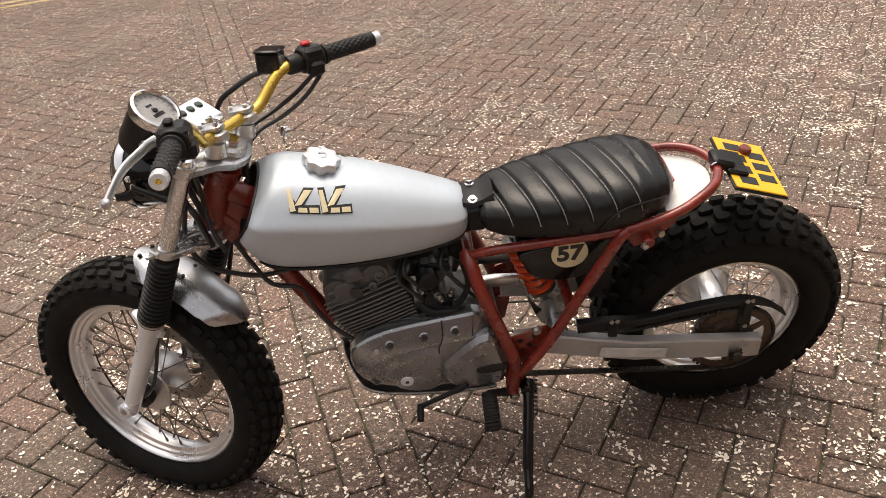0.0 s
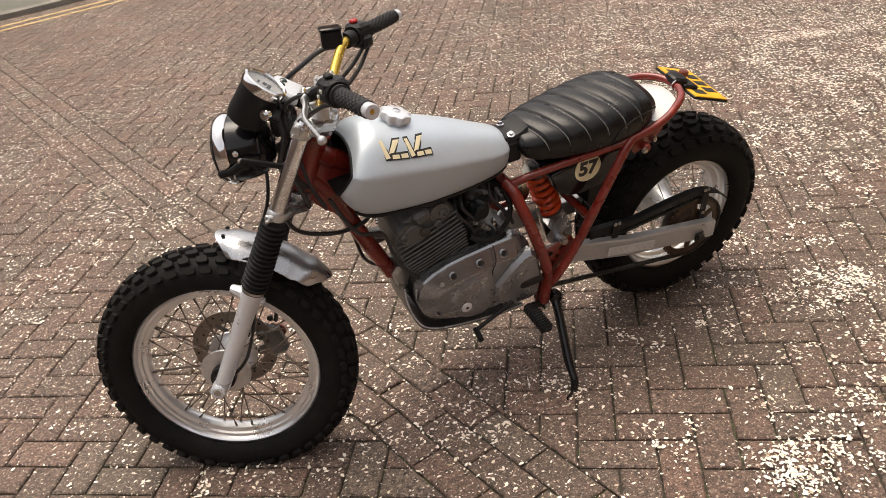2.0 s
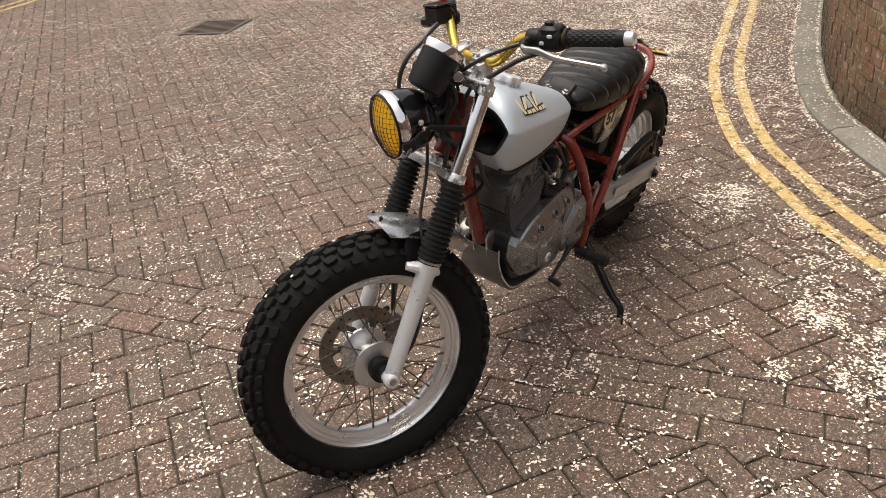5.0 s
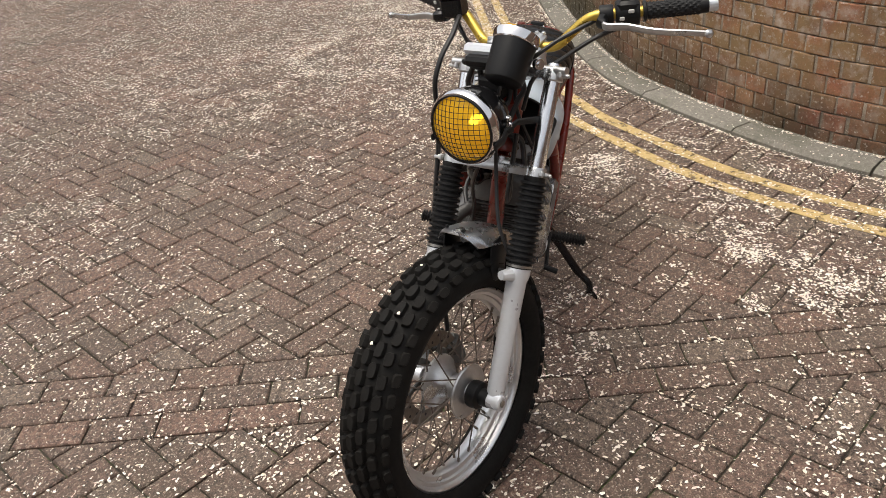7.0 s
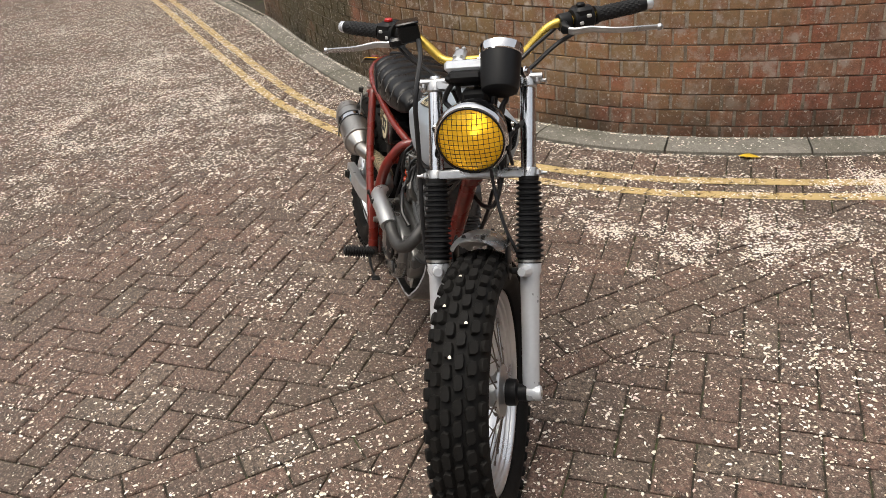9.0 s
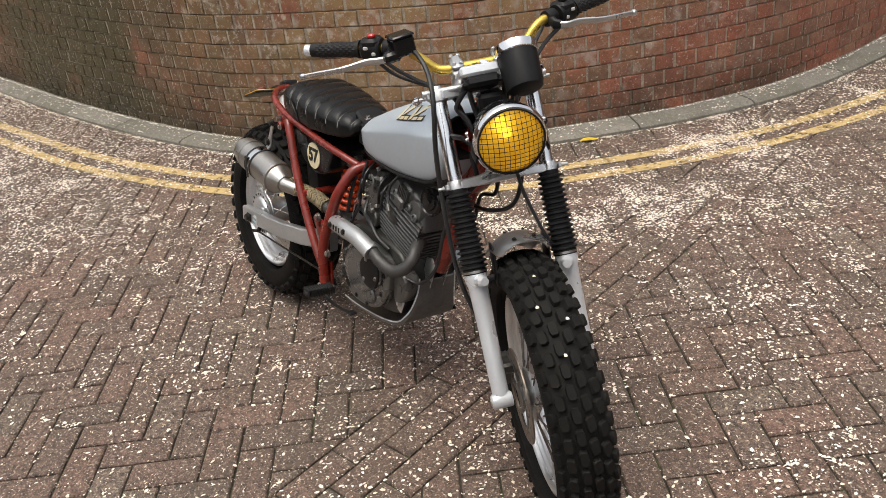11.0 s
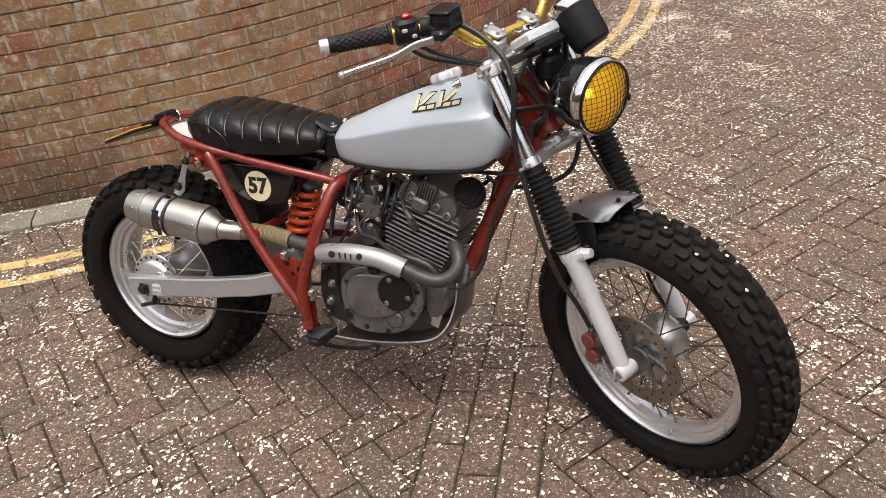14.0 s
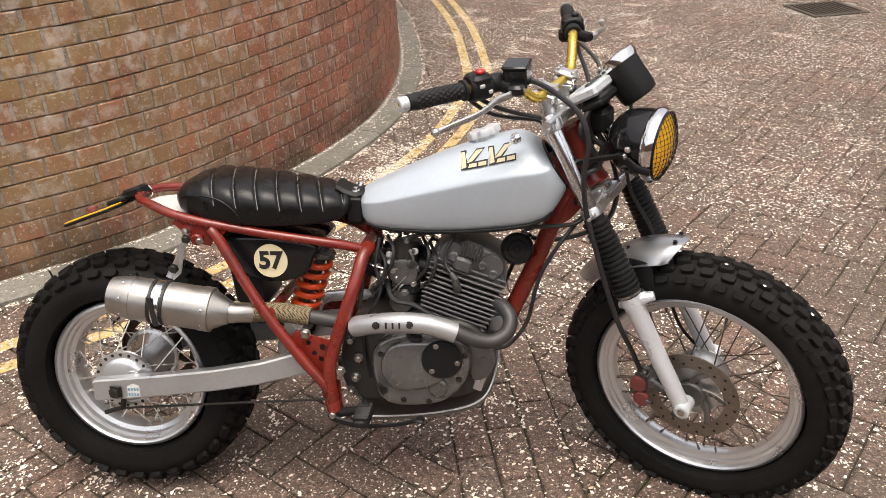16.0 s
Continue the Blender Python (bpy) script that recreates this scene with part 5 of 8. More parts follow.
for s in (1, -1):
    g = Geo()
    top_ = [(-0.080, 0.050, 0.641), (-0.089, 0.078, 0.628), (-0.098, 0.100, 0.594), (-0.116, 0.119, 0.540)] if s > 0 else [(-0.076, -0.052, 0.637), (-0.086, -0.085, 0.624), (-0.097, -0.113, 0.582), (-0.114, -0.130, 0.530)]
    g.tube(smooth(top_ + [(-0.158, s * 0.140, 0.408), (-0.168, s * 0.140, 0.347), (-0.161, s * 0.138, 0.262)], 5), 0.0155, 14)
    down = part("side_down_tube", g, M_RED, bike, "red painted steel down tube")
    g = Geo()
    g.tube(smooth([(-0.412, 0.121, 0.706), (-0.392, 0.126, 0.686), (-0.325, 0.137, 0.570), (-0.257, 0.142, 0.440), (-0.203, 0.143, 0.356), (-0.178, 0.141, 0.325)] if s > 0 else [(-0.425, -0.121, 0.696), (-0.403, -0.126, 0.669), (-0.330, -0.137, 0.538), (-0.252, -0.142, 0.422), (-0.190, -0.143, 0.341), (-0.172, -0.141, 0.320)], 5), 0.0125, 14)
    part("side_stay_tube", g, M_RED, bike, "red painted steel stay")
    g = Geo()
    g.prism([(-0.165, 0.43), (-0.165, 0.345), (-0.195, 0.335), (-0.262, 0.435), (-0.245, 0.455)], s * 0.118, s * 0.123, 0.0015)
    g.prism([(-0.15, 0.33), (-0.148, 0.245), (-0.185, 0.245), (-0.20, 0.32)], s * 0.114, s * 0.123, 0.002)
    pl = part("gusset_plate", g, M_RED, bike, "red drilled gusset plate")
    g = Geo()
    for px, pz, r in ((-0.185, 0.415, 0.0075), (-0.205, 0.40, 0.006), (-0.218, 0.425, 0.006), (-0.19, 0.385, 0.006)):
        g.turn([(0.0, 0.0), (r, 0.0)], (px, s * 0.1236, pz), (0, s, 0), n=12)
    part("gusset_hole", g, M_INK, pl, crease=None)
    for bp_, br_ in (((-0.222, s * 0.124, 0.449), 0.010), ((-0.143, s * 0.134, 0.362), 0.009), ((-0.165, s * 0.146, 0.255), 0.008)):
        part("frame_bolt", bolt(Geo(), bp_, (0, s, 0), br_, 0.012), M_BOLT, bike, "zinc plated frame bolt")
    # bracket and bolts at the tail of the rail
    g = Geo()
    g.prism([(-0.40, 0.70), (-0.50, 0.725), (-0.515, 0.71), (-0.47, 0.665), (-0.43, 0.655)], s * 0.112, s * 0.118, 0.002)
    g.turn([(0.012, 0), (0.013, 0.016), (0.010, 0.02), (0.0, 0.02)], (-0.455, s * 0.118, 0.675), (0, s, 0), n=14)
    part("tail_bracket", g, M_RED, bike, "red tail bracket")
    g = Geo()
    g.turn([(0.008, 0), (0.008, 0.014), (0.0, 0.016)], (-0.478, s * 0.118, 0.690), (-0.3, s, 0.2), n=10)
    part("bracket_bolt", g, M_BOLT, bike)
    part("bracket_bolt", bolt(Geo(), (-0.446, s * 0.136, 0.673), (0, s, 0), 0.007, 0.008), M_BOLT, bike)

# ---- fuel tank ----
TANK = [(-0.094, 0.722, 0.758, 0.040), (-0.088, 0.702, 0.769, 0.056), (-0.07, 0.690, 0.780, 0.070), (-0.03, 0.684, 0.797, 0.084), (0.03, 0.682, 0.824, 0.098), (0.09, 0.683, 0.848, 0.109), (0.15, 0.686, 0.869, 0.117), (0.21, 0.691, 0.886, 0.121),
        (0.26, 0.697, 0.894, 0.122), (0.29, 0.703, 0.896, 0.122), (0.32, 0.715, 0.894, 0.121), (0.340, 0.733, 0.889, 0.118), (0.356, 0.757, 0.880, 0.112), (0.366, 0.778, 0.868, 0.104)]
TANK = [(p.x, p.y, p.z, q.y) for p, q in zip(smooth([(a, b, c) for a, b, c, d in TANK], 3), smooth([(a, d, 0) for a, b, c, d in TANK], 3))]
PROF = [(0.0, 0.66), (0.02, 0.78), (0.08, 0.865), (0.2, 0.925), (0.36, 0.968), (0.50, 0.992), (0.575, 1.0), (0.61, 0.988), (0.65, 0.948), (0.71, 0.868), (0.78, 0.768), (0.85, 0.655), (0.91, 0.53), (0.955, 0.39), (0.985, 0.22), (1.0, 0.0)]
PROF = [tuple(p[:2]) for p in smooth([(a, b, 0) for a, b in PROF], 3)]


def lerp_row(rows, x):
    for a, b in zip(rows, rows[1:]):
        if a[0] <= x <= b[0]:
            k = (x - a[0]) / (b[0] - a[0])
            return [p + (q - p) * k for p, q in zip(a, b)][1:]
    return list(rows[0][1:] if x < rows[0][0] else rows[-1][1:])


def tank_y(x, z):
    zb, zt, w = lerp_row(TANK, x)
    return lerp_row(PROF, (z - zb) / (zt - zb))[0] * w


rings = []
xs = [a[0] for a in TANK]
for x in xs:
    zb, zt, w = lerp_row(TANK, x)
    side = [(x, f2 * w, zb + f1 * (zt - zb)) for f1, f2 in PROF]
    # the front end leans back towards the top
    side = [(px if px < 0.23 else 0.23 + (px - 0.23) * (0.368 - max(0.0, pz - 0.79) * 0.66 - 0.23) / 0.136, py, pz) for px, py, pz in side]
    rings.append(side + [(px, -y, z) for px, y, z in reversed(side[:-1])])
# the front is an open mouth that straddles the steering head
mouth_c = sum((Vector(p) for p in rings[-1]), Vector()) / len(rings[-1])
mouth = [[mouth_c + (Vector(p) - mouth_c) * k + Vector((dx, 0, 0)) for p in rings[-1]] for k, dx in ((0.965, 0.001), (0.93, -0.006), (0.90, -0.03), (0.84, -0.085))]
g = Geo().loft(rings + mouth[:1], caps=False)
g.add(rings[0], [tuple(reversed(range(len(rings[0]))))])
tank = obj("fuel_tank", g, M_TANK, 60)
tank.parent = bike
tagged(tank, "brushed silver metal fuel tank")
# dark rubber edge along the bottom seam
for s in (1, -1):
    edge = []
    for x in [-0.092 + 0.43 * k / 30 for k in range(31)]:
        zb, zt, w = lerp_row(TANK, x)
        edge.append((x, s * (w * 0.80), zb + 0.000))
    part("edge_trim", Geo().tube(edge, 0.0045, 8), M_BLACK, tank, "black rubber tank edge")
part("mouth_trim", Geo().tube([(p[0] + 0.001, p[1], p[2]) for p in rings[-1]], 0.0035, 6, loop=True), M_BLACK, tank, "black rubber edge round the tank's mouth")
g = Geo().loft(mouth, caps=False)
g.add(mouth[-1], [tuple(range(len(mouth[-1])))])
part("tank_mouth", g, M_BLACK, tank, "black recess at the tank's mouth")
# filler cap with lobes
g = Geo()
cap_o = Vector((0.190, 0, 0.879))
cap_n = Vector((-0.32, 0, 0.947)).normalized()
cu, cv = Vector((0, 1, 0)), cap_n.cross(Vector((0, 1, 0)))
rings = []
for h, k in ((-0.006, 0.84), (0.004, 0.86), (0.006, 1.0), (0.016, 1.0), (0.021, 0.93), (0.023, 0.82), (0.0235, 0.5), (0.024, 0.02)):
    ring = []
    for j in range(64):
        a = 2 * math.pi * j / 64
        r = 0.036 * k * (1 + (0.085 * math.cos(8 * a) if k > 0.75 else 0))
        ring.append(cap_o + cap_n * h + (cu * math.cos(a) + cv * math.sin(a)) * r)
    rings.append(ring)
g.loft(rings)
cap = part("filler_cap", g, M_SILVER, tank, "lobed silver filler cap with a keyhole")
g = Geo()
g.turn([(0.0095, 0.0235), (0.0095, 0.0255), (0.008, 0.0262), (0.0, 0.0262)], cap_o, cap_n, n=18)
part("lock_barrel", g, M_CHROME, cap, "small lock barrel")


def patch(pts, s, lift):
    """A flat shape laid on the tank's flank."""
    return [(x, s * (tank_y(x, z) + lift), z) for x, z in pts]


def fan(g, pts, s, lift):
    c = (sum(p[0] for p in pts) / len(pts), sum(p[1] for p in pts) / len(pts))
    n = len(pts)
    g.add(patch([c] + list(pts), s, lift), [(0, 1 + i, 1 + (i + 1) % n) for i in range(n)])


for s in (1, -1):
    # emblem: dark backing with pale slanted strokes and bars
    g1, g2 = Geo(), Geo()
    for k in range(2):
        x0 = (0.257 - 0.061 * k) if s > 0 else (0.140 + 0.061 * k)
        f = -1 if s > 0 else 1
        sl = lambda u, v: (x0 + f * u, 0.824 + (x0 + f * u - 0.137) * 0.2 + v * 1.0)
        for q in ([(-0.002, 0.033), (0.011, 0.033), (0.016, 0.006), (0.018, -0.002), (0.002, -0.002)], [(0.012, 0.010), (0.033, 0.033), (0.053, 0.033), (0.034, 0.014), (0.024, 0.004)], [(0.015, 0.010), (0.060, 0.0115), (0.060, -0.002), (0.012, -0.002)]):
            fan(g1, [sl(*p) for p in q], s, 0.0030)
        for q in ([(0.000, 0.031), (0.008, 0.031), (0.014, 0.003), (0.003, 0.001)], [(0.013, 0.010), (0.034, 0.031), (0.049, 0.031), (0.026, 0.012)], [(0.020, 0.008), (0.036, 0.008), (0.036, 0.001), (0.018, 0.001)], [(0.040, 0.0085), (0.057, 0.0085), (0.057, 0.001), (0.040, 0.001)]):
            g2 = Geo()
            fan(g2, [sl(*p) for p in q], s, 0.0050)
            part("emblem_stroke", g2, M_CREAM, tank, "cream stroke of the emblem", crease=None)
    part("emblem", g1, M_INK, tank, "black and cream tank emblem", crease=None)
# strap and studs between tank and seat
g = Geo()
g.loft([[(x, y, z + dz) for y, dz in ((-0.042, -0.004), (0.042, -0.004), (0.036, 0.004), (0.0, 0.008), (-0.036, 0.004))] for x, z in ((-0.085, 0.762), (-0.105, 0.756), (-0.13, 0.764), (-0.15, 0.776))])
g.box((-0.11, 0, 0.72), (0.05, 0.09, 0.07), 0.01)
strap = part("tank_strap", g, M_BLACK, bike, "black rubber tank strap with two studs")
for s in (1, -1):
    g = Geo().turn([(0.010, 0), (0.010, 0.003), (0.006, 0.004), (0.006, 0.010), (0.0, 0.011)], (-0.107, s * 0.027, 0.762), (0, s * 0.2, 1), n=14)
    part("stud", g, M_CHROME, strap, "chrome stud")

# ---- seat ----
SEAT = [(-0.118, 0.725, 0.752, 0.062), (-0.128, 0.712, 0.762, 0.074), (-0.16, 0.702, 0.772, 0.088), (-0.22, 0.698, 0.784, 0.104), (-0.30, 0.699, 0.796, 0.118), (-0.38, 0.706, 0.806, 0.124), (-0.44, 0.714, 0.810, 0.120), (-0.478, 0.724, 0.804, 0.108),
        (-0.505, 0.734, 0.790, 0.088), (-0.521, 0.744, 0.772, 0.062), (-0.528, 0.750, 0.760, 0.04)]
SPROF = [(0.0, 0.90), (0.05, 0.965), (0.2, 1.0), (0.45, 1.0), (0.62, 0.965), (0.76, 0.88), (0.87, 0.74), (0.94, 0.55), (0.98, 0.32), (1.0, 0.0)]
SPROF = [tuple(p[:2]) for p in smooth([(a, b, 0) for a, b in SPROF], 4)]
ribs = [-0.150 - 0.050 * k for k in range(7)]
rings, xs = [], sorted([SEAT[0][0] - 0.410 * k / 150 for k in range(151)], reverse=True)
for x in xs:
    zb, zt, w = lerp_row([(-a, b, c, d) for a, b, c, d in SEAT], -x)
    fade = max(0.0, min(1.0, (x + 0.47) / 0.02))
    both = {}
    for sg, f1, f2 in [(sg, f1, f2) for sg in (1, -1) for f1, f2 in SPROF]:
        side = both.setdefault(sg, [])
        k = max(0.0, min(1, (f1 - 0.25) / 0.3)) * fade
        z, y = zb + f1 * (zt - zb), f2 * w
        gap = min(abs(x + 0.28 * sg * (y + 0.4 * (zt - z)) - q) for q in ribs)
        dip = 0.0066 * math.exp(-(gap / 0.0034) ** 2)
        puff = 0.0025 * min(1, gap / 0.02)
        side.append((x, y - (dip - puff) * k * 0.8 * (1 - f1) * 1.2, z - (dip - puff) * k * (0.4 + 0.6 * f1)))
    rings.append(both[1] + [(a, -b, c) for a, b, c in reversed(both[-1][:-1])])
seat = part("seat", Geo().loft(rings), M_LEATHER, bike, "black leather tuck-and-roll seat", crease=75)
for s in (1, -1):
    pip = []
    for x, f in ((-0.50, 0.52), (-0.47, 0.58), (-0.43, 0.6), (-0.40, 0.56), (-0.375, 0.44), (-0.36, 0.28), (-0.352, 0.12), (-0.35, 0.02)):
        zb, zt, w = lerp_row([(-a, b, c, d) for a, b, c, d in SEAT], -x)
        pip.append((x, s * (lerp_row(SPROF, f)[0] * w + 0.0015), zb + f * (zt - zb)))
    part("piping", Geo().tube(smooth(pip, 5), 0.0022, 6), M_LEATHER, seat, "black seat piping")
g = Geo()
for x in ribs:
    zb, zt, w = lerp_row([(-a, b, c, d) for a, b, c, d in SEAT], -x)
    line = []
    for sg, seq in ((1, SPROF[12:]), (-1, list(reversed(SPROF[12:-1])))):
        for f1, f2 in seq:
            x2 = x
            for _ in range(3):
                zb, zt, w = lerp_row([(-a, b, c, d) for a, b, c, d in SEAT], -x2)
                x2 = x - 0.28 * sg * (f2 * w + 0.4 * (1 - f1) * (zt - zb))
            if -0.45 < x2 < -0.13:
                line.append((x2, f2 * w * sg, zb + f1 * (zt - zb) - 0.0058 * min(1, max(0, (f1 - .25) / .3))))
    if len(line) > 14:
        g.tube(line, 0.0011, 5)
part("stitching", g, M_STITCH, seat, "grey stitching in the seat's rolls")

# tail plate, rear light, number plate
g = Geo()
tp = smooth([(-0.50, -0.095), (-0.55, -0.088), (-0.60, -0.055), (-0.618, 0.0), (-0.60, 0.055), (-0.55, 0.088), (-0.50, 0.095)], 4)
g.loft([[(p.x, p.y, 0.717 + dz + (-p.x - 0.5) * 0.12) for p in tp] for dz in (0, 0.004)])
part("tail_plate", g, M_WHITE, bike, "white painted tail plate inside the seat loop")
g = Geo()
g.prism([(-0.505, 0.742), (-0.528, 0.744), (-0.533, 0.753), (-0.526, 0.763), (-0.505, 0.762)], -0.04, 0.04, 0.005)
part("tail_light", g, M_REDPLASTIC, bike, "red tail light behind the seat")
g = Geo()
rings = [[Vector((-0.628, 0.002, 0.757)) + Vector((math.cos(a) * 0.018 , 0.004 * q, math.sin(a) * 0.018)) for q in (-1, 1)] for a in (0, 1)]
g.tube([Vector((-0.632, 0.012, 0.752)) + Vector((math.cos(a), 0.0, math.sin(a))) * 0.0155 for a in (2 * math.pi * k / 14 for k in range(14))], 0.003, 6, loop=True)
part("hose_clip", g, M_CHROME, bike, "bright hose clip on the seat loop")
PL = Matrix.Translation((-0.717, -0.020, 0.717)) @ Matrix.Rotation(radians(-19), 4, "Y") @ Matrix.Rotation(radians(-2), 4, "X") @ Matrix.Rotation(radians(-3), 4, "Z")
g = Geo()
g.box((0.045, 0.01, 0.010), (0.05, 0.08, 0.012), 0.004, PL)
g.box((0.078, 0.016, 0.014), (0.05, 0.05, 0.026), 0.006, PL)
g.box((0.0, 0, -0.001), (0.126, 0.186, 0.007), 0.002, PL)
npb = part("plate_bracket", g, M_BLACK, bike, "black plastic number plate bracket")
g = Geo()
g.box((0, 0, 0.004), (0.120, 0.180, 0.0035), 0.001, PL)
npl = part("number_plate", g, M_PLATE, npb, "yellow rear number plate")
for row, sx in ((0.022, 4), (-0.030, 3)):
    for k in range(sx):
        y = (k - (sx - 1) / 2) * 0.040
        part("plate_bar", Geo().box((row, y, 0.0062), (0.040, 0.026, 0.0012), 0.0004, PL), M_INK, npl, "dark bar on the plate")
g = Geo()
g.turn([(0.014, 0.0), (0.014, 0.010), (0.011, 0.014), (0.0, 0.015)], PL @ Vector((-0.004, -0.05, 0.006)), PL.to_3x3() @ Vector((0, 0, 1)), n=16)
part("reflector", g, M_CALIPER, npl, "small dull red reflector")

# battery box with race number discs
g = Geo()
bx = smooth([(-0.425, 0.672), (-0.405, 0.62), (-0.36, 0.578), (-0.29, 0.563), (-0.225, 0.580), (-0.200, 0.62), (-0.196, 0.655), (-0.30, 0.672)], 4)
g.prism(bx, -0.0985, 0.0985, 0.008, 3)
box_ = part("battery_box", g, M_GLOSS, bike, "black battery box with cream number discs")
for s in (1, -1):
    g = Geo()
    g.turn([(0.0395, 0.0), (0.0395, 0.002), (0.0, 0.0022)], (-0.298, s * 0.0990, 0.6300 + 0.014 * s), (0, s, 0), n=36)
    part("number_disc", g, M_CREAM, box_, "round cream number disc")
    cu_ = bpy.data.curves.new("race_number", "FONT")
    cu_.body, cu_.size, cu_.align_x, cu_.align_y = "57", 0.056, "CENTER", "CENTER"
    cu_.extrude, cu_.offset = 0.0006, 0.0022
    t = new("race_number", cu_)
    t.parent = box_
    cu_.materials.append(M_INK)
    t.matrix_basis = Matrix.Translation((-0.298, s * 0.1017, 0.6300 + 0.014 * s)) @ Matrix.Rotation(0 if s < 0 else math.pi, 4, "Z") @ Matrix.Rotation(math.pi / 2, 4, "X")
    tagged(t, "black figures 57 on the disc")
g = Geo()
g.prism([(-0.42, 0.66), (-0.40, 0.50), (-0.36, 0.46), (-0.33, 0.50), (-0.34, 0.60)], -0.07, 0.07, 0.006)
part("inner_mudguard", g, M_BLACK, bike, "black plastic inner mudguard")

# ---- rear suspension ----
TOPS, BOTS = Vector((-0.198, -0.005, 0.632)), Vector((-0.268, -0.005, 0.432))
g = Geo()
g.tube([TOPS, TOPS * 0.55 + BOTS * 0.45], 0.017, 14)
g.tube([TOPS * 0.6 + BOTS * 0.4, BOTS], 0.010, 12)
g.turn([(0.01, 0), (0.036, 0.0), (0.036, 0.012), (0.01, 0.012)], TOPS * 0.86 + BOTS * 0.14, (TOPS - BOTS), n=24)
g.turn([(0.01, 0), (0.034, 0.0), (0.034, 0.008), (0.01, 0.008)], TOPS * 0.10 + BOTS * 0.90, (TOPS - BOTS), n=24)
sh = part("rear_shock", g, M_CRANK, bike, "rear shock absorber with orange spring")
ax = (BOTS - TOPS)
u = ax.normalized().orthogonal().normalized()
w = ax.normalized().cross(u)
coil = []
for k in range(6 * 20 + 1):
    f = k / 120
    a = 2 * math.pi * 6 * f
    coil.append(TOPS + ax * (0.15 + 0.74 * f) + (u * math.cos(a) + w * math.sin(a)) * 0.030)
part("coil_spring", Geo().tube(coil, 0.0078, 10), M_ORANGE, sh, "orange coil spring")
for s in (1, -1):
    g = Geo()
    rows = [(-0.752, 0.296, 0.026), (-0.74, 0.297, 0.0275), (-0.56, 0.3165, 0.027), (-0.45, 0.330, 0.027), (-0.34, 0.344, 0.0275), (-0.24, 0.367, 0.029), (-0.175, 0.380, 0.030)]
    if s > 0:
        rows = [(-0.752, 0.304, 0.029), (-0.74, 0.305, 0.031), (-0.56, 0.333, 0.031), (-0.45, 0.348, 0.031), (-0.34, 0.365, 0.031), (-0.24, 0.383, 0.031), (-0.175, 0.390, 0.030)]
    rings = []
    for x, z, h in rows:
        y0, y1 = s * 0.118, s * 0.146
        k = max(0.0, min(1.0, (x + 0.46) / 0.22))
        y0, y1 = y0 - s * 0.032 * k, y1 - s * 0.030 * k
        b = 0.004
        rings.append([(x, y0 + s * b, z - h), (x, y1 - s * b, z - h), (x, y1, z - h + b), (x, y1, z + h - b), (x, y1 - s * b, z + h), (x, y0 + s * b, z + h), (x, y0, z + h - b), (x, y0, z - h + b)])
    g.loft(rings)
    arm = part("swingarm", g, M_SWING, bike, "silver box-section swingarm")
    g = Geo()
    g.box((-0.693, s * 0.149, 0.298), (0.03, 0.004, 0.03), 0.002)
    bolt(g, (-0.693, s * 0.151, 0.298), (0, s, 0), 0.0125, 0.012)
    part("axle_nut", g, M_CHAIN, arm, "dark axle nut")
    g = Geo()
    if s > 0:
        ST = Matrix.Translation((-0.445, 0.1452, 0.3480)) @ Matrix.Rotation(radians(-4.5), 4, "Z") @ Matrix.Rotation(radians(-7.8), 4, "Y")
        g.box((0, 0, 0), (0.155, 0.0012, 0.030), 0.0003, ST)
        part("warning_sticker", g, M_WHITE, arm, "white warning sticker with tiny print")
        g = Geo()
        for k in range(6):
            for q in (0, 1):
                g.box((-0.038 + q * 0.077, 0.0009, -0.0095 + k * 0.004), (0.066 - (k % 3) * 0.006, 0.0006, 0.0016), 0.0002, ST)
        part("sticker_print", g, M_LABEL, arm, "rows of tiny grey print")
    else:
        g.prism([(-0.665, 0.283), (-0.665, 0.312), (-0.650, 0.319), (-0.634, 0.314), (-0.634, 0.285)], -0.1462, -0.1474, 0.0003)
        part("maker_sticker", g, M_WHITE, arm, "white sticker with pale blue bars")
        g = Geo()
        for zz in (0.305, 0.291):
            for k in range(4):
                g.box((-0.6605 + k * 0.0073, -0.1478, zz), (0.005, 0.0006, 0.008), 0.0002)
        part("sticker_bar", g, M_BLUEPRINT, arm, "pale blue bars on the sticker")
g = Geo()
for yy in (-0.008,):
    g.prism(smooth([(-0.10, 0.488), (-0.19, 0.482), (-0.212, 0.46), (-0.232, 0.40), (-0.258, 0.34), (-0.30, 0.325), (-0.335, 0.345), (-0.322, 0.40), (-0.300, 0.442), (-0.272, 0.445), (-0.262, 0.415), (-0.245, 0.385), (-0.222, 0.47), (-0.20, 0.507), (-0.10, 0.512)], 2, True), yy, yy + 0.020, 0.005)
g.tube([(-0.268, -0.034, 0.432), (-0.268, 0.034, 0.432)], 0.014, 12)
g.tube([(-0.29, -0.1, 0.345), (-0.29, 0.1, 0.345)], 0.024, 14)
part("swingarm_bridge", g, M_ALLOY, bike, "cast alloy swingarm bridge under the shock")
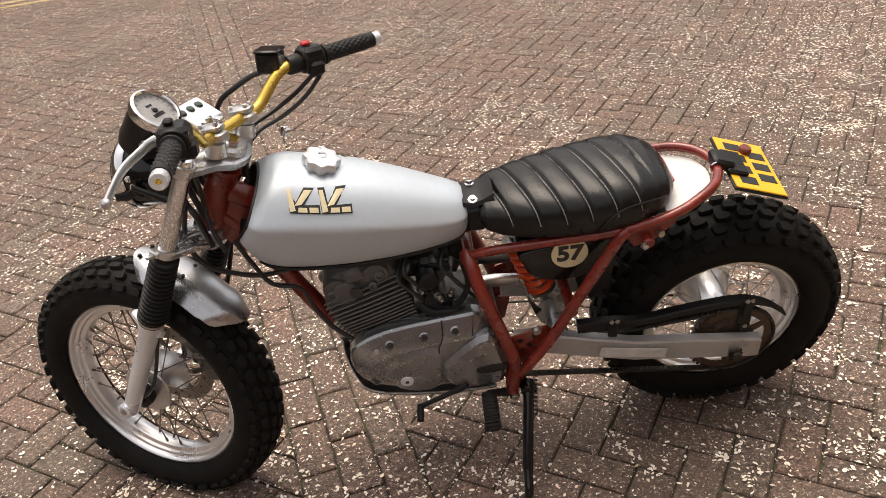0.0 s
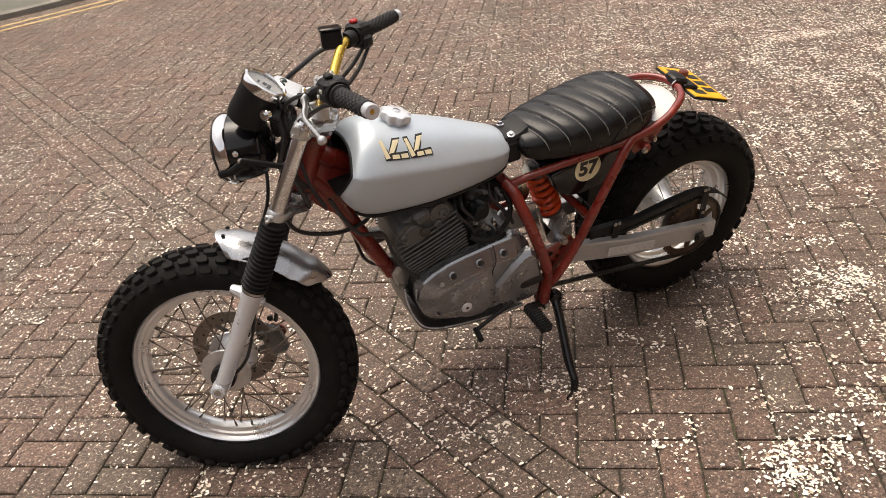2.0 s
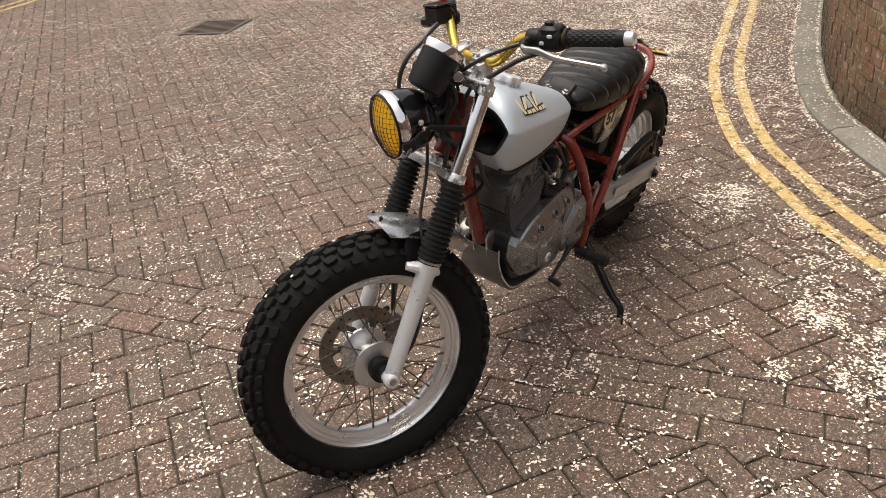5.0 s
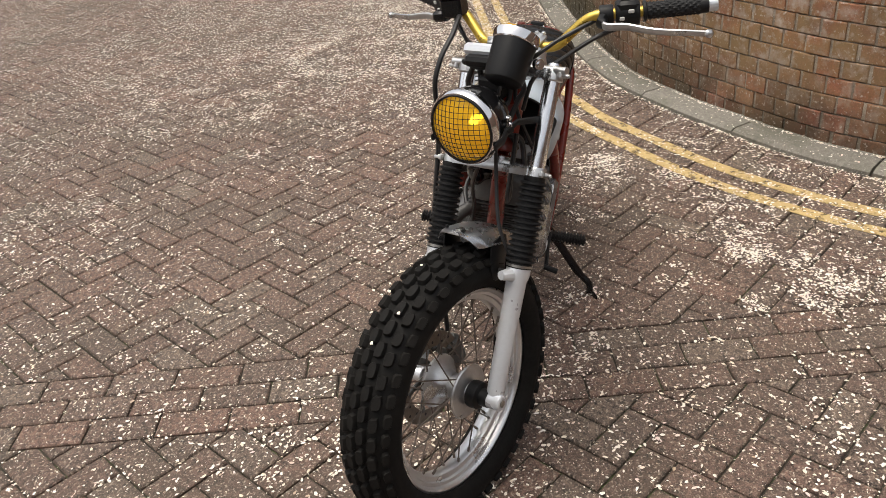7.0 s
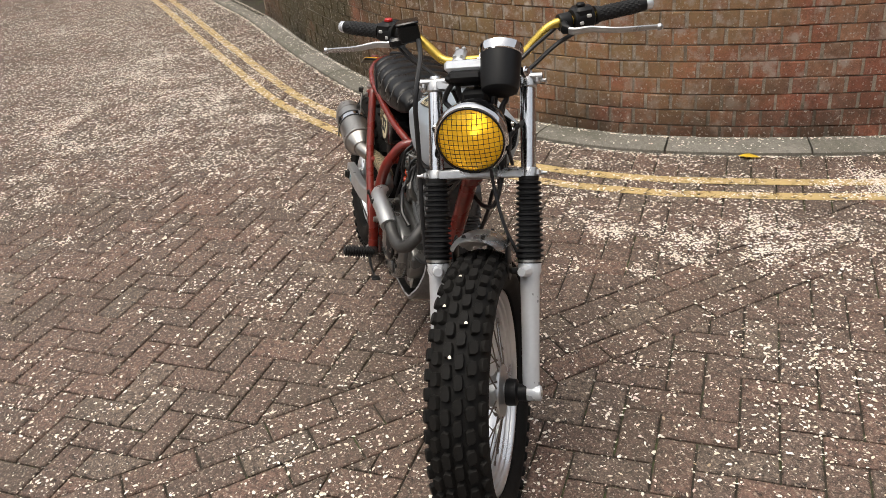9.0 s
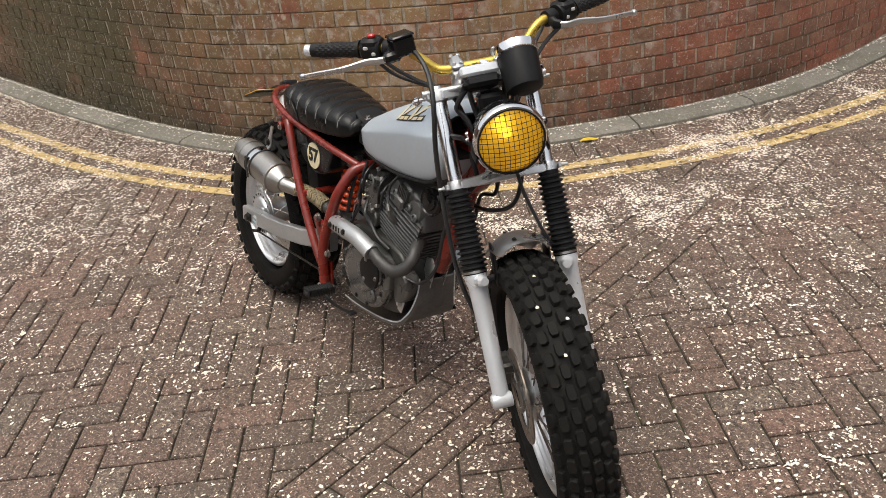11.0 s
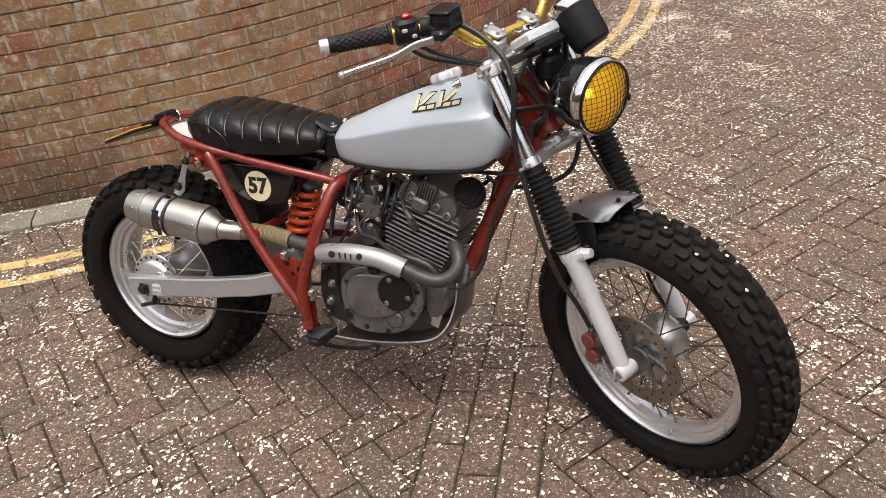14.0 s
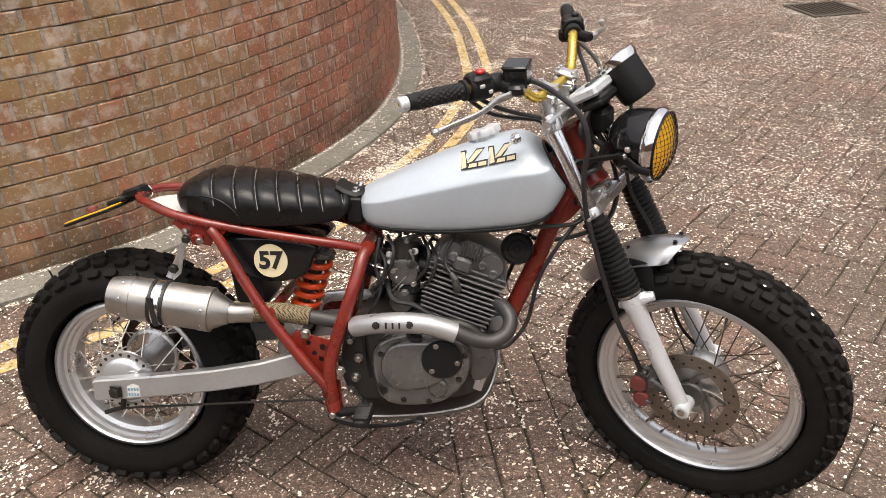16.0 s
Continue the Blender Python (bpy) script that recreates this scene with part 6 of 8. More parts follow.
# chain and guard
CH = 0.1215 + RW.y
links = []
fc, rc, fr_, rr_ = Vector((-0.150, CH, 0.322)), Vector((RW.x, CH, RW.z)), 0.036, 0.104
for k in range(13):
    a = radians(90 + 180 * k / 12)
    links.append(rc + Vector((math.cos(a), 0, math.sin(a))) * rr_)
for k in range(7):
    a = radians(-90 + 180 * k / 6)
    links.append(fc + Vector((math.cos(a), 0, math.sin(a))) * fr_)
loop_pts = even([Vector(p) for p in links + [links[0]]], 0.0127)
g = Geo()
for a, b in zip(loop_pts, loop_pts[1:] + loop_pts[:1]):
    d = (b - a)
    if d.length < 0.004:
        continue
    mm = Matrix.Translation((a + b) / 2) @ Matrix.Rotation(-math.atan2(d.z, d.x), 4, "Y")
    g.box((0, 0, 0), (d.length * 0.92, 0.013, 0.0085), 0.0015, mm)
    g.box((0, 0, 0), (0.005, 0.016, 0.005), 0.001, mm @ Matrix.Translation((d.length / 2, 0, 0)))
part("drive_chain", g, M_CHAIN, bike, "oily dark drive chain")
g = Geo()
gd = smooth([(-0.32, 0.418), (-0.40, 0.414), (-0.475, 0.412), (-0.57, 0.426), (-0.66, 0.434), (-0.72, 0.430), (-0.77, 0.410), (-0.815, 0.372)], 4)
rings = []
for k, p in enumerate(gd):
    h = 0.013 if p.x > -0.42 else max(0.003, 0.0085 - max(0.0, -0.70 - p.x) * 0.07)
    rings.append([(p.x, 0.092, p.y + h - 0.006), (p.x, 0.094, p.y + h), (p.x, 0.112, p.y + h), (p.x, 0.1155, p.y + h - 0.003), (p.x, 0.1155, p.y - h), (p.x, 0.112, p.y - h)])
g.loft(rings)
g.box((-0.715, 0.1205, 0.385), (0.022, 0.005, 0.115), 0.002)
g.box((-0.40, 0.1205, 0.405), (0.022, 0.005, 0.075), 0.002)
gu = part("chain_guard", g, M_BLACK, bike, "black plastic chain guard")
for x, z in ((-0.708, 0.445), (-0.720, 0.445), (-0.395, 0.436), (-0.408, 0.436), (-0.715, 0.362)):
    part("guard_bolt", bolt(Geo(), (x, 0.1225, z), (0, 1, 0), 0.0042, 0.004, n=10), M_BOLT, gu)
# rear brake rod and lever
g = Geo()
g.tube([(-0.70, -0.112, 0.235), (-0.5, -0.125, 0.258), (-0.18, -0.13, 0.285)], 0.003, 8)
g.tube([(-0.69, -0.098, 0.30), (-0.705, -0.11, 0.235), (-0.75, -0.112, 0.222)], [0.009, 0.007, 0.006], 8)
part("brake_rod", g, M_CHAIN, bike, "dark rear brake rod and arm")

# ---- exhaust ----
g = Geo()
g.tube(smooth([(0.178, -0.030, 0.498), (0.212, -0.060, 0.510), (0.236, -0.086, 0.502), (0.248, -0.105, 0.481), (0.239, -0.122, 0.457), (0.207, -0.136, 0.443), (0.165, -0.144, 0.452), (0.13, -0.149, 0.468), (0.07, -0.15, 0.487), (-0.02, -0.150, 0.490), (-0.09, -0.128, 0.474), (-0.14, -0.108, 0.472), (-0.20, -0.100, 0.478), (-0.26, -0.102, 0.49)], 5), 0.0168, 16)
ex = part("exhaust_header", g, M_HEADER, bike, "dark grey exhaust header pipe")
g = Geo()
path = smooth([(-0.105, -0.130, 0.470), (-0.06, -0.148, 0.484), (0.0, -0.161, 0.494), (0.06, -0.159, 0.491), (0.10, -0.156, 0.480), (0.128, -0.152, 0.469)], 5)
g.tube(path, [0.0235] * len(path), 16)
hs = part("heat_shield", g, M_SWING, ex, "bright heat shield on the header")
g = Geo()
for x, z in ((-0.045, 0.495), (0.03, 0.498)):
    bolt(g, (x, -0.182, z), (0, -1, 0.1), 0.0065, 0.006, n=10)
for k in range(3):
    g.tube([(-0.022 + k * 0.015, -0.1845, 0.503), (-0.022 + k * 0.015, -0.1845, 0.489)], 0.0022, 6)
part("shield_bolt", g, M_CHAIN, hs, "dark bolts of the heat shield")
A, B = Vector((-0.420, -0.156, 0.515)), Vector((-0.650, -0.166, 0.552))
sil_ax = (B - A)
g = Geo()
L_ = sil_ax.length
g.turn([(0.0245, -0.036), (0.0265, -0.036), (0.046, 0.004), (0.0512, 0.005), (0.0512, 0.030), (0.0498, 0.0302), (0.0498, L_ - 0.050), (0.0512, L_ - 0.0498), (0.0505, L_ - 0.040), (0.0415, L_ + 0.004), (0.0395, L_ + 0.004), (0.036, L_ - 0.01), (0.034, L_ - 0.05), (0.0, L_ - 0.06)], A, sil_ax, n=32)
sil = part("silencer", g, M_STEEL, bike, "brushed stainless steel silencer can")
g = Geo()
g.turn([(0.0508, 0.105), (0.0522, 0.106), (0.0522, 0.112), (0.0508, 0.113)], A, sil_ax, n=32, loop=True)
g.turn([(0.0508, 0.134), (0.0522, 0.135), (0.0522, 0.141), (0.0508, 0.142)], A, sil_ax, n=32, loop=True)
g.box((0, 0, 0), (0.014, 0.004, 0.07), 0.002, Matrix.Translation(A + sil_ax.normalized() * 0.1235 + Vector((0, -0.0505, -0.004))) @ Matrix.Rotation(radians(-8), 4, "Y"))
part("silencer_strap", g, M_INK, sil, "black rubber lined strap")
g = Geo()
g.turn([(0.0505, 0.114), (0.0515, 0.115), (0.0515, 0.132), (0.0505, 0.133)], A, sil_ax, n=32, loop=True)
part("strap_band", g, M_CHROME, sil, "bright strap band")
un = sil_ax.normalized()
uu = un.cross(Vector((0, 0, 1))).normalized()
ww = un.cross(uu)
for d0 in (0.018, L_ - 0.03):
    for k in range(8):
        a = 2 * math.pi * k / 8 + 0.3
        dd = uu * math.cos(a) + ww * math.sin(a)
        part("rivet", Geo().turn([(0.003, 0), (0.003, 0.001), (0.0, 0.0016)], A + un * d0 + dd * 0.0508, dd, n=8), M_CHROME, sil)
g = Geo()
g.tube([A - un * 0.005, A - un * 0.045, Vector((-0.345, -0.133, 0.501))], [0.025, 0.0225, 0.0225], 16)
part("link_pipe", g, M_STEEL, ex, "heat-tinted link pipe")
g = Geo()
g.tube(smooth([(-0.352, -0.136, 0.503), (-0.315, -0.116, 0.497), (-0.27, -0.103, 0.490), (-0.215, -0.100, 0.480)], 4), 0.0225, 16)
g.tube([(-0.380, -0.1455, 0.5075), (-0.352, -0.136, 0.503)], 0.0225, 16)
part("wrapped_section", g, M_WRAP, ex, "pipe section wrapped in woven heat tape")
g = Geo()
g.prism([(-0.462, 0.694), (-0.478, 0.690), (-0.500, 0.64), (-0.530, 0.592), (-0.512, 0.584), (-0.492, 0.60), (-0.484, 0.635)], -0.150, -0.146, 0.001)
hg = part("silencer_hanger", g, M_ALLOY, bike, "alloy silencer hanger bracket")
g = Geo()
bolt(g, (-0.508, -0.150, 0.612), (0, -1, 0), 0.009, 0.010)
part("hanger_bolt", g, M_CHAIN, hg)
g = Geo()
bolt(g, (-0.470, -0.150, 0.682), (0, -1, 0), 0.008, 0.012)
part("hanger_bolt", g, M_CHAIN, hg)

# ---- engine ----
g = Geo()
cs = smooth([(0.196, 0.40), (0.190, 0.33), (0.160, 0.285), (0.10, 0.268), (0.0, 0.262), (-0.10, 0.262), (-0.145, 0.29), (-0.155, 0.37), (-0.13, 0.45), (-0.06, 0.475), (0.06, 0.478), (0.16, 0.46)], 3, True)
g.prism(cs, -0.085, 0.085, 0.012, 3)
eng = part("crankcase", g, M_CASE, bike, "grey cast engine crankcase")
# left cover
g = Geo()
lc = [(0.204, 0.405), (0.186, 0.447), (0.115, 0.480), (0.02, 0.494), (-0.06, 0.502), (-0.098, 0.500), (-0.130, 0.455), (-0.147, 0.37), (-0.142, 0.30), (-0.105, 0.283), (-0.02, 0.272), (0.08, 0.278), (0.165, 0.312), (0.195, 0.355)]
o = ccw([tuple(p[:2]) for p in smooth([(a, b, 0) for a, b in lc], 2, True)])
g.loft([[(q[0], y, q[1]) for q in reversed(inset(o, d))] for d, y in ((0.002, 0.07), (0.0, 0.074), (0.0, 0.098), (0.004, 0.104), (0.042, 0.1305), (0.047, 0.1325))])
lcv = part("left_cover", g, M_COVER, eng, "smooth graphite grey left engine cover", crease=20)
g = Geo()
o = ccw([tuple(p[:2]) for p in smooth([(0.122, 0.352, 0), (0.124, 0.392, 0), (0.098, 0.425, 0), (0.05, 0.442, 0), (0.008, 0.440, 0), (-0.010, 0.40, 0), (-0.008, 0.345, 0), (0.012, 0.308, 0), (0.055, 0.300, 0), (0.098, 0.318, 0)], 2, True)])
g.loft([[(q[0], y, q[1]) for q in reversed(inset(o, d))] for d, y in ((0.0, 0.120), (0.0, 0.133), (0.012, 0.142), (0.016, 0.143))])
part("alternator_bulge", g, M_COVER, lcv, crease=20)
g = Geo()
o = ccw([(-0.004, 0.385), (-0.002, 0.350), (-0.018, 0.315), (-0.055, 0.298), (-0.110, 0.296), (-0.142, 0.305), (-0.148, 0.375), (-0.132, 0.448), (-0.112, 0.470), (-0.085, 0.462), (-0.04, 0.425)])
g.loft([[(q[0], y, q[1]) for q in reversed(inset(o, d))] for d, y in ((0.0, 0.118), (0.0, 0.136), (0.010, 0.147), (0.012, 0.1475))])
part("sprocket_cover", g, M_COVER, lcv, "graphite sprocket cover", crease=20)
part("cover_seam", Geo().tube(smooth([(-0.012, 0.112, 0.505), (-0.010, 0.1335, 0.470), (0.0, 0.1345, 0.44), (0.001, 0.1345, 0.40)], 3), 0.0016, 6), M_INK, lcv, "dark seam between the two covers")
g = Geo()
g.turn([(0.0, 0.004), (0.010, 0.004), (0.011, 0.003), (0.0145, 0.003), (0.0155, 0.0)], (0.082, 0.1425, 0.352), (0, 1, 0), n=24)
icap = part("inspection_cap", g, M_SILVER, lcv, "round silver inspection cap")
part("cap_slot", Geo().turn([(0.0045, 0.0), (0.0045, 0.0006), (0.0, 0.0006)], (0.082, 0.1464, 0.352), (0, 1, 0), n=10), M_INK, icap)
g = Geo()
g.prism(smooth([(-0.078, 0.362), (-0.088, 0.374), (-0.142, 0.376), (-0.144, 0.352), (-0.088, 0.350)], 2, True), 0.1440, 0.1482, 0.0004)
part("cover_slot", g, M_INK, lcv, "dark slot in the cover")
for x, z, y in ((0.108, 0.454, 0.1205), (0.030, 0.466, 0.1205), (-0.040, 0.473, 0.1205), (0.165, 0.400, 0.1195), (0.152, 0.345, 0.1195)):
    bs = part("cover_boss", Geo().turn([(0.0125, -0.012), (0.0125, 0.003), (0.0095, 0.0045), (0.0085, 0.0), (0.0, 0.0)], (x, y, z), (0, 0.82, 0.57), n=14), M_COVER, lcv)
    part("cover_bolt", bolt(Geo(), (x, y, z), (0, 0.82, 0.57), 0.0052, 0.003, n=8), M_INK, bs, "dark recessed cover bolt")
part("cover_bolt", bolt(Geo(), (0.140, 0.119, 0.438), (0, 0.78, 0.62), 0.0065, 0.006), M_BOLT, lcv, "zinc plated cover bolt")
# right cover
g = Geo()
rcv = smooth([(-0.073, 0.375), (-0.055, 0.425), (0.0, 0.452), (0.06, 0.455), (0.115, 0.448), (0.150, 0.425), (0.158, 0.375), (0.140, 0.325), (0.10, 0.285), (0.05, 0.270), (-0.02, 0.268), (-0.06, 0.295)], 3, True)
g.prism(rcv, -0.08, -0.122, 0.012, 4)
rc_ = part("right_cover", g, M_SIDE, eng, "grey clutch side engine cover")
g = Geo()
g.prism(smooth([(-0.050, 0.375), (-0.02, 0.428), (0.06, 0.438), (0.128, 0.428), (0.138, 0.38), (0.10, 0.345), (0.06, 0.322), (0.0, 0.312), (-0.035, 0.33)], 4, True), -0.118, -0.137, 0.010, 4)
part("clutch_bulge", g, M_SIDE, rc_)
g = Geo()
g.turn([(0.046, 0.0), (0.047, 0.004), (0.045, 0.007), (0.035, 0.008), (0.0, 0.009)], (0.094, -0.134, 0.396), (0, -1, 0), n=36)
fcv = part("filter_cover", g, M_BLACK, rc_, "round black oil filter cover")
for a in (90, 210, 330):
    part("filter_bolt", bolt(Geo(), (0.094 + 0.036 * math.cos(radians(a + 20)), -0.1415, 0.396 + 0.036 * math.sin(radians(a + 20))), (0, -1, 0), 0.005, 0.004, n=10), M_BOLT, fcv)
g = Geo()
g.turn([(0.013, 0.0), (0.014, 0.010), (0.011, 0.012), (0.0, 0.012)], (0.035, -0.122, 0.442), (0, -0.8, 0.6), n=12)
g.box((0.035, -0.132, 0.449), (0.022, 0.004, 0.006), 0.001)
part("oil_filler", g, M_BLACK, rc_, "black oil filler cap")
g = Geo()
g.turn([(0.022, 0), (0.023, 0.008), (0.018, 0.012), (0.0, 0.013)], (0.082, -0.118, 0.318), (0, -1, 0), n=20)
for x, z in ((0.0, 0.285), (0.06, 0.283), (-0.055, 0.32), (-0.05, 0.40), (0.145, 0.40), (0.13, 0.34), (0.02, 0.446)):
    part("cover_boss", Geo().turn([(0.009, -0.01), (0.010, 0.0), (0.008, 0.002), (0.0, 0.002)], (x, -0.120, z), (0, -1, 0), n=12), M_CRANK, rc_)
part("cover_boss", g, M_CRANK, rc_)
for x, z in ((0.0, 0.285), (0.06, 0.283), (-0.055, 0.32), (-0.05, 0.40), (0.145, 0.40), (0.13, 0.34), (0.02, 0.446)):
    part("cover_bolt", bolt(Geo(), (x, -0.1225, z), (0, -1, 0), 0.0052, 0.004, n=8), M_CHAIN, rc_, "dark cover bolt")
part("drain_plug", Geo().turn([(0.010, 0), (0.010, 0.003), (0, 0.003)], (-0.047, -0.121, 0.308), (0, -1, 0), n=14), M_CHAIN, rc_, "dark drain plug")
part("sight_plug", Geo().turn([(0.011, 0), (0.011, 0.003), (0, 0.003)], (-0.074, -0.120, 0.330), (0, -1, 0), n=14), M_INK, rc_, "dark sight plug")
g = Geo()
g.prism(smooth([(0.155, 0.425), (0.205, 0.41), (0.215, 0.375), (0.195, 0.335), (0.155, 0.33)], 4, True), -0.05, -0.098, 0.008, 3)
g.turn([(0.012, 0), (0.012, 0.004), (0.0, 0.005)], (0.187, -0.097, 0.375), (0, -1, 0), n=16)
part("front_cover", g, M_CRANK, eng)
# cylinder: barrel, fins, head
CT = Matrix.Translation((0.108, 0.0, 0.455)) @ Matrix.Rotation(radians(20), 4, "Y")
g = Geo()
g.box((0, 0, 0.062), (0.108, 0.108, 0.165), 0.015, CT)
g.box((0, 0, -0.006), (0.140, 0.125, 0.030), 0.010, CT)
barrel = part("cylinder", g, M_CASE, eng, "dark finned engine cylinder")


def fin_shape(z, wx, wy, nm, parent, thick=0.0027, shift=0.0):
    o = smooth([(wx, wy * 0.8), (wx * 0.93, wy), (-wx * 0.93, wy), (-wx, wy * 0.8), (-wx, -wy * 0.8), (-wx * 0.93, -wy), (wx * 0.93, -wy), (wx, -wy * 0.8)], 3, True)
    gg = Geo()
    gg.loft([[(p.x * k + shift, p.y * k, z + dz) for p in o] for dz, k in ((-thick, 0.985), (-thick * 0.4, 1.0), (thick * 0.4, 1.0), (thick, 0.985))], m=CT)
    part(nm, gg, M_FIN, parent)


for k in range(9):
    fin_shape(0.010 + k * 0.0118, 0.072 + min(k, 5) * 0.0022, 0.070 + min(k, 5) * 0.0018, "fin", barrel)
g = Geo()
g.prism(smooth([(-0.084, 0.112), (-0.090, 0.150), (-0.080, 0.176), (-0.040, 0.196), (0.012, 0.203), (0.050, 0.192), (0.073, 0.165), (0.078, 0.112)], 3, True), -0.066, 0.066, 0.012, 3, m=CT)
for sx in (-0.052, 0.042):
    g.turn([(0.027, -0.072), (0.030, -0.067), (0.030, 0.067), (0.027, 0.072), (0, 0.072)], CT @ Vector((sx, 0, 0.166)), (0, 1, 0), n=18)
g.turn([(0.030, -0.02), (0.032, 0.0), (0.028, 0.006), (0.0, 0.007)], CT @ Vector((0.030, 0.070, 0.150)), (0, 1, 0), n=22)
head_ = part("cylinder_head", g, M_FIN, eng, "dark grey cast cylinder head")
for k in range(3):
    fin_shape(0.119 + k * 0.0118, 0.086 - 0.002 * k, 0.080 - 0.003 * k, "head_fin", head_, shift=-0.003)
part("plug_tower", Geo().box((-0.020, -0.074, 0.150), (0.044, 0.022, 0.034), 0.006, CT), M_FIN, head_)
part("tappet_cover", Geo().box((-0.014, -0.060, 0.184), (0.056, 0.030, 0.042), 0.010, CT), M_FIN, head_)
part("tappet_cover", Geo().box((-0.010, 0.060, 0.184), (0.056, 0.030, 0.038), 0.010, CT), M_FIN, head_)
for k in range(7):
    part("head_rib", Geo().box((-0.034 + k * 0.0068, -0.076, 0.184), (0.0026, 0.012, 0.034), 0.001, CT), M_FIN, head_)
for sx, sy, z, r in ((-0.046, -0.074, 0.160, 0.0125), (0.022, -0.074, 0.162, 0.0105), (0.052, -0.072, 0.150, 0.012), (0.066, -0.066, 0.136, 0.010), (-0.072, -0.066, 0.150, 0.011), (-0.060, 0.072, 0.162, 0.012), (-0.036, 0.076, 0.146, 0.010), (0.056, 0.072, 0.160, 0.012), (0.062, 0.068, 0.136, 0.010)):
    part("head_boss", Geo().turn([(r, -0.016), (r, 0.004), (r * 0.7, 0.007), (r * 0.55, 0.007), (r * 0.5, 0.003), (0.0, 0.003)], CT @ Vector((sx, sy, z)), (0, -1 if sy < 0 else 1, 0.15), n=12), M_FIN, head_)
part("cam_plug", Geo().turn([(0.0145, 0.0), (0.0145, 0.003), (0.011, 0.0045), (0.0, 0.0045)], CT @ Vector((0.004, 0.078, 0.146)), (0, 1, 0), n=20), M_CASE, head_, "dark round plug in the head")
g = Geo()
p0 = Vector((0.128, -0.078, 0.545))
g.tube([p0, p0 + Vector((-0.002, -0.014, 0.014)), p0 + Vector((-0.004, -0.020, 0.032)), p0 + Vector((-0.014, -0.018, 0.046))], [0.010, 0.0095, 0.0085, 0.006], 10)
part("spark_plug_cap", g, M_CRANK, head_, "spark plug cap")
cable("ignition_lead", [p0 + Vector((-0.014, -0.018, 0.046)), p0 + Vector((-0.026, -0.010, 0.064)), p0 + Vector((-0.026, -0.004, 0.09)), p0 + Vector((-0.01, 0.01, 0.118)), (0.14, -0.02, 0.70)], 0.0042, "black ignition lead")
# carburettor and intake
g = Geo()
g.tube([(0.07, -0.01, 0.575), (0.04, -0.012, 0.575), (0.0, -0.015, 0.578), (-0.05, -0.02, 0.59)], [0.026, 0.024, 0.028, 0.034], 16)
g.turn([(0.030, -0.035), (0.032, -0.02), (0.030, 0.02), (0.027, 0.048), (0.0, 0.05)], (0.003, -0.03, 0.60), (0, 0, 1), n=18)
g.box((0.005, -0.03, 0.545), (0.055, 0.055, 0.05), 0.008)
g.box((0.0, -0.062, 0.575), (0.035, 0.02, 0.035), 0.004)
g.turn([(0.012, 0), (0.012, 0.02), (0.008, 0.022), (0.0, 0.022)], (0.02, -0.06, 0.60), (0.2, -1, 0.2), n=10)
g.turn([(0.010, 0), (0.010, 0.018), (0.0, 0.02)], (-0.015, -0.055, 0.555), (0, -1, 0), n=10)
part("carburettor", g, M_CASE, bike, "grimy dark grey carburettor")
g = Geo()
g.tube([(0.055, -0.01, 0.575), (0.03, -0.011, 0.576)], 0.031, 16)
g.turn([(0.026, 0.0), (0.034, 0.008), (0.036, 0.05), (0.032, 0.056), (0.0, 0.058)], (-0.045, -0.02, 0.588), (-1, 0, 0.12), n=20)
g.tube([(0.02, 0.03, 0.60), (-0.03, 0.045, 0.61), (-0.06, 0.045, 0.60)], 0.014, 12)
g.turn([(0.02, 0), (0.024, 0.01), (0.024, 0.03), (0.018, 0.036), (0.0, 0.036)], (0.01, 0.055, 0.60), (-0.2, 1, 0), n=14)
part("air_filter", g, M_BLACK, bike, "black rubber intake and pod filter")
g = Geo()
g.tube(smooth([(-0.02, 0.075, 0.49), (-0.06, 0.085, 0.53), (-0.08, 0.08, 0.58), (-0.07, 0.06, 0.63)], 5), 0.007, 10)
g.tube(smooth([(-0.085, 0.05, 0.47), (-0.06, 0.08, 0.50), (0.0, 0.085, 0.505), (0.03, 0.07, 0.52)], 5), 0.009, 10)
g.box((-0.02, 0.05, 0.49), (0.07, 0.06, 0.03), 0.010)
part("breather_hose", g, M_RUBBER, bike, "black breather hoses behind the cylinder")
# starter motor, carburettor fittings and hoses packed behind the cylinder
g = Geo()
g.turn([(0.012, -0.075), (0.024, -0.074), (0.028, -0.068), (0.028, 0.05), (0.026, 0.056), (0.0, 0.058)], (-0.005, 0.0, 0.508), (0, 1, 0), n=22)
g.turn([(0.014, 0), (0.014, 0.012), (0.0, 0.013)], (-0.005, 0.056, 0.508), (0, 1, 0), n=14)
part("starter_motor", g, M_CRANK, eng, "dusty grey starter motor")
g = Geo()
g.turn([(0.0, 0.012), (0.006, 0.012), (0.010, 0.008), (0.027, 0.006), (0.030, 0.0), (0.030, -0.02)], (-0.005, 0.045, 0.585), (0.1, 1, 0.05), n=24)
g.box((0.0, 0.015, 0.60), (0.05, 0.06, 0.055), 0.010)
g.box((0.018, 0.04, 0.55), (0.028, 0.03, 0.045), 0.006)
part("carburettor_side", g, M_CASE, bike, "dark round carburettor side cover")
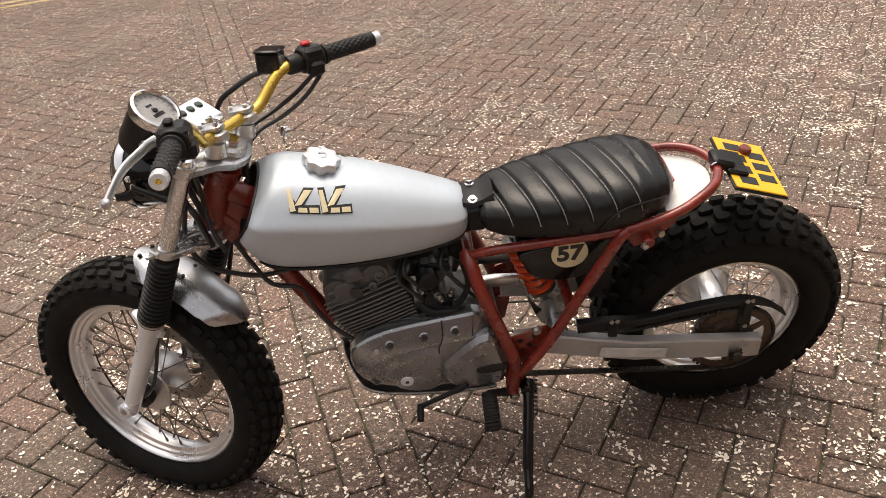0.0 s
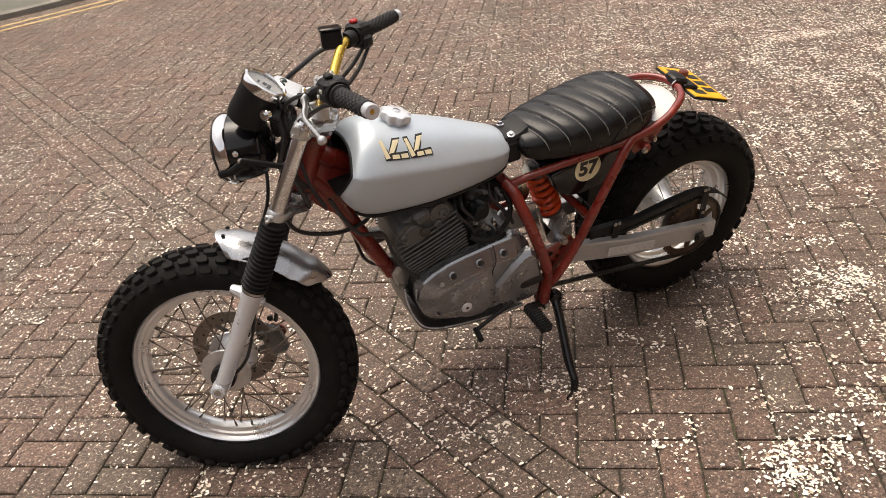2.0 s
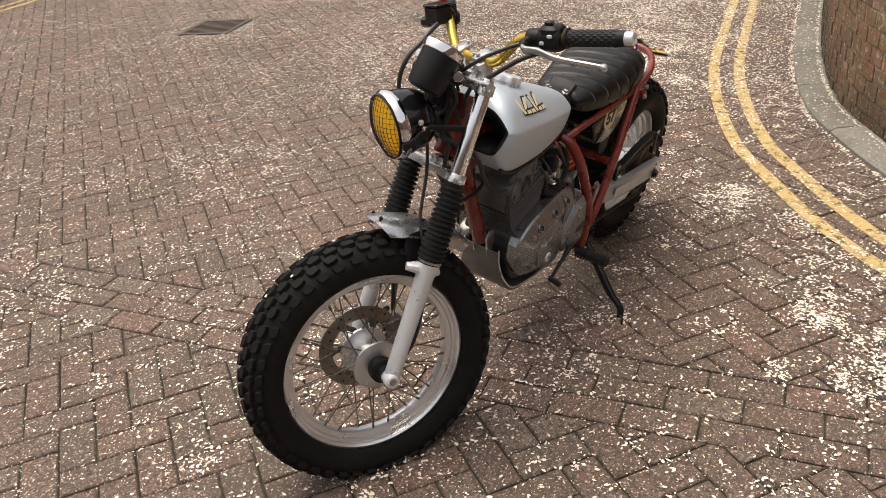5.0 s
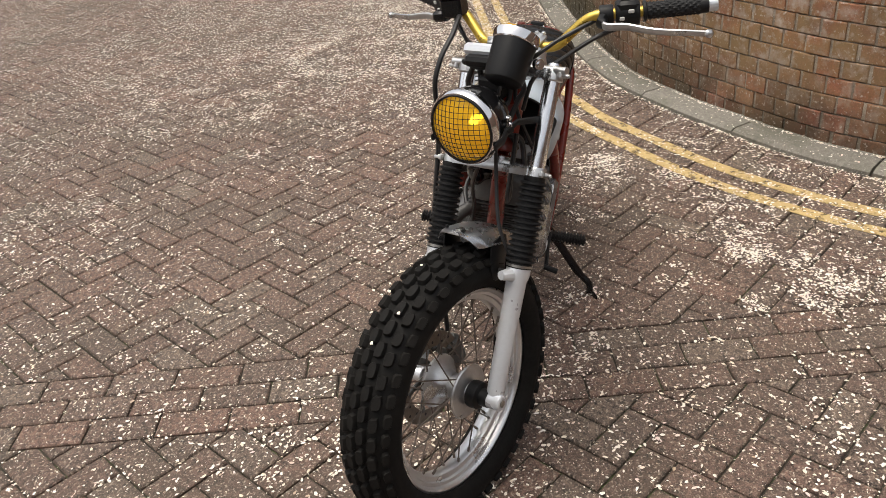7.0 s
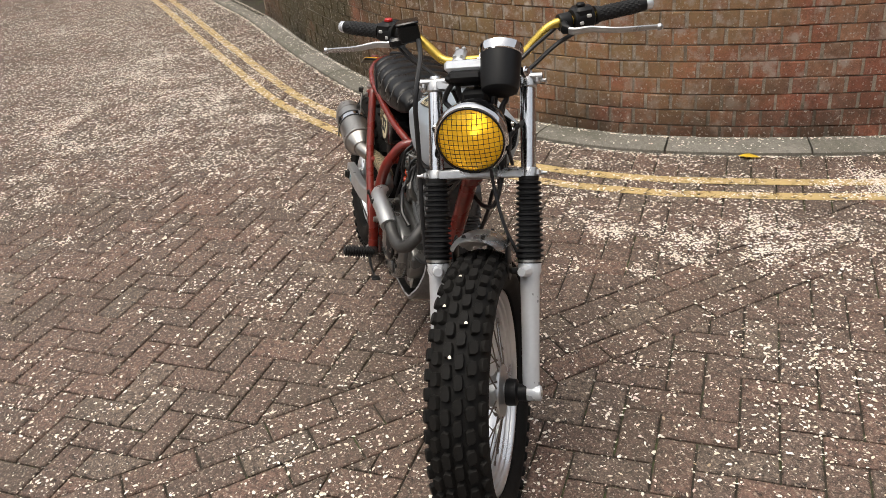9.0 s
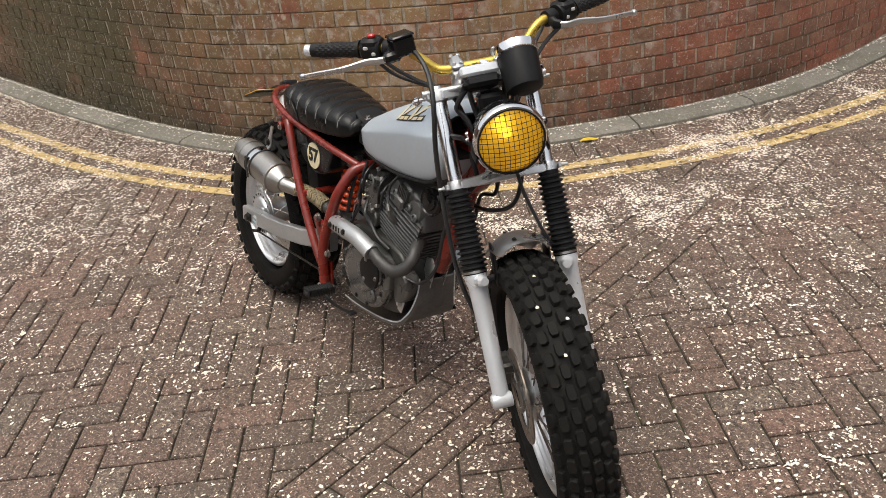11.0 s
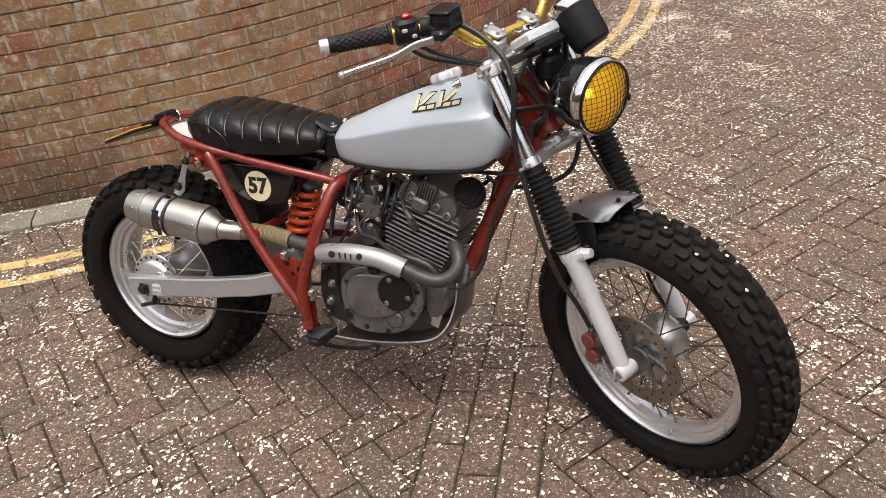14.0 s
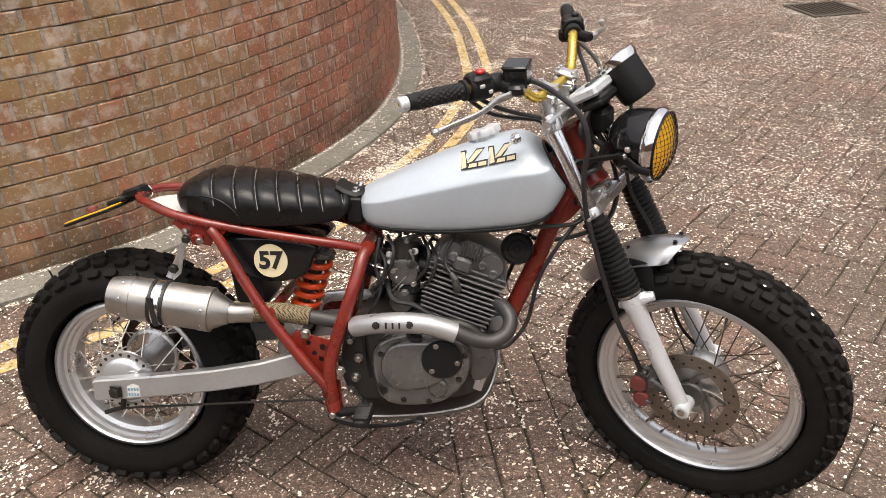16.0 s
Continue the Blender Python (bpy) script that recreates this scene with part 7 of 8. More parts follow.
for pt, r_, ax_ in (((0.025, -0.072, 0.555), 0.006, (0.2, -1, 0)), ((-0.02, -0.078, 0.588), 0.0055, (0, -1, 0.1)), ((0.005, -0.074, 0.535), 0.007, (0, -1, -0.2)), ((0.03, -0.064, 0.63), 0.006, (0.3, -1, 0.4)), ((-0.03, -0.06, 0.62), 0.0065, (-0.2, -1, 0.3)), ((0.012, -0.062, 0.652), 0.005, (0, -0.6, 1))):
    part("carburettor_screw", bolt(Geo(), pt, ax_, r_, 0.008, n=8), M_STEEL, bike, "small steel carburettor fitting")
g = Geo()
g.prism(smooth([(-0.03, 0.60), (0.0, 0.615), (0.03, 0.605), (0.035, 0.57), (0.01, 0.553), (-0.025, 0.565)], 3, True), -0.070, -0.080, 0.004)
g.tube(smooth([(0.02, -0.078, 0.60), (0.03, -0.088, 0.62), (0.02, -0.085, 0.64)], 4), 0.004, 8)
part("throttle_quadrant", g, M_CRANK, bike, "grey throttle quadrant on the carburettor")
for k_, (x0_, z0_) in enumerate(((-0.055, 0.63), (-0.035, 0.66), (0.045, 0.655), (0.06, 0.64))):
    cable("fuel_hose", [(x0_, -0.05 + 0.01 * k_, z0_), (x0_ + 0.02, -0.085, z0_ - 0.02), (x0_ + 0.012, -0.09, z0_ - 0.06), (x0_ - 0.012, -0.075, z0_ - 0.09)], 0.0042, "thin black fuel hose")
    cable("fuel_hose", [(x0_, 0.04, z0_ - 0.01), (x0_ + 0.01, 0.075, z0_ - 0.03), (x0_ - 0.02, 0.082, z0_ - 0.07), (x0_ - 0.04, 0.07, z0_ - 0.11)], 0.0045, "thin black hose behind the cylinder")
g = Geo()
g.tube([(-0.375, -0.118, 0.520), (-0.40, -0.128, 0.524), (-0.43, -0.140, 0.528)], 0.0028, 6)
part("exhaust_spring", g, M_STEEL, ex, "small exhaust retaining spring")
g = Geo()
g.tube([(-0.372, -0.165, 0.490), (-0.40, -0.172, 0.493), (-0.425, -0.180, 0.497)], 0.0028, 6)
part("exhaust_spring", g, M_STEEL, ex, "small exhaust retaining spring")
g = Geo()
g.tube(smooth([(0.06, -0.02, 0.60), (0.03, 0.0, 0.615), (-0.02, 0.005, 0.60), (-0.06, 0.0, 0.56)], 4), 0.014, 10)
part("wiring_pack", g, M_BLACK, bike, "black taped wiring and rubber hoses")
# small fittings crowded round the carburettor and the gearbox
random.seed(9)
for k in range(16):
    sy = -1 if k % 2 else 1
    p = Vector((rnd(-0.06, 0.05), sy * rnd(0.052, 0.080), rnd(0.52, 0.645)))
    r = rnd(0.004, 0.009)
    part("carburettor_fitting", Geo().turn([(r, -0.012), (r, 0.004), (r * 0.72, 0.006), (r * 0.6, 0.012), (0.0, 0.012)], p, (rnd(-0.4, 0.4), sy, rnd(-0.3, 0.5)), n=8), random.choice((M_STEEL, M_CASE, M_FIN, M_BOLT)), bike, "small grimy carburettor fitting")
for k in range(5):
    p = Vector((rnd(-0.05, 0.03), -0.07, rnd(0.54, 0.63)))
    part("control_link", Geo().tube([p, p + Vector((rnd(-0.03, 0.03), -0.012, rnd(-0.02, 0.03))), p + Vector((rnd(-0.04, 0.04), -0.004, rnd(-0.04, 0.04)))], 0.0022, 6), M_BOLT, bike, "thin steel control link")
for x, z, r in ((-0.125, 0.42, 0.011), (-0.108, 0.375, 0.013), (-0.118, 0.325, 0.012), (-0.09, 0.445, 0.009), (-0.130, 0.29, 0.010), (-0.06, 0.462, 0.010)):
    part("case_boss", Geo().turn([(r, 0.0), (r, 0.014), (r * 0.7, 0.018), (0.0, 0.018)], (x, -0.082, z), (0, -1, 0), n=12), M_CRANK, eng)
    part("case_bolt", bolt(Geo(), (x, -0.100, z), (0, -1, 0), r * 0.5, 0.006), M_BOLT, eng, "zinc plated case bolt")
sw_pts = []
for k in range(61):
    f, a = k / 60, 2 * math.pi * 9 * k / 60
    sw_pts.append(Vector((-0.118 + 0.028 * f + 0.005 * math.cos(a), -0.128 + 0.005 * math.sin(a), 0.318 - 0.042 * f)))
part("pedal_spring", Geo().tube(sw_pts, 0.0013, 5), M_CHAIN, bike, "small coiled brake pedal spring")
# horn
g = Geo()
HO = Vector((0.262, -0.062, 0.638))
g.turn([(0.0, -0.034), (0.018, -0.033), (0.024, -0.02), (0.034, -0.012), (0.0375, -0.004), (0.0375, 0.002), (0.034, 0.006), (0.031, 0.003), (0.022, 0.004), (0.020, 0.008), (0.008, 0.009), (0.006, 0.013), (0.0, 0.013)], HO, (0.12, -1, 0.05), n=30)
g.tube([HO + Vector((0, 0.02, 0)), HO + Vector((0.03, 0.045, 0.02))], 0.005, 8)
part("horn", g, M_GLOSS, bike, "round black horn")
# skid plate
g = Geo()
sk = smooth([(0.220, 0.395), (0.216, 0.345), (0.198, 0.285), (0.165, 0.250), (0.11, 0.230), (0.03, 0.216), (-0.06, 0.208), (-0.13, 0.208)], 4)
rings = []
for p in sk:
    w = 0.085 if p.x < 0.19 else 0.085 - (p.x - 0.19) * 0.9
    rings.append([(p.x, w, p.y + 0.012), (p.x + 0.001, w - 0.004, p.y), (p.x + 0.001, -w + 0.004, p.y), (p.x, -w, p.y + 0.012), (p.x - 0.0015, -w + 0.003, p.y + 0.012), (p.x - 0.002, -w + 0.006, p.y + 0.003), (p.x - 0.002, w - 0.006, p.y + 0.003), (p.x - 0.0015, w - 0.003, p.y + 0.012)])
g.loft(rings)
skid = part("skid_plate", g, M_SKID, bike, "bent grimy aluminium skid plate under the engine")
for s in (1, -1):
    rim_ = [(p.x, s * (0.085 if p.x < 0.19 else 0.085 - (p.x - 0.19) * 0.9), p.y + 0.012) for p in sk]
    part("plate_edge", Geo().tube(rim_, 0.0022, 6), M_SILVER, skid, "bright worn edge of the skid plate")
g = Geo()
g.prism([(0.225, 0.46), (0.20, 0.455), (0.185, 0.40), (0.195, 0.36), (0.215, 0.355), (0.24, 0.44)], 0.02, 0.024, 0.001)
part("engine_mount", g, M_ALLOY, skid, "alloy engine mounting plate")
g = Geo()
g.prism([(0.225, 0.46), (0.20, 0.455), (0.185, 0.40), (0.195, 0.36), (0.215, 0.355), (0.24, 0.44)], -0.024, -0.02, 0.001)
part("engine_mount", g, M_ALLOY, skid, "alloy engine mounting plate")
g = Geo()
g.box((0.175, -0.085, 0.315), (0.022, 0.004, 0.04), 0.002, Matrix.Translation((0.175, -0.085, 0.315)) @ Matrix.Rotation(0.35, 4, "Y") @ Matrix.Translation((-0.175, 0.085, -0.315)))
bolt(g, (0.172, -0.088, 0.322), (0, -1, 0), 0.007, 0.008)
part("mount_tab", g, M_ALLOY, skid, "alloy mounting tab with a bolt")

# ---- controls near the ground ----
for s in (1, -1):
    px, pz = (-0.098, 0.285) if s > 0 else (-0.078, 0.284)
    g = Geo()
    a, b = Vector((px - 0.005, s * 0.155, pz - 0.004)), Vector((px, s * (0.262 if s > 0 else 0.245), pz + 0.004))
    n = 11
    g.box((0, 0, 0), (0.030, (b - a).length, 0.020), 0.006, Matrix.Translation((a + b) / 2))
    peg = part("foot_peg", g, M_RUBBER, bike, "ribbed black rubber foot peg")
    rib = None
    for k in range(n):
        mm = Matrix.Translation(a + (b - a) * ((k + 0.31) / n))
        if rib is None:
            rib = part("peg_rib", Geo().box((0, 0, 0), (0.036, (b - a).length / n * 0.62, 0.026), 0.005), M_RUBBER, peg, m=mm)
        else:
            same(rib, peg, mm)
    g = Geo()
    g.tube([a, a + Vector((-0.02, -s * 0.012, -0.014)), (-0.165, s * 0.135, 0.252)], [0.010, 0.010, 0.012], 10)
    g.tube([(-0.165, s * 0.15, 0.252), (-0.165, s * 0.10, 0.252)], 0.012, 10)
    part("peg_arm", g, M_BLACK, peg, "black steel peg arm")
g = Geo()
g.tube(smooth([(-0.055, 0.148, 0.318), (-0.02, 0.150, 0.300), (0.03, 0.154, 0.282), (0.062, 0.156, 0.268)], 4), [0.008] * 4 + [0.006] * 9, 8)
g.tube([(0.060, 0.150, 0.268), (0.064, 0.19, 0.262)], 0.0085, 10)
part("gear_lever", g, M_BLACK, bike, "black gear shift lever")
g = Geo()
g.tube(smooth([(-0.165, -0.15, 0.245), (-0.10, -0.155, 0.232), (-0.02, -0.158, 0.238), (0.035, -0.160, 0.252)], 4), [0.008] * 5 + [0.0055] * 8, 8, flat=0.6)
g.box((0.042, -0.162, 0.255), (0.022, 0.026, 0.008), 0.003)
part("brake_pedal", g, M_BLACK, bike, "black brake pedal")
# side stand
foot = Vector((-0.163, 0.316, 0.0655))
g = Geo()
top = Vector((-0.200, 0.135, 0.262))
g.tube(smooth([top, top * 0.7 + foot * 0.3 + Vector((0, 0.004, 0)), top * 0.3 + foot * 0.7 + Vector((0.0, 0.004, 0.002)), foot + Vector((-0.006, -0.010, 0.030)), foot], 4), [0.013] * 9 + [0.011] * 8, 12)
g.tube([foot + Vector((-0.004, -0.006, 0.006)), foot + Vector((0.016, 0.012, 0.004)), foot + Vector((0.036, 0.022, 0.006))], [0.011, 0.010, 0.007], 8, flat=0.5)
g.turn([(0.018, -0.012), (0.020, -0.008), (0.020, 0.012), (0.016, 0.016), (0.0, 0.016)], top, (0, 1, 0), n=16)
g.tube([top + Vector((0, -0.02, 0.01)), (-0.168, 0.12, 0.262)], 0.012, 10)
st = part("side_stand", g, M_GLOSS, bike, "black steel side stand standing on the paving")
g = Geo()
sc = []
s0, s1 = top + Vector((-0.016, 0.012, 0.060)), top + Vector((-0.010, 0.035, -0.07))
for k in range(81):
    f = k / 80
    a = 2 * math.pi * 10 * f
    sc.append(s0 + (s1 - s0) * f + Vector((math.cos(a) * 0.005, math.sin(a) * 0.005, 0)))
part("stand_spring", Geo().tube(sc, 0.0015, 5), M_CHAIN, st, "small coiled stand spring")
# cables round the engine
cable("clutch_cable", [(0.385, 0.06, 0.76), (0.36, 0.07, 0.70), (0.33, 0.085, 0.655), (0.275, 0.088, 0.635), (0.255, 0.088, 0.57), (0.225, 0.085, 0.50), (0.19, 0.085, 0.455)], 0.0052, "black clutch cable looping by the down tube")
cable("wire_loom", [(0.44, -0.03, 0.75), (0.40, -0.07, 0.705), (0.34, -0.06, 0.69), (0.22, -0.05, 0.685), (0.10, -0.055, 0.68), (0.0, -0.05, 0.655)], 0.0048, "black wire under the tank")
cable("decompressor_cable", [(0.43, -0.045, 0.74), (0.35, -0.062, 0.64), (0.31, -0.055, 0.56), (0.285, -0.055, 0.46), (0.24, -0.07, 0.405), (0.195, -0.09, 0.408)], 0.0048, "black cable down the frame")
cable("oil_hose", [(0.12, -0.092, 0.462), (0.08, -0.105, 0.485), (0.03, -0.098, 0.512), (-0.02, -0.085, 0.52), (-0.04, -0.06, 0.56)], 0.006, "black hose beside the cylinder")
cable("breather_pipe", [(-0.05, -0.06, 0.66), (-0.06, -0.075, 0.60), (-0.05, -0.085, 0.54), (-0.085, -0.09, 0.47), (-0.095, -0.095, 0.40), (-0.085, -0.10, 0.33)], 0.004, "thin black breather pipe")
cable("vent_pipe", [(-0.075, -0.075, 0.64), (-0.09, -0.09, 0.56), (-0.10, -0.095, 0.5)], 0.0055, "thin black vent pipe")

# ---- paving blocks, wall bricks, petals ----
ROAD = (-9.0, 5.0, -9.6, 8.2)


def clip(poly, p, n):
    """The part of a convex outline on the side of the line through p to which n points."""
    out = []
    for i, a in enumerate(poly):
        b = poly[(i + 1) % len(poly)]
        da, db = (a - p).dot(n), (b - p).dot(n)
        if da >= 0:
            out.append(a)
        if (da > 0) != (db > 0) and abs(da - db) > 1e-9:
            out.append(a + (b - a) * (da / (da - db)))
    return out


def area(poly):
    return abs(sum(poly[i - 1].x * poly[i].y - poly[i].x * poly[i - 1].y for i in range(len(poly)))) / 2


def seen_ground(x, y):
    if not (ROAD[0] < x < ROAD[1] and ROAD[2] < y < ROAD[3]):
        return False
    if (Vector((x, y, 0)) - FAR_A).dot(FAR_N) > 0.05:
        return False
    for gx, gy, _ in GRATES:
        if abs(x - gx) < 0.25 and abs(y - gy) < 0.25:
            return False
    if x < 0.2 and y > -2.2:
        return side_of(COARSE, x, y) > 0.03
    return True


blocks = []
u45 = Matrix.Rotation(BAND + math.pi / 4, 2)
for a in range(-130, 130):
    for b in range(-65, 65):
        for kind in (0, 1):
            i, j = (a + 2 * b, a - 2 * b) if kind == 0 else (2 + a + 2 * b, -1 + a - 2 * b)
            w, h = (2, 1) if kind == 0 else (1, 2)
            c = u45 @ Vector(((i + w / 2) * BW, (j + h / 2) * BW)) + BAND_AT
            if not (ROAD[0] < c.x < ROAD[1] and ROAD[2] < c.y < ROAD[3]):
                continue
            d = (c - BAND_AT).dot(BN)
            if not seen_ground(c.x, c.y):
                continue
            r = [u45 @ Vector(((i + p) * BW, (j + q) * BW)) + BAND_AT for p, q in ((0, 0), (w, 0), (w, h), (0, h))]
            if -0.15 < d < BAND_W + 0.15:
                lo = clip(r, BAND_AT, -BN)
                hi = clip(r, BAND_AT + BN * BAND_W, BN)
                for piece in (lo, hi):
                    if len(piece) > 2 and area(piece) > 0.0012:
                        blocks.append(piece)
            else:
                blocks.append(r)
for row in range(3):
    for k in range(-60, 60):
        s = k * BL + (0.5 if row % 2 else 0) * BL + 0.06
        p = BAND_AT + BU * s + BN * (row * BW)
        c = p + BU * (BL / 2) + BN * (BW / 2)
        if seen_ground(c.x, c.y):
            blocks.append([p, p + BN * BW, p + BN * BW + BU * BL, p + BU * BL])


def block_geo(g, poly, origin=None):
    """A paving block with a chamfered top, its joints left open round it."""
    poly = [Vector(q) for q in ccw([tuple(p) for p in poly])]
    o = origin or Vector((0, 0))
    base = [q - o for q in inset(poly, 0.0030)]
    top = [q - o for q in inset(poly, 0.0072)]
    zz = rnd(-0.0015, 0.0012)
    tx, ty = rnd(-0.008, 0.008), rnd(-0.008, 0.008)
    c = sum((Vector(p) for p in poly), Vector((0, 0))) / len(poly) - o
    n = len(poly)
    lift = [zz + tx * (q.x - c.x) + ty * (q.y - c.y) for q in base]
    v = [(q.x, q.y, -0.03) for q in base] + [(q.x, q.y, h - 0.0042) for q, h in zip(base, lift)] + [(q.x, q.y, h) for q, h in zip(top, lift)]
    f = [(i, (i + 1) % n, n + (i + 1) % n, n + i) for i in range(n)] + [(n + i, n + (i + 1) % n, 2 * n + (i + 1) % n, 2 * n + i) for i in range(n)] + [tuple(range(2 * n, 3 * n))]
    g.add(v, f)


def centre(poly):
    return sum(poly, Vector((0, 0))) / len(poly)


random.seed(4)
whole = [p for p in blocks if len(p) == 4 and abs(area(p) - 0.02) < 0.0005]
near_set = sorted(whole, key=lambda p: (centre(p) - Vector((0.35, 0.15))).length)[:290]
near_ids = {id(p) for p in near_set}
paving = Geo()
for p in blocks:
    if id(p) not in near_ids:
        block_geo(paving, p)
paving_root = new("paving", None)
tagged(paving_root, "weathered reddish-brown herringbone block paving with a straight band, strewn with petals", "paving", kind="structure")
rest = part("paving_blocks", paving, M_PAVER, paving_root, crease=None)
tagged(rest, "joined blocks of the outer paving", kind="stuff")
shapes = []
for k in range(10):
    g = Geo()
    block_geo(g, [Vector(q) for q in ((-0.1, -0.05), (0.1, -0.05), (0.1, 0.05), (-0.1, 0.05))])
    o = part("block", g, M_PAVER, paving_root, crease=None)
    shapes.append(o)
for k, p in enumerate(near_set):
    e = p[1] - p[0] if (p[1] - p[0]).length > (p[2] - p[1]).length else p[2] - p[1]
    c = centre(p)
    m = Matrix.Translation((c.x, c.y, 0)) @ Matrix.Rotation(math.atan2(e.y, e.x), 4, "Z")
    if k < 10:
        shapes[k].matrix_basis = m
    else:
        same(shapes[k % 10], paving_root, m)

# wall bricks
random.seed(5)


def brick_geo(g, a, b, n, z):
    """A header brick in the wall's face, its arrises rubbed round."""
    t = (b - a).normalized()
    a2, b2 = a + t * rnd(0.0040, 0.0092), b - t * rnd(0.0040, 0.0092)
    z0, z1 = z + 0.0024 + rnd(-0.0012, 0.0012), z + COURSE - 0.0024 + rnd(-0.0012, 0.0012)
    d = rnd(-0.002, 0.003)
    out, c = n * d, 0.004
    ring0 = [a2 - n * 0.03, b2 - n * 0.03]
    vv = [(ring0[0].x, ring0[0].y, z0), (ring0[1].x, ring0[1].y, z0), (ring0[1].x, ring0[1].y, z1), (ring0[0].x, ring0[0].y, z1)]
    m0, m1 = a2 + out - n * c * 0.6, b2 + out - n * c * 0.6
    vv += [(m0.x, m0.y, z0), (m1.x, m1.y, z0), (m1.x, m1.y, z1), (m0.x, m0.y, z1)]
    f0, f1 = a2 + out + t * c, b2 + out - t * c
    for fp, fz, sz in ((f0, z0, 1), (f1, z0, 1), (f1, z1, -1), (f0, z1, -1)):
        j, h = t * rnd(-0.003, 0.003) + n * rnd(-0.002, 0.001), rnd(0.4, 1.7) * c
        vv.append((fp.x + j.x, fp.y + j.y, fz + sz * h))
    ff = [(i, (i + 1) % 4, 4 + (i + 1) % 4, 4 + i) for i in range(4)] + [(4 + i, 4 + (i + 1) % 4, 8 + (i + 1) % 4, 8 + i) for i in range(4)] + [(8, 9, 10, 11)]
    g.add(vv, ff)


half = even(WALL_LINE, 0.05625)
bricks = Geo()
near_count = 0
for c in range(int(WALL_H / COURSE)):
    z = c * COURSE + 0.01
    for i in range(c % 2, len(half) - 2, 2):
        a, b = half[i], half[i + 2]
        mid = (a + b) / 2
        t = (b - a).normalized()
        n = Vector((t.y, -t.x, 0))
        if (mid.x < -6.5 and c > 14) or GAP[0] - 0.06 < mid.x < GAP[1] + 0.06:
            continue
        if near_count < 290 and 0 <= c < 13 and -1.75 < mid.x < -0.72 and mid.y < 2.4:
            o = Geo()
            lo = Vector((mid.x, mid.y, 0))
            brick_geo(o, a - lo, b - lo, n, 0.0)
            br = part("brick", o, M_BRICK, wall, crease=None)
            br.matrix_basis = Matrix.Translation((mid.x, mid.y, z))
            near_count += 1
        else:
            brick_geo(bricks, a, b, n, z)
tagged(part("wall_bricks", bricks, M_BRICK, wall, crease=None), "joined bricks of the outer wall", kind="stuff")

# fallen petals
rng = np.random.default_rng(11)
CLUMPS = [(-0.16, 1.13, 0.17), (-0.17, 1.27, 0.15), (-0.22, 1.42, 0.15), (-0.14, 1.49, 0.12), (0.06, 1.59, 0.14), (-0.35, 1.9, 0.2), (-0.42, 1.5, 0.13), (-0.1, 0.8, 0.09), (-0.51, 0.83, 0.12), (-0.43, 0.89, 0.10), (-0.65, 0.89, 0.11), (-0.68, 0.26, 0.06), (-0.96, 0.39, 0.09), (-1.78, -0.24, 0.12), (-2.98, -0.67, 0.3), (-3.6, -0.98, 0.3), (-2.52, -1.6, 0.3), (-0.26, 1.04, 0.14), (-0.47, 0.82, 0.12), (-0.85, 0.74, 0.12), (-0.28, 0.62, 0.12), (-0.70, 0.27, 0.06), (-0.12, 0.82, 0.08), (-0.19, 1.37, 0.14), (-0.15, 1.60, 0.12),
          (0.12, 1.46, 0.10), (-0.20, 2.10, 0.2), (-2.42, -0.32, 0.16), (-1.12, 0.36, 0.18), (-0.5, 1.99, 0.2), (-0.40, 2.28, 0.2),
          (-0.01, 4.9, 0.6), (-1.08, -0.03, 0.08), (-0.41, 0.19, 0.1), (-0.63, -0.08, 0.07), (-0.8, 0.78, 0.12), (-0.49, 0.91, 0.10), (0.15, 3.9, 0.4), (-0.1, 3.0, 0.3)]


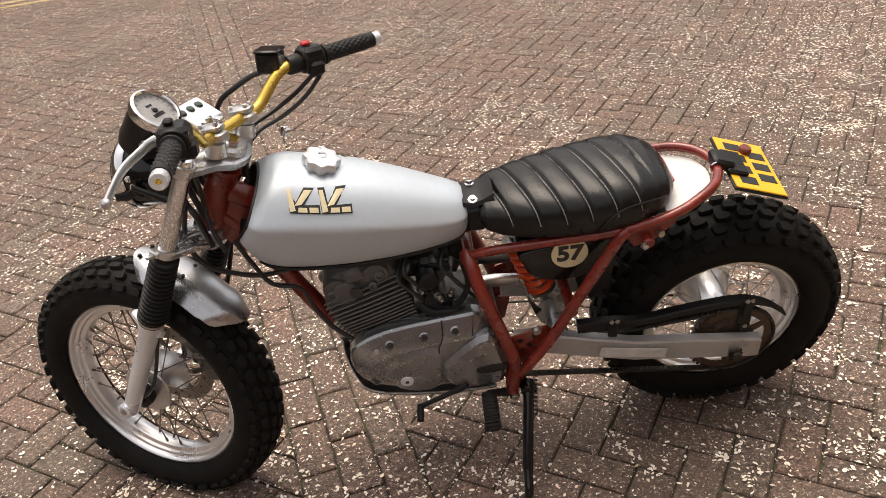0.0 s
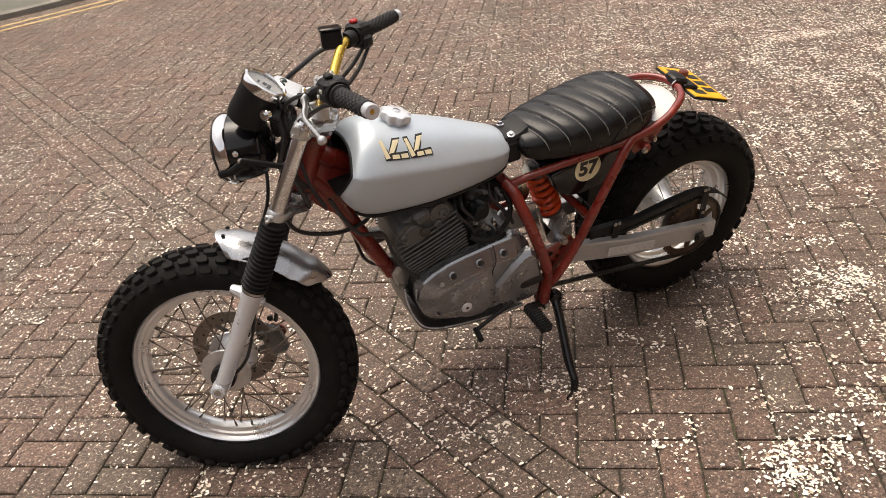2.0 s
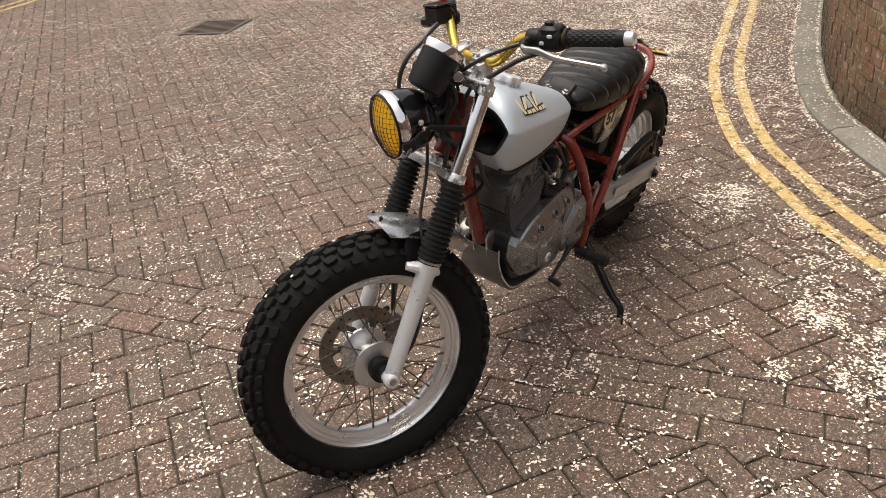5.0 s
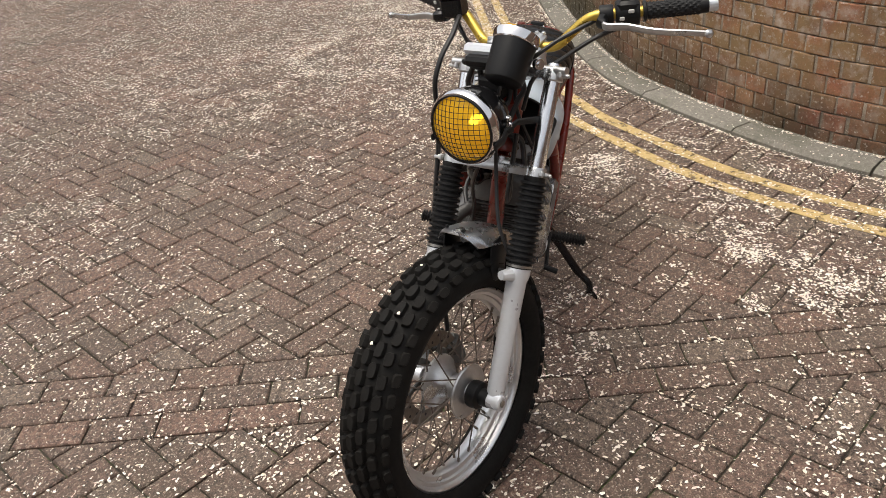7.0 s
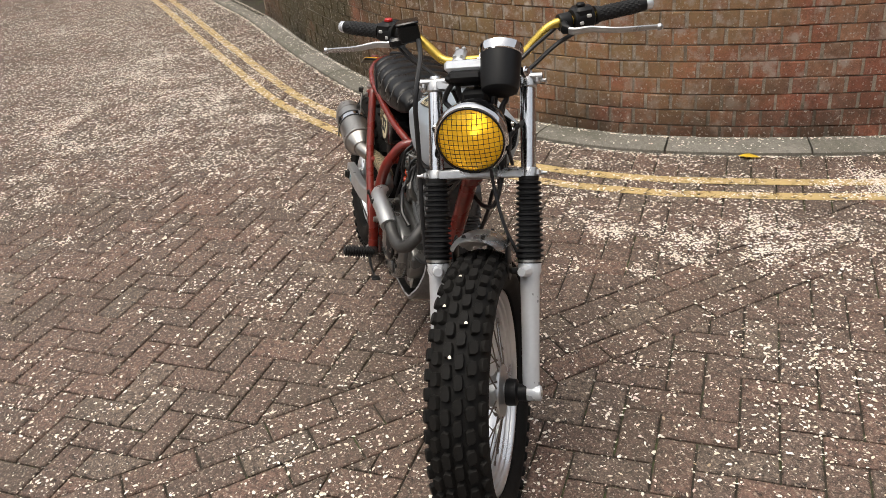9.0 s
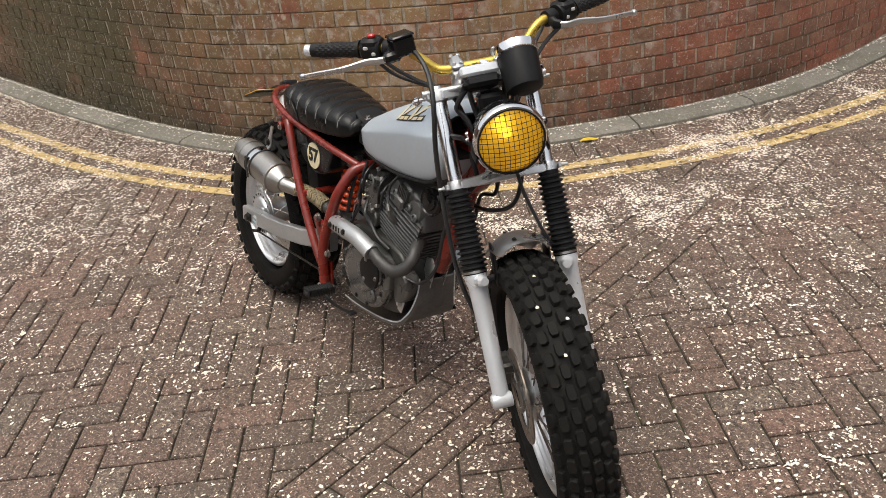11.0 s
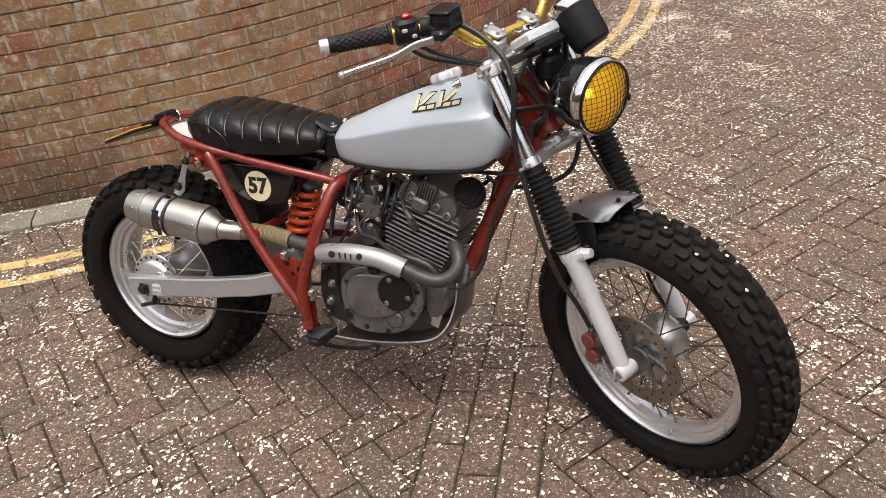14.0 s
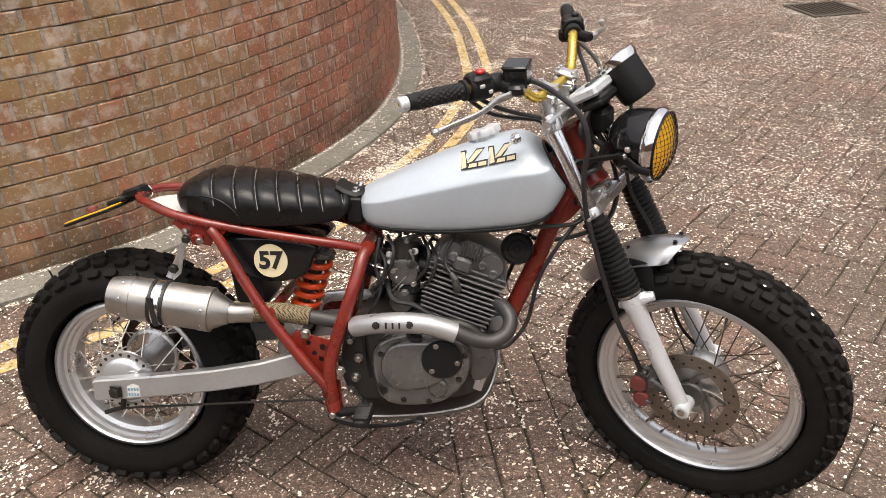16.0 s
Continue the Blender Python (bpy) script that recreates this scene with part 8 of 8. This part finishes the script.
def petal_field(xs, ys, size_lo, size_hi, name, label):
    ok = (sides_of(xs, ys) > 0.012) & ((xs - FAR_A.x) * FAR_N.x + (ys - FAR_A.y) * FAR_N.y < 0.1)
    for gx, gy, _ in GRATES:
        ok &= np.maximum(np.abs(xs - gx), np.abs(ys - gy)) > 0.23
    xs, ys = xs[ok], ys[ok]
    sd = sides_of(xs, ys)
    ok = (sd > KERB_W) | (sd < 0.03) | (rng.uniform(0, 1, len(xs)) < 0.22)
    xs, ys = xs[ok], ys[ok]
    n = len(xs)
    x, y = xs, ys
    on_kerb = sides_of(x, y) < KERB_W
    z = np.where(on_kerb, KERB_H + 0.005, 0.0036) + rng.uniform(0, 0.002, n)
    ln, wd = size_lo + (size_hi - size_lo) * rng.uniform(0, 1, n) ** 1.5, rng.uniform(0.4, 0.85, n)
    turn = rng.uniform(0, 2 * np.pi, n)
    curl = rng.uniform(-0.25, 0.5, n) * ln
    local = np.array([(-0.5, 0.0), (-0.1, -0.42), (0.36, -0.3), (0.5, 0.0), (0.36, 0.3), (-0.1, 0.42)])
    lx, ly = local[None, :, 0] * ln[:, None], local[None, :, 1] * (ln * wd)[:, None]
    c, s = np.cos(turn)[:, None], np.sin(turn)[:, None]
    vx, vy = x[:, None] + lx * c - ly * s, y[:, None] + lx * s + ly * c
    tilt = rng.uniform(-0.18, 0.18, n)[:, None]
    vz = z[:, None] + np.abs(local[None, :, 1]) * curl[:, None] * 0.9 + lx * tilt
    v = np.stack([vx, vy, np.maximum(vz, z[:, None] - 0.002)], -1).reshape(-1, 3)
    f = [q for i in range(n) for q in ((6 * i, 6 * i + 1, 6 * i + 2, 6 * i + 3), (6 * i, 6 * i + 3, 6 * i + 4, 6 * i + 5))]
    me = bpy.data.meshes.new(name)
    me.from_pydata(v.tolist(), [], f)
    me.materials.append(M_PETAL)
    return tagged(new(name, me), label, "petals", kind="stuff")


def patchy(x, y):
    return 0.42 + 0.3 * np.sin(23 * x + 7 * y) * np.sin(19 * y - 8 * x + 1) * np.sin(3 * x - 4 * y) + 0.28 * np.sin(1.7 * x + 2.3 * y + 0.7) * np.sin(2.9 * x - 1.3 * y) + 0.3 * np.sin(5.1 * x + 1.1) * np.sin(4.3 * y + 0.4) + 0.2 * np.sin(11.0 * x + 3 * y) * np.sin(9.0 * y - 4 * x)


def dens_main(x, y):
    side = np.clip(0.40 + 0.16 * (y - 0.4 * x), 0.40, 0.9)
    near = np.exp(-(((x - 0.2) / 5.0) ** 2) - ((y / 5.5) ** 2))
    sparse = 1 - 0.45 * np.exp(-((x + 0.75) ** 2 + (y + 0.6) ** 2) / 0.5)
    return np.clip(patchy(x, y), 0.14, 1) * side * sparse * (0.3 + 0.7 * near)


def dens_fine(x, y):
    near = np.exp(-(((x - 0.2) / 5.0) ** 2) - ((y / 5.5) ** 2))
    return np.clip(patchy(x * 1.3 + 1, y * 1.2 - 2), 0.3, 1) * (0.08 + 0.92 * near ** 2) * np.clip((y + 4.0) / 2.8, 0.2, 1)


def dens_far(x, y):
    band = np.clip((-0.9 - x) / 2.4, 0, 1) * np.clip((1.6 - y) / 2.0, 0, 1) * np.clip((x + 9.5) / 3, 0, 1) * np.clip((y + 8) / 3, 0, 1)
    return np.clip(patchy(x * 0.9 + 3, y * 1.1 + 1), 0.45, 1) * band * np.clip((y + 4.2) / 3.0, 0.3, 1)


def scattered(count, density):
    xs, ys = np.zeros(0), np.zeros(0)
    while len(xs) < count:
        px, py = rng.uniform(ROAD[0], ROAD[1], 120000), rng.uniform(ROAD[2], ROAD[3], 120000)
        keep = rng.uniform(0, 1, 120000) < density(px, py)
        xs, ys = np.concatenate([xs, px[keep]]), np.concatenate([ys, py[keep]])
    return xs[:count], ys[:count]


def clustered(count, density, mean, lo, hi):
    """Petals lying in small loose groups and streaks."""
    px, py = scattered(count // mean, density)
    reps = np.minimum(rng.geometric(1.0 / mean, len(px)), mean * 5)
    reach = np.exp(rng.uniform(np.log(lo), np.log(hi), len(px))) * np.sqrt(reps / mean)
    reach *= 1 + 3.5 * np.clip((np.hypot(px, py) - 1.9) / 1.6, 0, 1)
    turn, flat = rng.uniform(0, np.pi, len(px)), rng.uniform(0.25, 0.8, len(px))
    k = np.repeat(np.arange(len(px)), reps)
    u, v = rng.normal(0, 1, len(k)) * reach[k], rng.normal(0, 1, len(k)) * reach[k] * flat[k]
    return px[k] + u * np.cos(turn[k]) - v * np.sin(turn[k]), py[k] + u * np.sin(turn[k]) + v * np.cos(turn[k])


def drifted(per_area):
    """Petals blown into drifts, along the kerb and at the wall's foot."""
    xs, ys = [], []
    for cx, cy, r in CLUMPS:
        lobes = max(4, int(44 * r))
        for _ in range(lobes):
            wide = 1.5 if r >= 0.3 else 0.55
            lx, ly, lr = cx + rng.normal(0, r * wide), cy + rng.normal(0, r * wide * 0.7), min(0.075, r * rng.uniform(0.10, 0.36))
            k = int(per_area * lr * lr * 3.1)
            turn = rng.uniform(0, np.pi)
            u, v = rng.normal(0, lr, k), rng.normal(0, lr * 0.45, k)
            xs.append(lx + u * np.cos(turn) - v * np.sin(turn)), ys.append(ly + u * np.sin(turn) + v * np.cos(turn))
    for d, sp, k in ((KERB_W + 0.012, 0.010, 6.5), (0.020, 0.009, 4.5)):
        ln = np.array([(p.x, p.y) for p in offset(even(WALL_LINE, 0.025), d)])
        w = np.clip(rng.normal(1, 0.6, len(ln)), 0.1, 3)
        reps = np.repeat(np.arange(len(ln)), (k * w).astype(int))
        xs.append(ln[reps, 0] + rng.normal(0, sp, len(reps))), ys.append(ln[reps, 1] + rng.normal(0, sp, len(reps)))
    return np.concatenate(xs), np.concatenate(ys)


petal_field(*scattered(135000, dens_main), 0.005, 0.0165, "petals", "fallen whitish cherry petals scattered over the paving")
petal_field(*clustered(138000, dens_main, 9, 0.016, 0.060), 0.005, 0.0165, "petals", "whitish petals gathered in loose groups on the paving")
petal_field(*clustered(66000, dens_far, 8, 0.014, 0.05), 0.009, 0.0185, "petals", "petals lying thick over the paving towards the far side")
petal_field(*drifted(7700), 0.007, 0.016, "petals", "drifts of trodden cherry petals on the paving")
petal_field(*scattered(70000, dens_fine), 0.003, 0.008, "petal_scraps", "small dry scraps of petals on the paving")

# bits of petal caught on the wall's face
line_ = np.array([(p.x, p.y) for p in even(WALL_LINE, 0.02)])
tan_ = np.gradient(line_, axis=0)
tan_ /= np.linalg.norm(tan_, axis=1)[:, None]
n_ = 9000
pick = np.clip(rng.normal(np.argmin(np.abs(line_[:, 0] + 1.75)), 62, n_).astype(int), 2, len(line_) - 3)
zz_ = 0.30 + 1.30 * rng.beta(2.2, 1.2, n_)
sz_ = 0.0018 + 0.0068 * rng.uniform(0, 1, n_) ** 2
ang_ = rng.uniform(0, 2 * np.pi, n_)
tv_ = np.concatenate([tan_[pick], np.zeros((n_, 1))], 1)
nv_ = np.stack([tv_[:, 1], -tv_[:, 0], np.zeros(n_)], 1)
cen_ = np.concatenate([line_[pick] + tan_[pick] * rng.uniform(-0.01, 0.01, (n_, 1)), zz_[:, None]], 1) + nv_ * 0.0045
vs_ = []
for k_ in range(4):
    a_ = ang_ + k_ * np.pi / 2
    r_ = sz_ * (1.0 if k_ % 2 == 0 else 0.6)
    vs_.append(cen_ + tv_ * (np.cos(a_) * r_)[:, None] + np.array([0, 0, 1.0]) * (np.sin(a_) * r_)[:, None] + nv_ * (0.002 if k_ == 0 else 0))
me = bpy.data.meshes.new("wall_petals")
me.from_pydata(np.stack(vs_, 1).reshape(-1, 3).tolist(), [], [(4 * i, 4 * i + 1, 4 * i + 2, 4 * i + 3) for i in range(n_)])
me.materials.append(M_PETAL)
tagged(new("wall_petals", me), "tiny scraps of petals caught on the rough brick wall", "petals", kind="stuff")

# petals stuck to the front tyre, and a yellow leaf by the kerb
for x, y, z in ((0.738, -0.011, 0.64), (0.817, -0.03, 0.601), (0.915, -0.006, 0.55), (0.86, 0.02, 0.60)):
    d = (Vector((x, 0, z)) - FW).normalized()
    p = FW + d * 0.3345 + Vector((0, y, 0))
    t = Vector((d.z, 0, -d.x))
    t = t * 0.55
    g = Geo().add([p - t * 0.008, p - t * 0.004 + Vector((0, 0.003, 0)), p + t * 0.004 + Vector((0, 0.004, 0)) - d * 0.0005, p + t * 0.007 + d * 0.002, p + t * 0.003 - Vector((0, 0.0036, 0)), p - t * 0.005 - Vector((0, 0.0028, 0))], [(0, 1, 2, 3, 4, 5)])
    part("stuck_petal", g, M_PETAL, fwheel, "pale petal stuck to the tyre", crease=None)
g = Geo()
o = Vector((-0.832, 1.666, 0.009))
lf = [(-0.045, 0), (-0.025, 0.016), (0.0, 0.021), (0.025, 0.014), (0.05, 0), (0.025, -0.014), (0.0, -0.02), (-0.025, -0.015)]
g.add([o + Vector((0, 0, 0.004))] + [o + Vector((a * 0.6 - b * 0.8, a * 0.8 + b * 0.6, 0.002 + abs(b) * 0.3)) for a, b in lf], [(0, 1 + i, 1 + (i + 1) % 8) for i in range(8)])
tagged(obj("fallen_leaf", g, M_LEAF, None), "fallen yellow leaf lying beside the kerb", "leaf")
